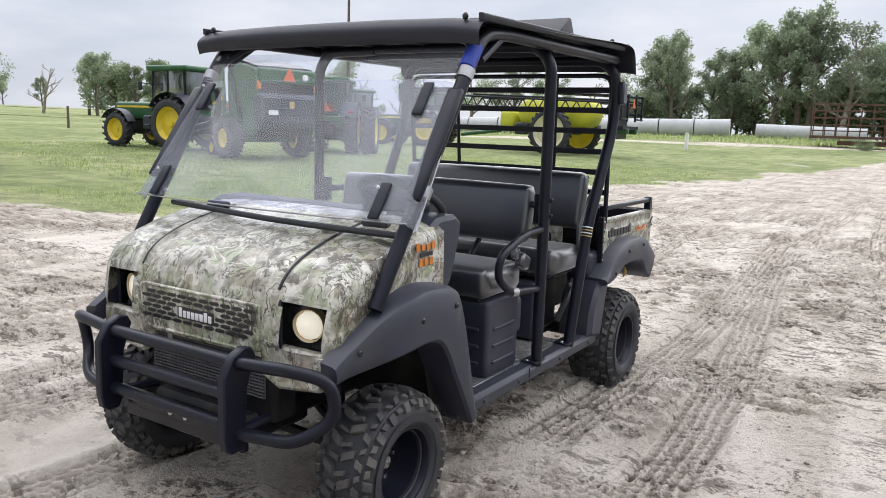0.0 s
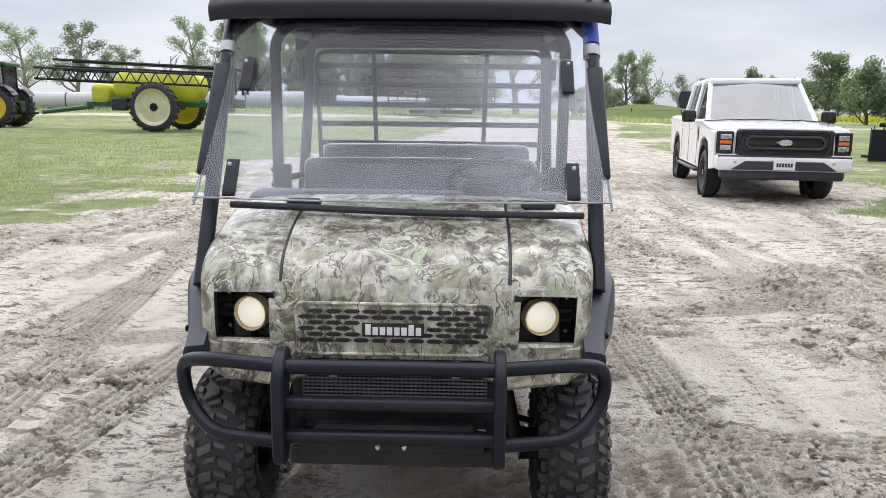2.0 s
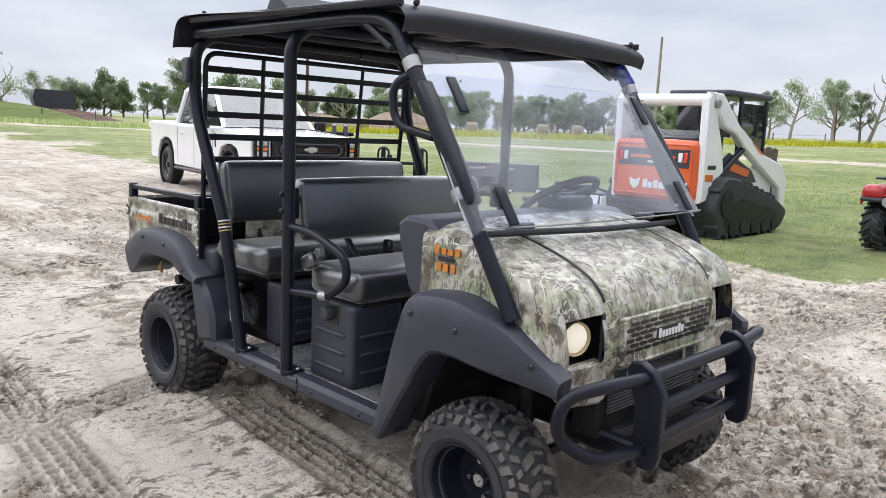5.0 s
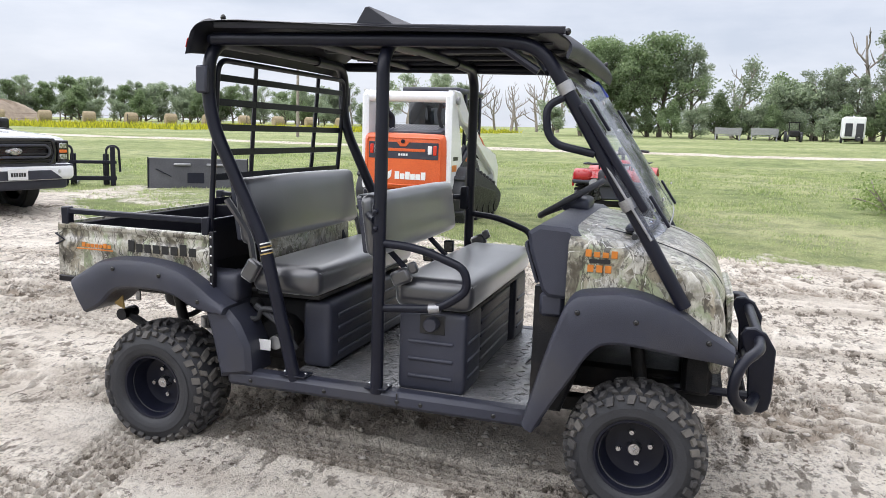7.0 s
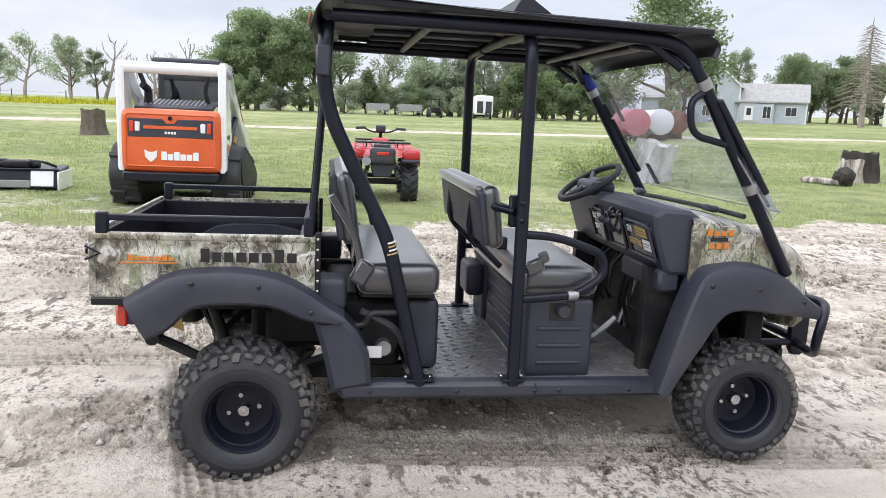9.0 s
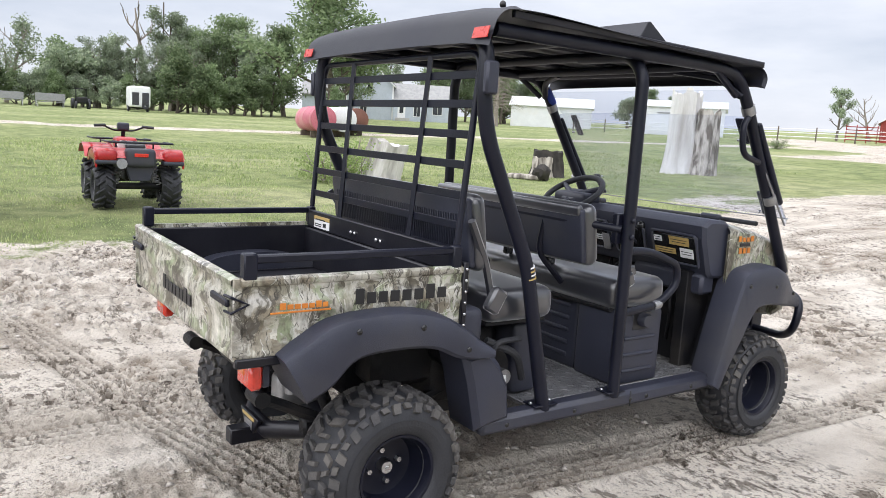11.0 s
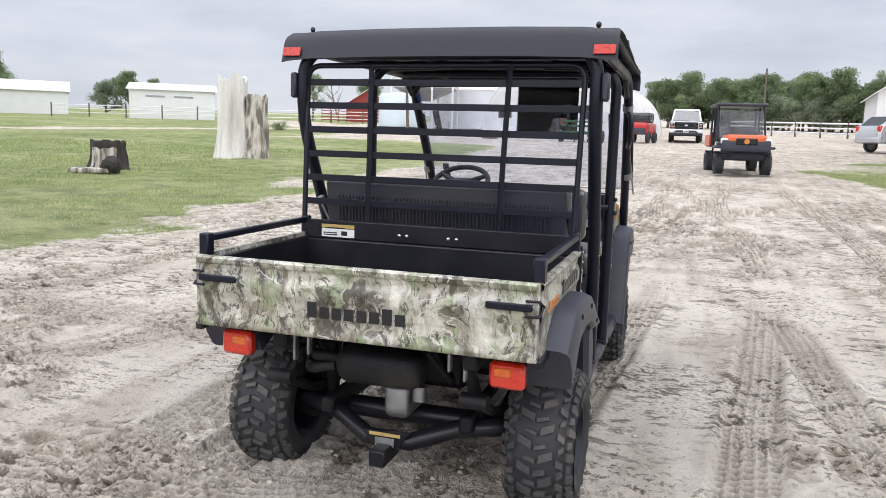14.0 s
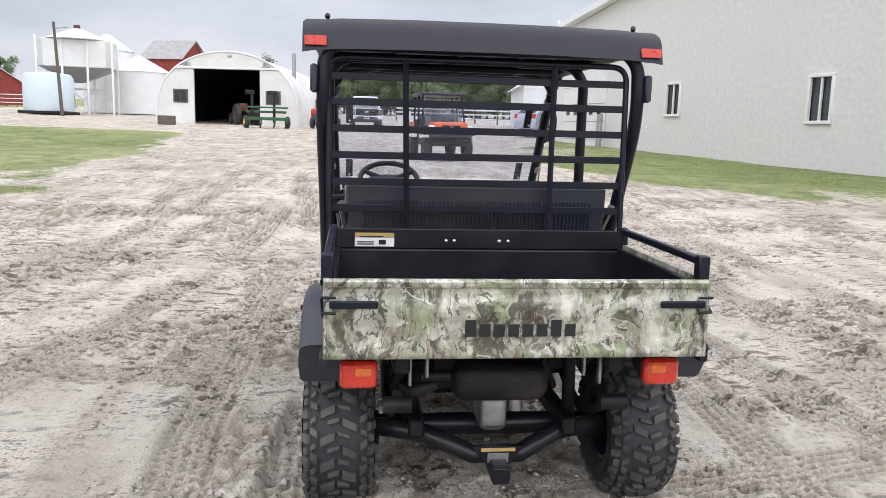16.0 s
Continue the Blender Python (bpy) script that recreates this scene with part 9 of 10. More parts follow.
def build_grey_shed():
    """Long pale gable wall seen along the lane's side."""
    m = on_ground(-9.6, -33.2, 0) @ pose(0, 0, -0.2, 0, 0, 101.2)
    t = thing("grey_shed", m, "large pale grey metal shed with white overhead door and sliding windows", "shed")
    L = 24.0
    w = 3.62
    holes = ((10.1, 0.90, 1.20), (17.4, 0.90, 1.35))
    pts = lambda x: 5.45 + 0.135 * min(x, L - x)
    # wall in strips, so that the windows are true openings
    cuts = [0.0]
    for x, ww, hh in holes:
        cuts += [x - ww / 2, x + ww / 2]
    cuts.append(L)
    for i, (a, b) in enumerate(zip(cuts, cuts[1:])):
        mid = [L / 2] if a < L / 2 < b else []
        if i % 2 == 0:
            part("wall", Geo().prism([(a, -2.0), (b, -2.0), (b, pts(b))] + [(x, pts(x)) for x in mid] + [(a, pts(a))], "y", 0.0, 0.2), GREY_SIDING, t)
        else:
            x, ww, hh = holes[i // 2]
            z = 2.25 - 0.03 * x
            part("wall", Geo().prism([(a, -2.0), (b, -2.0), (b, z - hh / 2), (a, z - hh / 2)], "y", 0.0, 0.2), GREY_SIDING, t)
            part("wall", Geo().prism([(a, z + hh / 2), (b, z + hh / 2), (b, pts(b)), (a, pts(a))], "y", 0.0, 0.2), GREY_SIDING, t)
            f = part("window", Geo().box((x, -0.02, z + hh / 2), (ww + 0.10, 0.12, 0.10), 0.015).box((x, -0.02, z - hh / 2), (ww + 0.10, 0.14, 0.10), 0.015).box((a, -0.02, z), (0.10, 0.12, hh), 0.015).box((b, -0.02, z), (0.10, 0.12, hh), 0.015).box((x, 0.0, z), (0.06, 0.08, hh), 0.01), WHITE_DECAL, t, "white sliding window")
            for s in (1, -1):
                part("pane", Geo().box((x + s * ww / 4, 0.06, z), (ww / 2, 0.012, hh), 0.002), WINDOW_DARK, f)
    part("roof_edge", Geo().prism([(-0.4, pts(0) - 0.04), (L / 2, pts(L / 2) + 0.06), (L + 0.4, pts(L) - 0.04), (L + 0.4, pts(L) + 0.28), (L / 2, pts(L / 2) + 0.34), (-0.4, pts(0) + 0.28)], "y", -0.35, 14.0), ROOF_WHITE, t)
    part("trim", Geo().prism([(-0.42, pts(0) - 0.02), (L / 2, pts(L / 2) + 0.0), (L / 2, pts(L / 2) + 0.07), (-0.42, pts(0) + 0.06)], "y", -0.42, -0.36), WHITE_DECAL, t)
    part("end_wall", Geo().box((-0.0, 7.1, 2.0), (0.2, 13.8, 8.1), 0.02), GREY_SIDING, t)
    part("end_wall", Geo().box((L, 7.1, 2.0), (0.2, 13.8, 8.1), 0.02), GREY_SIDING, t)
    part("back_wall", Geo().box((L / 2, 14.0, 2.2), (L, 0.2, 9.0), 0.02), GREY_SIDING, t)
    part("corner_trim", Geo().box((0.02, -0.05, 2.1), (0.22, 0.12, 8.0), 0.02), WHITE_SIDING, t)
    dr = part("overhead_door", Geo().box((3.1, -0.04, 1.95), (4.0, 0.08, 4.9), 0.01), WHITE_SIDING, t, "white panelled overhead door")
    for z in (0.35, 1.15, 1.95, 2.75, 3.55):
        part("panel_joint", Geo().box((3.1, -0.085, z), (3.98, 0.012, 0.03), 0.003), GREY_STEEL, dr)
    for k in range(5):
        part("door_light", Geo().box((1.6 + k * 0.75, -0.088, 1.62), (0.34, 0.012, 0.34), 0.02), WINDOW_DARK, dr)
    part("door_head", Geo().box((3.1, -0.12, 4.50), (4.5, 0.20, 0.22), 0.02), WHITE_SIDING, t)
    part("bollard", Geo().cyl((5.45, -0.5, -0.8), (5.45, -0.5, 1.45), 0.13, seg=14), GREY_STEEL, t)
    part("lamp", Geo().box((11.0, -0.20, 6.30), (0.20, 0.35, 0.12), 0.03), CHROME, t)
    return t


def build_white_house():
    t = gable_building("white_outbuilding", on_ground(-15.5, -53.6, 174), 7.0, 9.0, 3.1, 5.6, WHITE_SIDING, ROOF_WHITE, "small white painted farm building with narrow windows")
    for x in (0.7, 1.9, 3.0):
        window_unit(t, x - 0.2, 1.9, 0.36, 1.2, -4.5)
    return t


def bin_tower(m):
    """One wide overhead bin on tall legs, braced near the ground."""
    t = thing("hopper_bin", m, "white overhead hopper bin on a braced leg frame", "bin")
    for x in (-2.7, -0.9, 0.9, 2.7):
        for y in (-1.8, 1.8):
            part("leg", Geo().box((x, y, 2.9), (0.16, 0.16, 6.0), 0.02), WHITE_SIDING, t)
    part("bin", Geo().prism([(-2.7, -1.2), (-2.2, -1.8), (2.2, -1.8), (2.7, -1.2), (2.7, 1.2), (2.2, 1.8), (-2.2, 1.8), (-2.7, 1.2)], "z", 3.6, 5.7, 0.04), WHITE_WEATHERED, t, "stained white bin wall")
    part("hopper", Geo().grid([[(-2.65, -1.7, 3.6), (2.65, -1.7, 3.6), (2.65, 1.7, 3.6), (-2.65, 1.7, 3.6)], [(-0.4, -0.4, 2.5), (0.4, -0.4, 2.5), (0.4, 0.4, 2.5), (-0.4, 0.4, 2.5)]], True), GREY_STEEL, t)
    part("roof", Geo().lathe([(0.0005, 6.75), (0.4, 6.65), (2.6, 5.74), (0.0005, 5.70)], (0, 0, 0), "z", 16, False), WHITE_WEATHERED, t)
    part("filler_cap", Geo().cyl((0, 0, 6.7), (0, 0, 6.95), 0.25, seg=12), RUST, t)
    for x in (-1.8, 0.0, 1.8):
        for d in (1, -1):
            part("brace", Geo().tube([(x - 0.9 * d, -1.82, 0.2), (x + 0.9 * d, -1.82, 2.0)], 0.05, 5), WHITE_SIDING, t)
    for z in (2.05, 3.5):
        part("girt", Geo().box((0, -1.85, z), (5.6, 0.08, 0.14), 0.01), WHITE_SIDING, t)
    return t


def round_bin(m, r, h, cone, label, mat=None):
    t = thing("grain_bin", m, label, "grain bin", "grain bins")
    prof = []
    for k in range(int(h / 0.4)):
        prof += [(r, k * 0.4), (r + 0.02, k * 0.4 + 0.2)]
    part("wall", Geo().lathe([(0.0005, -0.3)] + prof + [(r, h), (0.0005, h)], axis="z", seg=28, closed=False), mat or WHITE_SIDING, t)
    part("roof", Geo().lathe([(r + 0.1, h - 0.02), (0.3, h + cone), (0.0005, h + cone + 0.1)], axis="z", seg=28, closed=False), ROOF_WHITE, t)
    return t


build_farmhouse()
build_quonset()
build_grey_shed()
build_white_house()
bin_tower(on_ground(22.3, -60.5, 10))
round_bin(on_ground(19.2, -66.5), 2.75, 3.6, 1.4, "white round grain bin with a conical roof")
round_bin(on_ground(22.1, -67.5), 2.1, 5.4, 1.4, "tall white round grain bin behind the hoppers")
pt = thing("poly_tank", on_ground(23.35, -56.9) @ Matrix.Diagonal((1.0, 1.0, 0.80, 1)), "pale blue upright poly tank on a low stand", "tank")
part("barrel", Geo().lathe([(0.0005, 0.3), (1.7, 0.3), (1.75, 0.5), (1.75, 3.4), (1.55, 3.75), (0.3, 3.95), (0.0005, 3.95)], axis="z", seg=32, closed=False), POLY_BLUE, pt)
part("stand", Geo().box((0, 0, 0.18), (3.3, 3.3, 0.25), 0.03), DARK_MACHINE, pt)
t = gable_building("red_barn", on_ground(44.0, -97.0, 205), 6.0, 8.0, 2.2, 4.2, BARN_RED, ROOF_WHITE, "small red barn with pale metal roof", "barn")
t = gable_building("brown_barn", on_ground(21.2, -90.0, -20), 5.0, 5.5, 5.9, 8.0, BARN_RED, ROOF_GREY, "tall dark red barn with a grey roof", "barn", False)
t = gable_building("white_shed", on_ground(57.8, -72.0, 216), 9.0, 10.0, 3.0, 3.9, WHITE_SIDING, ROOF_WHITE, "long low white metal shed", "shed", False)
for x in (-1.8, 1.2):
    part("vent_strip", Geo().box((x, -5.03, 2.3), (2.0, 0.06, 0.18), 0.01), GREY_STEEL, t)
t = gable_building("white_shed", on_ground(79.8, -70.7, 225), 11.0, 6.0, 2.8, 4.0, WHITE_SIDING, ROOF_WHITE, "long white shed by the orchard", "shed", False)
t = gable_building("field_shack", on_ground(106, 9.5, 270), 3.6, 2.6, 2.0, 2.5, WHITE_WEATHERED, RUST, "small white shack with rusty roof at the wood's edge", "shed", False)


# ---- yard things ----
def fuel_tank(x, y, r, L, mat, label):
    t = thing("fuel_tank", on_ground(x, y, -12), label, "tank", "fuel tanks on the lawn")
    c = 0.28 + r
    part("drum", Geo().lathe([(0.0005, -0.06), (r * 0.7, -0.03), (r, 0.03), (r, L - 0.03), (r * 0.7, L + 0.03), (0.0005, L + 0.06)], (0, 0, c), "x", 32, False), mat, t)
    for k in (0.15, 0.5, 0.85):
        part("seam", Geo().lathe([(r, L * k - 0.03), (r + 0.012, L * k), (r, L * k + 0.03)], (0, 0, c), "x", 32), mat, t)
    for k in (0.2, 0.8):
        part("skid", Geo().box((L * k, 0, 0.16), (0.16, r * 1.5, 0.34), 0.02), WOOD_POST, t)
    part("filler", Geo().cyl((L * 0.3, 0, c + r), (L * 0.3, 0, c + r + 0.22), 0.06, seg=10), GREY_STEEL, t)


fuel_tank(31.9, -12.9, 0.64, 3.9, TANK_RED, "faded red cylindrical fuel tank on skids")
fuel_tank(33.2, -14.7, 0.64, 3.8, WHITE_SIDING, "white cylindrical fuel tank on skids")
fuel_tank(35.2, -16.5, 0.62, 3.6, TANK_BROWN, "rusty brown cylindrical fuel tank")


def stump(name, m, label, lobes, mats, seed, lean=0.0):
    """Dead trunk: fluted shells with broken tops. lobes: (x, y, radius, height)."""
    t = thing(name, m, label, "tree stump")
    r0 = random.Random(seed)
    for k, (x, y, r, h) in enumerate(lobes):
        rows, ph = [], r0.uniform(0, 6)
        for i in range(13):
            f = i / 12
            row = []
            for j in range(40):
                a = 2 * math.pi * j / 40
                fl = 1 + 0.08 * math.sin(5 * a + ph) + 0.05 * math.sin(11 * a + 2 * ph + 3 * f) + 0.03 * math.sin(23 * a + 7 * f) + 0.22 * (1 - f) ** 4 * (1 + 0.5 * math.sin(4 * a + ph))
                top = h * (1 + 0.035 * math.sin(3 * a + ph) + 0.025 * math.sin(7 * a) + 0.015 * math.sin(17 * a + ph)) if i > 9 else h
                rr = r * fl * (1 - 0.10 * f)
                row.append((x + rr * math.cos(a) + lean * f * h, y + rr * math.sin(a), (top if i == 12 else h) * f))
            rows.append(row)
        rows.append([(x + lean * h + (p[0] - x - lean * h) * 0.55, y + (p[1] - y) * 0.55, p[2] - 0.10 * h) for p in rows[-1]])
        rows.append([(x + lean * h, y, h * 0.82)] * 40)
        part("trunk", Geo().grid(rows, True), mats[k % len(mats)], t, "", 60)
    return t


stump("bleached_stump", on_ground(12.8, -16.4, 20, -0.05) @ Matrix.Diagonal((0.9, 0.9, 0.93, 1)), "tall bleached dead trunk with a shorter dark lobe", [(0.28, 0, 0.52, 2.75), (-0.55, 0.1, 0.40, 2.15)], [surf("bleached_trunk", (0.74, 0.72, 0.69), (0.62, 0.60, 0.57), 3, 0.9, bump=0.8, bump_scale=24, c3=(0.40, 0.37, 0.33), vec_scale=(1, 1, 0.15)), DEAD_WOOD], 3)
stump("leaning_stump", on_ground(12.6, -5.15, 30, -0.06) @ pose(0, 0, 0, 4, -9, 0) @ Matrix.Diagonal((0.80, 0.80, 1.02, 1)), "short bleached stump leaning on the lawn beside a bush", [(0, 0, 0.60, 0.92)], [surf("grey_white_wood", (0.62, 0.60, 0.57), (0.46, 0.44, 0.41), 4, 0.9, bump=0.7, bump_scale=22, c3=(0.14, 0.12, 0.1), vec_scale=(1, 1, 0.2))], 5, -0.16)
stump("charred_stump", on_ground(12.9, -10.6, 10, -0.04), "low stump, charred black round a pale split face", [(0, 0, 0.42, 0.72), (-0.10, 0.26, 0.30, 0.55)], [CHARRED, DEAD_WOOD], 8)
stump("dark_stump", on_ground(25.9, 10.2, 0, -0.04), "grey weathered stump standing on the lawn", [(0, 0, 0.42, 0.95)], [WOOD_POST], 11)
lg = thing("split_log", on_ground(12.1, -9.35, 30), "charred split log slab lying on the grass", "log")
part("slab", Geo().soft((0.15, 0, 0.06), (0.9, 0.4, 0.13), 0.05, 3), DEAD_WOOD, lg)
burnt = Geo().ball((-0.30, 0, 0.17), (0.22, 0.26, 0.21), 16, 12)
lump = random.Random(6)
burnt.v = [(x + lump.uniform(-0.03, 0.03), y + lump.uniform(-0.03, 0.03), z + lump.uniform(-0.03, 0.04) + 0.08 * max(0, math.sin(9 * y + 5 * x))) for x, y, z in burnt.v]
part("burnt_end", burnt, CHARRED, lg)

post = thing("marker_post", on_ground(-10.9, 45.9), "short white marker post beside the field road", "post")
part("post", Geo().cyl((0, 0, -0.2), (0, 0, 0.95), 0.13, 0.11, 12), WHITE_DECAL, post)
part("cap", Geo().cyl((0, 0, 0.95), (0, 0, 1.0), 0.14, 0.10, 12), CONCRETE, post)


def culvert(x0, y0, x1, y1, r):
    z0, z1 = float(ground_z(x0, y0)), float(ground_z(x1, y1))
    t = thing("culvert_pipe", pose(x0, y0, z0), "long pale grey culvert pipe lying at the field edge", "pipe", "culvert pipes")
    d = Vector((x1 - x0, y1 - y0, z1 - z0))
    n = int(d.length / 3)
    for k in range(n):
        a, b = d * (k / n), d * ((k + 1) / n - 0.004)
        part("section", Geo().tube([a + Vector((0, 0, r)), b + Vector((0, 0, r))], r, 22), PIPE_GREY, t)
        part("collar", Geo().tube([b + Vector((0, 0, r)) - d.normalized() * 0.12, b + Vector((0, 0, r))], r * 1.03, 22), PIPE_GREY, t)


culvert(-40.0, 63.5, -13.2, 68.2, 0.78)
culvert(-11.6, 70.5, -3.0, 71.6, 0.62)

cg = thing("wire_cage_trailer", on_ground(-1.5, 59.8, 4), "rusty wire cage trailer at the field edge", "trailer")
part("deck", Geo().box((0, 0, 0.75), (8.6, 2.2, 0.18), 0.02).box((0, 0, 0.35), (5.0, 1.6, 0.3), 0.02), RUST, cg)
for k in range(12):
    x = -4.2 + k * 0.764
    for y in (-1.05, 1.05):
        part("stake", Geo().box((x, y, 1.9), (0.07, 0.07, 2.3), 0.01), RUST, cg)
for z in (1.2, 1.6, 2.1, 2.6, 3.05):
    for y in (-1.05, 1.05):
        part("rail", Geo().box((0, y, z), (8.6, 0.05, 0.06), 0.01), RUST, cg)

tr = thing("horse_trailer", on_ground(75.6, -14.2, 264), "small white horse trailer seen from its end", "trailer")
part("body", Geo().soft((0, 1.6, 1.45), (1.85, 3.6, 2.0), 0.18, 3), WHITE_SIDING, tr)
part("door_opening", Geo().box((0.45, -0.22, 1.25), (0.62, 0.06, 1.2), 0.03).box((-0.45, -0.22, 1.25), (0.62, 0.06, 1.2), 0.03), WINDOW_DARK, tr)
part("spare_wheel", Geo().lathe([(0.10, -0.30), (0.32, -0.30), (0.32, -0.18), (0.10, -0.18)], (0.42, 0, 0.62), "y", 20), RUBBER_CLEAN, tr)
part("axle_beam", Geo().box((0, 1.6, 0.40), (1.6, 2.6, 0.16), 0.02), DARK_MACHINE, tr)
for s in (1, -1):
    big_wheel(tr, s * 0.88, 1.9, 0.33, 0.2, 0.2, WHITE_SIDING, 0, 0.0)

for k, (x, y) in enumerate(((82.0, -3.6), (80.5, -7.0))):
    b = thing("garden_swing", on_ground(x, y, 92), "grey wooden garden bench frame by the trees", "bench", "garden benches")
    part("seat", Geo().box((0, 0, 0.50), (2.6, 0.6, 0.06), 0.01), GREY_STEEL, b)
    part("back", Geo().box((0, 0.32, 0.95), (2.6, 0.06, 0.7), 0.01), GREY_STEEL, b)
    for s in (1, -1):
        part("leg", Geo().tube([(s * 1.15, -0.4, 0), (s * 1.25, 0, 1.2), (s * 1.15, 0.5, 0)], 0.04, 6), GREY_STEEL, b)
mw = thing("small_tractor", on_ground(79.5, -9.6, 88), "small dark lawn tractor parked by the trees", "tractor")
part("body", Geo().soft((0, 0.2, 0.8), (0.9, 2.0, 0.6), 0.12, 3), DARK_MACHINE, mw)
part("frame", Geo().box((0.45, 0, 1.2), (0.08, 0.08, 1.4), 0.01).box((-0.45, 0, 1.2), (0.08, 0.08, 1.4), 0.01).box((0, 0, 1.9), (1.0, 0.8, 0.08), 0.01), DARK_MACHINE, mw)
for s in (1, -1):
    big_wheel(mw, s * 0.7, -0.4, 0.5, 0.3, 0.25, DARK_MACHINE, 0, 0.0)
    big_wheel(mw, s * 0.6, 1.1, 0.35, 0.2, 0.2, DARK_MACHINE, 0, 0.0)

ge = thing("green_implement", on_ground(5.6, -41.6, 20), "green farm implement with two upright masts before the shed", "implement")
part("frame", Geo().box((0, 0, 0.55), (2.4, 0.9, 0.18), 0.02).box((0, 0, 0.95), (2.4, 0.14, 0.14), 0.02).box((0, 0.4, 1.2), (2.4, 0.10, 0.10), 0.02), GREEN_PAINT, ge)
for x in (-1.1, -0.4, 0.4, 1.1):
    part("shank", Geo().tube(fillet([(x, 0.3, 0.6), (x, 0.5, 0.35), (x, 0.1, 0.02)], 0.2), 0.05, 6), GREEN_PAINT, ge)
for x in (-0.45, 0.85):
    part("mast", Geo().box((x, 0.1, 1.2), (0.14, 0.14, 1.8), 0.02).box((x + 0.1, 0, 2.05), (0.5, 0.3, 0.25), 0.04), DARK_MACHINE, ge)
for s in (1, -1):
    big_wheel(ge, s * 1.25, 0.1, 0.36, 0.2, 0.2, YELLOW_PAINT, 0, 0.0)
tractor_old = thing("old_tractor", on_ground(7.6, -46.6, 25), "old dusty tractor inside the open shed", "tractor")
part("hood", Geo().soft((0, -0.5, 1.1), (0.5, 1.5, 0.55), 0.10, 3), TANK_BROWN, tractor_old)
part("frame", Geo().box((0, 0.2, 0.7), (0.4, 2.4, 0.4), 0.04), DARK_MACHINE, tractor_old)
for s in (1, -1):
    big_wheel(tractor_old, s * 0.7, 0.9, 0.65, 0.3, 0.35, RUST, 0, 0.0)
    big_wheel(tractor_old, s * 0.5, -1.0, 0.38, 0.2, 0.2, RUST, 0, 0.0)
pal = thing("wooden_crate", on_ground(11.5, -42.6, 30) @ Matrix.Diagonal((0.62, 0.62, 0.62, 1)), "weathered wooden crate beside the shed door", "crate")
for k in range(5):
    part("plank", Geo().box((0, -0.42, 0.12 + k * 0.17), (1.5, 0.04, 0.13), 0.01), RUST, pal)
part("box", Geo().box((0, 0, 0.45), (1.46, 0.78, 0.84), 0.02), WOOD_POST, pal)
rp = thing("cattle_chute", on_ground(38.5, -82.0, 30), "red steel cattle panels and loading chute", "fence")
for z in (0.3, 0.65, 1.0, 1.35, 1.7):
    part("rail", Geo().box((0, 0, z), (9.0, 0.06, 0.10), 0.01), BARN_RED, rp)
for k in range(10):
    part("post", Geo().box((-4.5 + k, 0, 0.95), (0.10, 0.10, 1.9), 0.01), BARN_RED, rp)
part("ramp", Geo().prism([(-1.5, 0.1), (-1.5, 0.3), (1.2, 1.5), (1.2, 0.1)], "y", 0.6, 1.5), BARN_RED, rp)

build_pickup("pickup_truck", on_ground(-0.3, -47.5, 181), WHITE_PAINT, "white work truck parked by the round-roofed shed")
rt = thing("red_quad", on_ground(2.2, -43.0, 170), "red utility quad parked before the shed", "quad bike")
part("body", Geo().soft((0, 0, 0.85), (1.3, 2.4, 0.7), 0.15, 3), RED_PAINT, rt)
part("screen", Geo().soft((0, 0.2, 1.5), (1.1, 1.2, 0.6), 0.1, 3), AUTO_GLASS, rt)
part("nose", Geo().box((0, -1.2, 0.7), (1.1, 0.1, 0.35), 0.03), BLACK_PLASTIC, rt)
for s in (1, -1):
    for y in (-0.8, 0.8):
        big_wheel(rt, s * 0.62, y, 0.34, 0.24, 0.18, BLACK_GLOSS, 0, 0.0)


def pole(x, y, h, lean=0.0, arm=True, label="tall weathered wooden utility pole", wood=None):
    t = thing("utility_pole", on_ground(x, y), label, "pole", "utility poles")
    part("shaft", Geo().tube([(0, 0, -0.5), (lean * h, 0, h)], [0.13, 0.09], 10), wood or WOOD_POST, t)
    if arm:
        part("arm", Geo().tube([(lean * h, 0, h * 0.93), (lean * h - 1.0, 0, h * 0.95)], 0.04, 6), GREY_STEEL, t)


pole(21.4, -54.0, 6.6, 0.05)
pole(-7.2, -80.0, 6.5, 0.0, False)
pole(52.0, 30.0, 8.5, 0.0, False, "tall pale bleached wooden pole in the field", BARK_PALE)
pole(-34.5, 42.0, 10.5, 0.0, False)
pole(98.0, -22.0, 13.0, 0.0, False)
pole(112.0, 16.0, 13.0, 0.0, False)


def fence_line(x0, y0, x1, y1, step, h, rails, mat_post, mat_rail, label):
    n = max(2, int(math.hypot(x1 - x0, y1 - y0) / step))
    t = thing("fence", on_ground(x0, y0), label, "fence", "farm fences")
    zb = float(ground_z(x0, y0))
    P = []
    for k in range(n + 1):
        x, y = x0 + (x1 - x0) * k / n, y0 + (y1 - y0) * k / n
        P.append((x - x0, y - y0, float(ground_z(x, y)) - zb))
    for p in P:
        part("post", Geo().cyl((p[0], p[1], p[2] - 0.2), (p[0], p[1], p[2] + h), 0.08, 0.07, 7), mat_post, t)
    for z, r in rails:
        part("wire" if r < 0.03 else "rail", Geo().tube([(a, b, c + z) for a, b, c in P], r, 5), mat_rail, t)


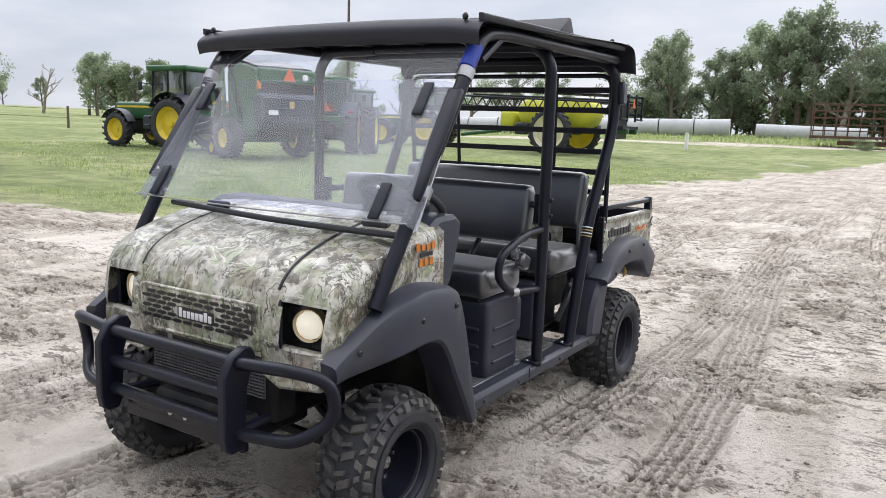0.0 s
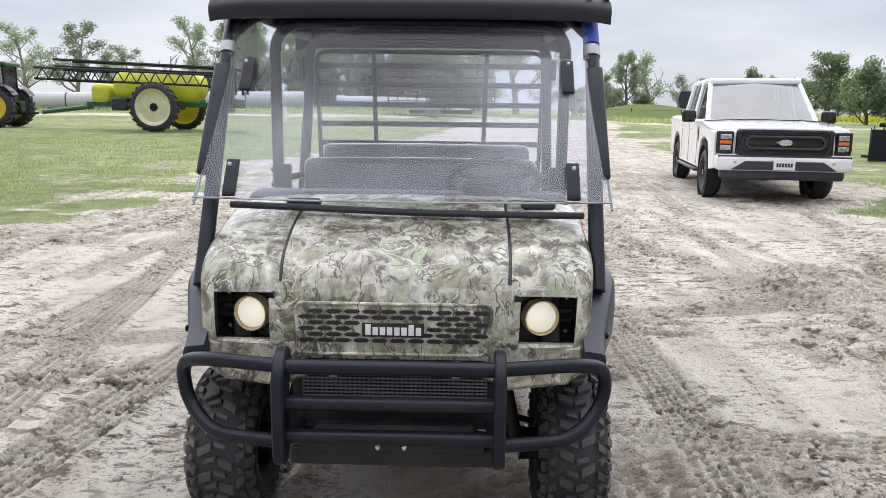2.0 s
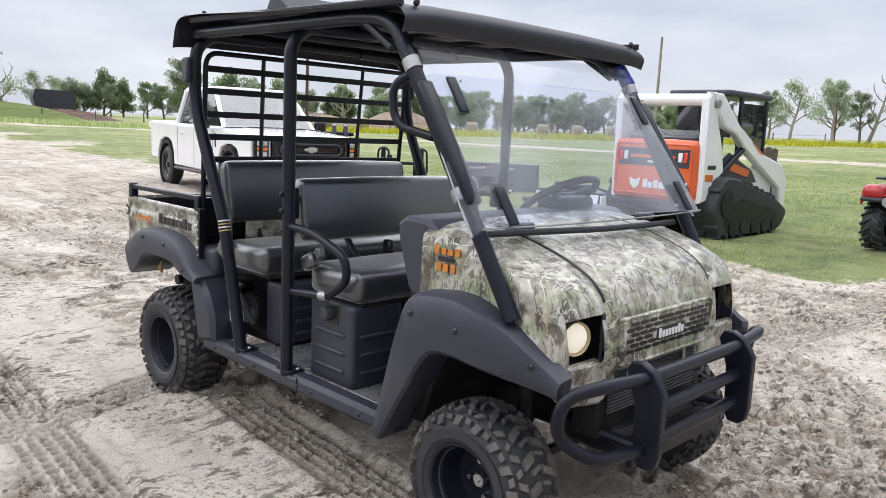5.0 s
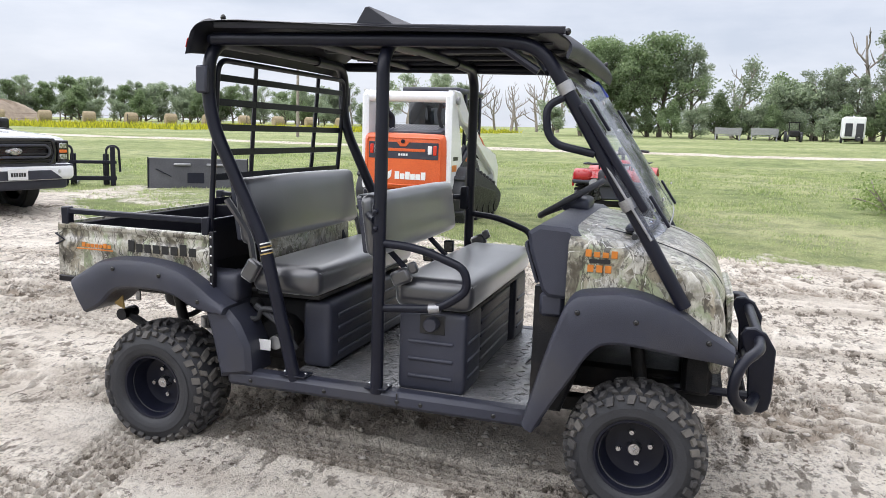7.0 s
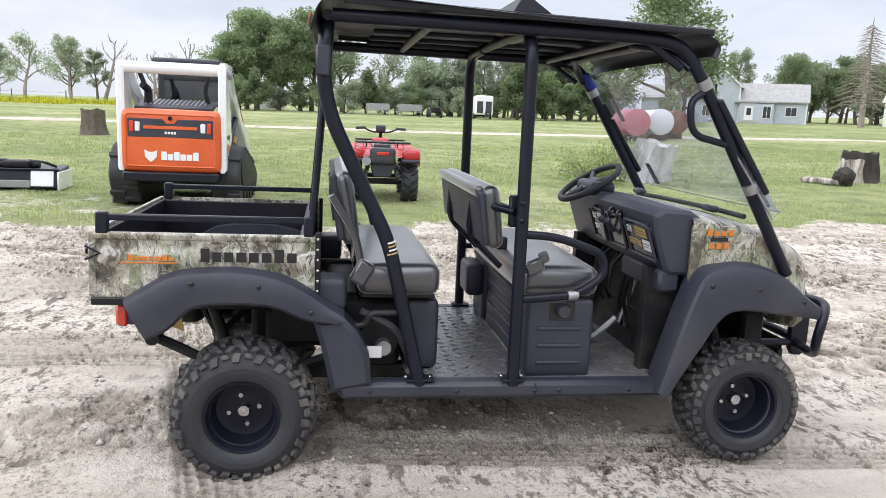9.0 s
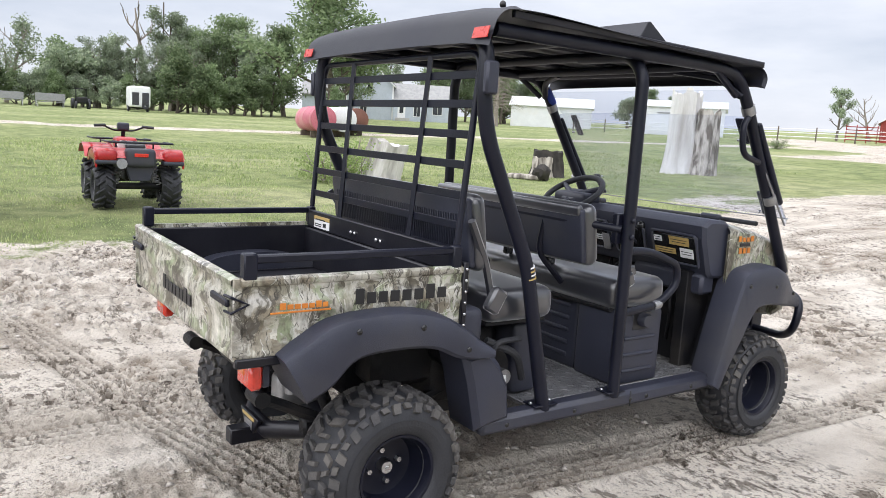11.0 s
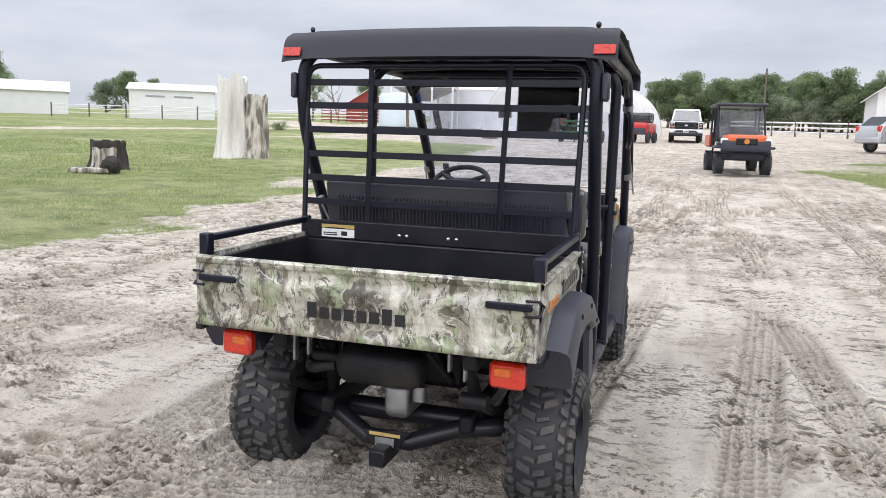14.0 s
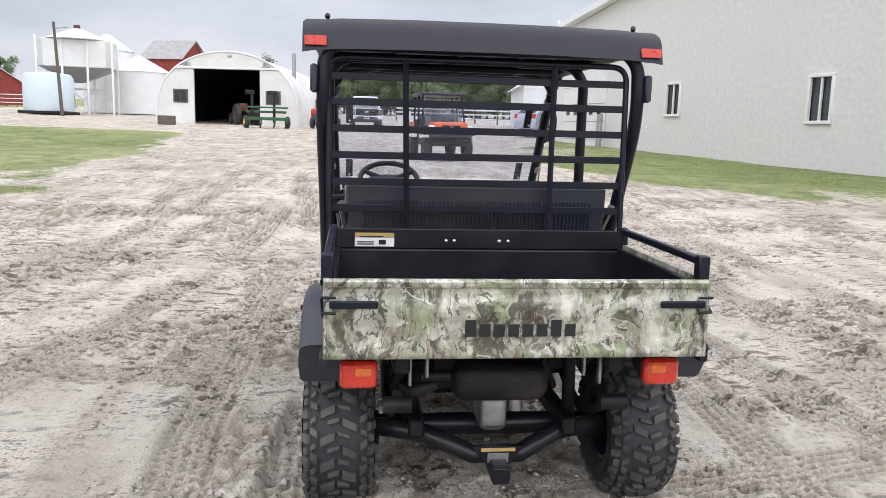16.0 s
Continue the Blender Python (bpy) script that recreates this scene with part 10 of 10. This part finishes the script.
fence_line(-4.0, -76.0, -16.0, -60.0, 2.6, 1.5, ((0.4, 0.07), (0.8, 0.07), (1.2, 0.07)), WOOD_POST, WHITE_SIDING, "white board fence with dark posts before the trees")
fence_line(-16.0, -60.0, -30.0, -58.0, 2.6, 1.4, ((0.5, 0.05), (1.0, 0.05)), WOOD_POST, WOOD_POST, "weathered rail fence before the trees")
fence_line(14.0, 88.0, 44.0, 92.0, 6.0, 1.2, ((0.6, 0.012), (1.0, 0.012)), WOOD_POST, RUST, "post and wire fence along the field road")
fence_line(48.0, 92.0, 112.0, 38.0, 7.0, 1.5, ((0.6, 0.012), (1.2, 0.012)), WOOD_POST, RUST, "post and wire fence beyond the yellow flowers")
fence_line(-60.0, 12.0, -42.0, 25.0, 5.0, 1.3, ((0.6, 0.012), (1.1, 0.012)), WOOD_POST, RUST, "post and wire pasture fence")
fence_line(64.0, -60.0, 30.0, -82.0, 3.5, 1.5, ((0.5, 0.04), (0.9, 0.04), (1.3, 0.04)), WOOD_POST, WHITE_SIDING, "pale rail fence by the white sheds")

for k in range(15):
    f = k / 14
    x, y = 58 + 60 * f, 100 - 48 * f
    b = thing("hay_bale", on_ground(x, y, -38 + 9 * math.sin(k * 3.1)), "weathered grey round hay bale in a long row", "hay bale", "row of hay bales")
    part("roll", Geo().lathe([(0.0005, -0.8), (0.72, -0.8), (0.86, -0.66), (0.88, 0), (0.86, 0.66), (0.72, 0.8), (0.0005, 0.8)], (0, 0, 0.82), "x", 22, False), HAY, b)


def mound(x, y, rx, ry, h, mat, label, seed):
    r0 = random.Random(seed)
    ph = [r0.uniform(0, 6) for _ in range(4)]
    rows = []
    for i in range(9):
        f = i / 8
        rows.append([(rx * f * math.cos(a) * (1 + 0.15 * math.sin(3 * a + ph[0])), ry * f * math.sin(a) * (1 + 0.12 * math.sin(4 * a + ph[1])), h * (1 - f * f) ** 1.2 * (1 + 0.15 * math.sin(5 * a + ph[2]) * f + 0.08 * math.sin(11 * a + ph[3])) - 0.1 * f) for a in np.linspace(0, 2 * math.pi, 29)[:-1]])
    solo("dirt_mound", Geo().grid(rows, True), mat, on_ground(x, y), label, "mound")


mound(84, 96, 9, 6, 3.0, DIRT, "low heap of bare earth beyond the field fence", 1)
mound(70, 100, 11, 5, 2.0, DIRT, "long heap of dark earth beyond the field fence", 2)
mound(22, 92, 9, 5, 1.6, GRASS_BLADE, "grassy spoil heap beside the field road", 3)
mound(30, 96, 7, 4, 1.2, RUST, "reddish dirt heap beside the field road", 4)
dt = thing("dump_trailer", on_ground(32.5, 106.0, 82) @ Matrix.Diagonal((0.9, 0.85, 1.0, 1)), "dark green covered wagon trailer beyond the road", "trailer")
part("box", Geo().prism([(-2.6, 1.2), (-3.0, 2.6), (-2.6, 3.6), (2.6, 3.6), (3.0, 2.6), (2.6, 1.2)], "x", -1.3, 1.3, 0.05), BLACK_PLASTIC, dt)
part("frame", Geo().box((0, 0, 0.9), (1.2, 5.6, 0.3), 0.03), DARK_MACHINE, dt)
for s in (1, -1):
    for y in (-1.8, 1.8):
        big_wheel(dt, s * 1.1, y, 0.55, 0.35, 0.28, DARK_MACHINE, 0, 0.0)


# ---- trees ----
def limb_points(p, d, length, r, n, wob, rnd):
    pts, rs = [Vector(p)], [r]
    d = Vector(d).normalized()
    for k in range(n):
        d = (d + Vector((rnd.uniform(-wob, wob), rnd.uniform(-wob, wob), rnd.uniform(-wob, wob) + 0.05))).normalized()
        pts.append(pts[-1] + d * length / n)
        rs.append(r * (1 - 0.85 * (k + 1) / n) + 0.01)
    return pts, rs, d


def tree_meshes(key, H, spread, trunk_h, leaf_mat, bark, seed, leaves=2600, leaf=0.34, bare=0.15, limbs=9, clump=1.0):
    """Trunk with two orders of limbs; leaves sit in uneven clumps round the limb ends."""
    rnd = random.Random(seed)
    wood, tips = Geo(), []
    pts, rs, _ = limb_points((0, 0, -0.3), (rnd.uniform(-0.1, 0.1), rnd.uniform(-0.1, 0.1), 1), H * 0.86, 0.022 * H + 0.05, 9, 0.10, rnd)
    wood.tube(pts, rs, 9)
    tips.append((pts[-1], 0.8))
    for k in range(limbs):
        f = trunk_h + (0.95 - trunk_h) * (k + rnd.random() * 0.6) / limbs
        i = min(int(f * 9), 8)
        base = pts[i] + (pts[i + 1] - pts[i]) * (f * 9 - i)
        a = k * 2.4 + rnd.uniform(-0.5, 0.5)
        ln = spread * (1.05 - 0.55 * max(0, f - trunk_h) / (1 - trunk_h)) * rnd.uniform(0.65, 1.15)
        up = 0.45 + 0.6 * f
        q, qr, d = limb_points(base, (math.cos(a), math.sin(a), up), ln, rs[i] * 0.55, 6, 0.22, rnd)
        wood.tube(q, qr, 6)
        dead = rnd.random() < bare
        if not dead:
            tips += [(q[-1], 1.0), (q[-3], 0.8)]
        for j in range(4):
            b = q[2 + j]
            s, sr, _ = limb_points(b, d + Vector((rnd.uniform(-0.9, 0.9), rnd.uniform(-0.9, 0.9), rnd.uniform(-0.1, 0.8))), ln * rnd.uniform(0.25, 0.5), qr[2 + j] * 0.6 + 0.01, 4, 0.3, rnd)
            wood.tube(s, sr, 4)
            if not dead:
                tips.append((s[-1], 0.75))
    tm = mesh_of(key + "_trunk", wood, bark, 60)
    if not leaves:
        return tm, None
    r = np.random.default_rng(seed)
    C = np.array([list(p) for p, _ in tips])
    S = np.array([s for _, s in tips])
    k = r.integers(0, len(C), leaves)
    rad = clump * spread * 0.30 * S[k]
    v = r.normal(size=(leaves, 3))
    v /= np.linalg.norm(v, axis=1)[:, None]
    c = C[k] + v * (rad * r.random(leaves) ** 0.45)[:, None] * np.array([1.1, 1.1, 0.8])
    a = r.normal(size=(leaves, 3))
    a /= np.linalg.norm(a, axis=1)[:, None]
    b = np.cross(a, r.normal(size=(leaves, 3)))
    b /= np.linalg.norm(b, axis=1)[:, None]
    w = leaf * r.uniform(0.5, 1.25, leaves)[:, None]
    V = np.stack([c - a * w, c + b * w * 0.45, c + a * w, c - b * w * 0.45], 1).reshape(-1, 3)
    me = bpy.data.meshes.new(key + "_crown")
    me.from_pydata(V.tolist(), [], np.arange(len(V)).reshape(-1, 4).tolist())
    me.materials.append(leaf_mat)
    return tm, me


def tree(name, meshes, m, label, group=""):
    t = thing(name, m, label, "tree", group)
    for nm, me in (("trunk", meshes[0]), ("crown", meshes[1])):
        if me:
            ob = new(nm, me)
            ob.parent = t
    return t


OAK = tree_meshes("oak", 10, 4.6, 0.22, LEAF_BROAD, BARK, 1, 9500, 0.17, 0.0, 12, 0.95)
COTTON = tree_meshes("cottonwood", 12, 4.0, 0.25, LEAF_GREY, BARK, 2, 7000, 0.16, 0.12, 11, 0.8)
COTTON_B = tree_meshes("cottonwood_b", 12, 4.4, 0.20, LEAF_GREY, BARK_PALE, 3, 5000, 0.16, 0.3, 11, 0.75)
ELM = tree_meshes("elm", 10, 4.0, 0.15, LEAF_BROAD, BARK, 4, 9000, 0.16, 0.05, 12, 0.95)
SCRUB = tree_meshes("scrub", 5, 2.6, 0.08, LEAF_BROAD, BARK, 5, 5500, 0.17, 0.05, 10, 1.2)
SCRUB_G = tree_meshes("scrub_grey", 6, 3.0, 0.08, LEAF_GREY, BARK, 6, 5500, 0.17, 0.1, 10, 1.2)
SPARSE = tree_meshes("sparse", 9, 3.6, 0.3, LEAF_GREY, BARK_PALE, 7, 2200, 0.17, 0.4, 9)
DEAD = tree_meshes("dead_tree", 8, 2.8, 0.25, None, BARK_PALE, 8, 0, 0, 1.0, 9)
DEAD_B = tree_meshes("dead_tree_b", 7, 2.4, 0.15, None, BARK_PALE, 9, 0, 0, 1.0, 8)
tree_rnd = random.Random(21)


def put(kind, x, y, h, label, name="tree", group="", wide=1.0):
    base = {id(OAK): 10, id(COTTON): 12, id(COTTON_B): 12, id(ELM): 10, id(SCRUB): 5, id(SCRUB_G): 6, id(SPARSE): 9, id(DEAD): 8, id(DEAD_B): 7}[id(kind)]
    s = h / base
    m = on_ground(x, y, tree_rnd.uniform(0, 360), -0.05) @ Matrix.Diagonal((wide * s * tree_rnd.uniform(0.9, 1.15), wide * s * tree_rnd.uniform(0.9, 1.15), s, 1))
    return tree(name, kind, m, label, group)


def belt(x0, y0, x1, y1, n, h0, h1, kinds, deep, group):
    for k in range(n):
        f = (k + tree_rnd.uniform(0.1, 0.9)) / n
        kd = kinds[tree_rnd.randrange(len(kinds))]
        dx, dy = x1 - x0, y1 - y0
        o = tree_rnd.uniform(-deep, deep)
        ln = math.hypot(dx, dy)
        lab = "bare dead tree in the shelter belt" if kd[1] is None else ("grey-green shelter-belt tree with pale limbs" if kd in (COTTON, COTTON_B, SPARSE, SCRUB_G) else "dense dark green shelter-belt tree")
        put(kd, x0 + dx * f - dy / ln * o, y0 + dy * f + dx / ln * o, tree_rnd.uniform(h0, h1), lab, "tree", group)


# north: tall cottonwoods behind the pipes
belt(-30, 86, 4, 84, 15, 9, 14, (COTTON, COTTON, COTTON_B), 4, "cottonwoods behind the pipes")
belt(-30, 90, 4, 88, 12, 5, 7, (SCRUB, SCRUB_G), 4, "cottonwoods behind the pipes")
belt(-66, 70, -32, 88, 11, 6, 10, (SPARSE, DEAD, COTTON_B, DEAD_B), 4, "sparse trees behind the tractors")
put(COTTON_B, 5.5, 73, 12.5, "tall half-bare cottonwood beside the field road")
put(DEAD, 8.5, 77, 7, "bare dead tree beside the field road")
belt(7, 104, 32, 112, 8, 4, 7, (SCRUB_G, SPARSE, DEAD_B, SCRUB_G), 4, "scrub beyond the field road")
put(SPARSE, 26, 103, 9, "leaning sparse tree beyond the field road")
put(COTTON, 22, 101, 9, "sparse tree beyond the field road")
# west
belt(-92, 56, -84, 66, 5, 7, 9.5, (COTTON, SCRUB_G, ELM), 4, "grove beyond the pasture")
put(SPARSE, -97, 48, 8, "half-bare tree on the pasture")
put(DEAD, -93, 53, 7, "bare dead tree on the pasture")
belt(-260, 120, -180, 240, 14, 6, 10, (SCRUB_G, COTTON), 10, "far western trees")
# north-east
put(ELM, 46, 97, 9, "dark tree beyond the field")
put(DEAD, 50.5, 67.0, 6.2, "bleached bare tree beside the field road")
belt(34, 66, 41, 62, 3, 4.2, 5.2, (SCRUB, SCRUB_G), 1.5, "round bushes by the field road")
belt(48, 150, 110, 132, 24, 6, 8, (ELM, SCRUB, COTTON, SCRUB_G), 7, "far north-east woods")
belt(108, 134, 156, 72, 30, 7, 9.5, (ELM, COTTON, COTTON_B, SCRUB_G), 7, "far north-east woods")
belt(106, 126, 152, 68, 22, 4, 6, (SCRUB, SCRUB_G, SCRUB_G), 5, "far north-east woods")
belt(138, 60, 116, 34, 6, 8, 11, (COTTON, SPARSE, ELM), 4, "trees beyond the lawn")
belt(128, 36, 118, 20, 7, 7, 12, (DEAD, DEAD_B, DEAD), 4, "bare dead trees beyond the lawn")
# east: dense grove behind the trailer
belt(97, 15, 95, 0, 7, 9, 12.5, (ELM, OAK, COTTON), 3, "grove behind the lawn")
belt(92, -11.5, 89, -20, 4, 7.5, 9.5, (COTTON, SPARSE, COTTON_B), 3, "grove behind the lawn")
belt(89, -20, 84, -33, 6, 9.5, 12.5, (ELM, COTTON, OAK), 3, "grove behind the lawn")
belt(92, 16, 84, -32, 20, 2.8, 4.6, (SCRUB, SCRUB_G, SCRUB), 3, "undergrowth of the grove")
belt(90, -8, 88.5, -13, 4, 5.4, 6.8, (SCRUB_G, COTTON, SCRUB), 2, "low trees in the gap of the grove")
belt(89, -13, 86, -25, 6, 7, 9, (COTTON, ELM, COTTON_B), 2, "grove behind the lawn")
belt(97, -64, 93, -76, 5, 6.5, 8.5, (ELM, COTTON, OAK), 2, "trees beyond the white shed")
put(SPARSE, 95, -4.5, 10, "thin leaning tree rising from the grove")
put(DEAD_B, 92, -19, 14, "bare dead tree rising from the grove")
put(OAK, 73.5, -33.5, 13.5, "large spreading oak before the farmhouse", wide=1.35)
put(ELM, 84, -40, 9, "leafy tree beside the farmhouse")
belt(98, -56, 106, -74, 6, 8, 11, (ELM, COTTON, OAK), 4, "trees behind the farmhouse")
belt(88, -66, 96, -82, 7, 6, 9, (ELM, SCRUB, OAK), 4, "trees behind the farmhouse")
put(SCRUB, 66, -30, 3, "low shrub before the farmhouse")
belt(80, -18, 78, -30, 7, 3.5, 6, (SCRUB, ELM, SCRUB), 2, "undergrowth of the grove")
# south
belt(90, -96, 84, -104, 3, 6, 8, (COTTON, ELM, SCRUB_G), 3, "trees behind the white sheds")
put(COTTON, 48.5, -89, 6.8, "leafy tree behind the red barn")
put(DEAD, 46.5, -93, 6.4, "bare tree behind the red barn")
put(ELM, 45.5, -101, 6.6, "leafy tree behind the red barn")
belt(4, -112, -26, -92, 34, 6.0, 7.4, (ELM, OAK, ELM, COTTON), 4, "southern shelter belt")
belt(2, -108, -28, -88, 24, 3.5, 5, (SCRUB, SCRUB_G), 3, "southern shelter belt")
belt(-28, -92, -60, -70, 10, 7, 10, (ELM, COTTON), 5, "southern shelter belt")
belt(14, -110, 32, -120, 6, 7, 9, (ELM, SPARSE, DEAD), 4, "trees behind the barns")
belt(-60, -60, -90, 20, 16, 7, 11, (ELM, COTTON, SCRUB), 8, "western shelter belt")


def dead_spruce(m):
    t = thing("dead_spruce", m, "grey dead spruce with drooping bare branches", "tree")
    rnd = random.Random(5)
    g = Geo().tube([(0, 0, -0.3), (0.1, 0, 6), (0, 0.1, 11.6)], [0.34, 0.22, 0.03], 9)
    part("trunk", g, BARK_PALE, t)
    g = Geo()
    for k in range(130):
        z = 2.2 + 8.6 * (k / 130)
        a = k * 2.4 + rnd.uniform(-0.3, 0.3)
        ln = (3.6 * (1 - (z - 2.0) / 9.8) + 0.4) * rnd.uniform(0.6, 1.1)
        c, s = math.cos(a), math.sin(a)
        e = Vector((c * ln, s * ln, z - ln * 0.22))
        g.tube([(0, 0, z), (c * ln * 0.5, s * ln * 0.5, z + 0.05), e], [0.05, 0.035, 0.012], 4)
        for j in range(5):
            f = 0.35 + 0.13 * j
            b = Vector((c * ln * f, s * ln * f, z - ln * 0.12 * f))
            g.tube([b, b + Vector((c * 0.5 - s * rnd.uniform(-0.5, 0.5), s * 0.5 + c * rnd.uniform(-0.5, 0.5), -0.25))], [0.02, 0.008], 3)
    tagged(part("branch", g, BARK_PALE, t), kind="stuff")


dead_spruce(on_ground(73.2, -55.6))


def bush(m, label, w, h, n, seed, mat):
    t = thing("bush", m, label, "bush")
    rnd = random.Random(seed)
    wood, tips = Geo(), []
    for k in range(18):
        a = rnd.uniform(0, 6.28)
        q, qr, _ = limb_points((0.1 * math.cos(a), 0.1 * math.sin(a), -0.03), (math.cos(a) * w / h * 0.7, math.sin(a) * w / h * 0.7, 1), h * rnd.uniform(0.7, 1.1), 0.012, 6, 0.25, rnd)
        wood.tube(q, qr, 4)
        tips += q[2:]
    part("stem", wood, BARK_PALE, t)
    r = np.random.default_rng(seed)
    C = np.array([list(p) for p in tips])
    c = C[r.integers(0, len(C), n)] + r.normal(size=(n, 3)) * 0.11
    a = r.normal(size=(n, 3))
    a /= np.linalg.norm(a, axis=1)[:, None]
    b = np.cross(a, r.normal(size=(n, 3)))
    b /= np.linalg.norm(b, axis=1)[:, None]
    s = r.uniform(0.02, 0.045, n)[:, None]
    V = np.stack([c - a * s, c + b * s * 0.5, c + a * s, c - b * s * 0.5], 1).reshape(-1, 3)
    V[:, 2] = np.maximum(V[:, 2], 0.0)
    me = bpy.data.meshes.new("bush_leaves")
    me.from_pydata(V.tolist(), [], np.arange(len(V)).reshape(-1, 4).tolist())
    me.materials.append(mat)
    ob = new("leaves", me)
    ob.parent = t


bush(on_ground(12.0, -3.7), "loose light green bush beside the leaning stump", 1.3, 0.80, 2000, 2, LEAF_BUSH)
bush(on_ground(12.6, -4.6), "loose light green bush behind the leaning stump", 0.8, 0.9, 1200, 3, LEAF_BUSH)
bush(on_ground(28.0, -45.0), "low round dark green shrub by the yard road", 1.6, 0.9, 1500, 4, LEAF_BROAD)
bush(on_ground(-2.0, 57.0), "low weed clump before the wire cage trailer", 2.0, 0.9, 1500, 6, LEAF_BROAD)
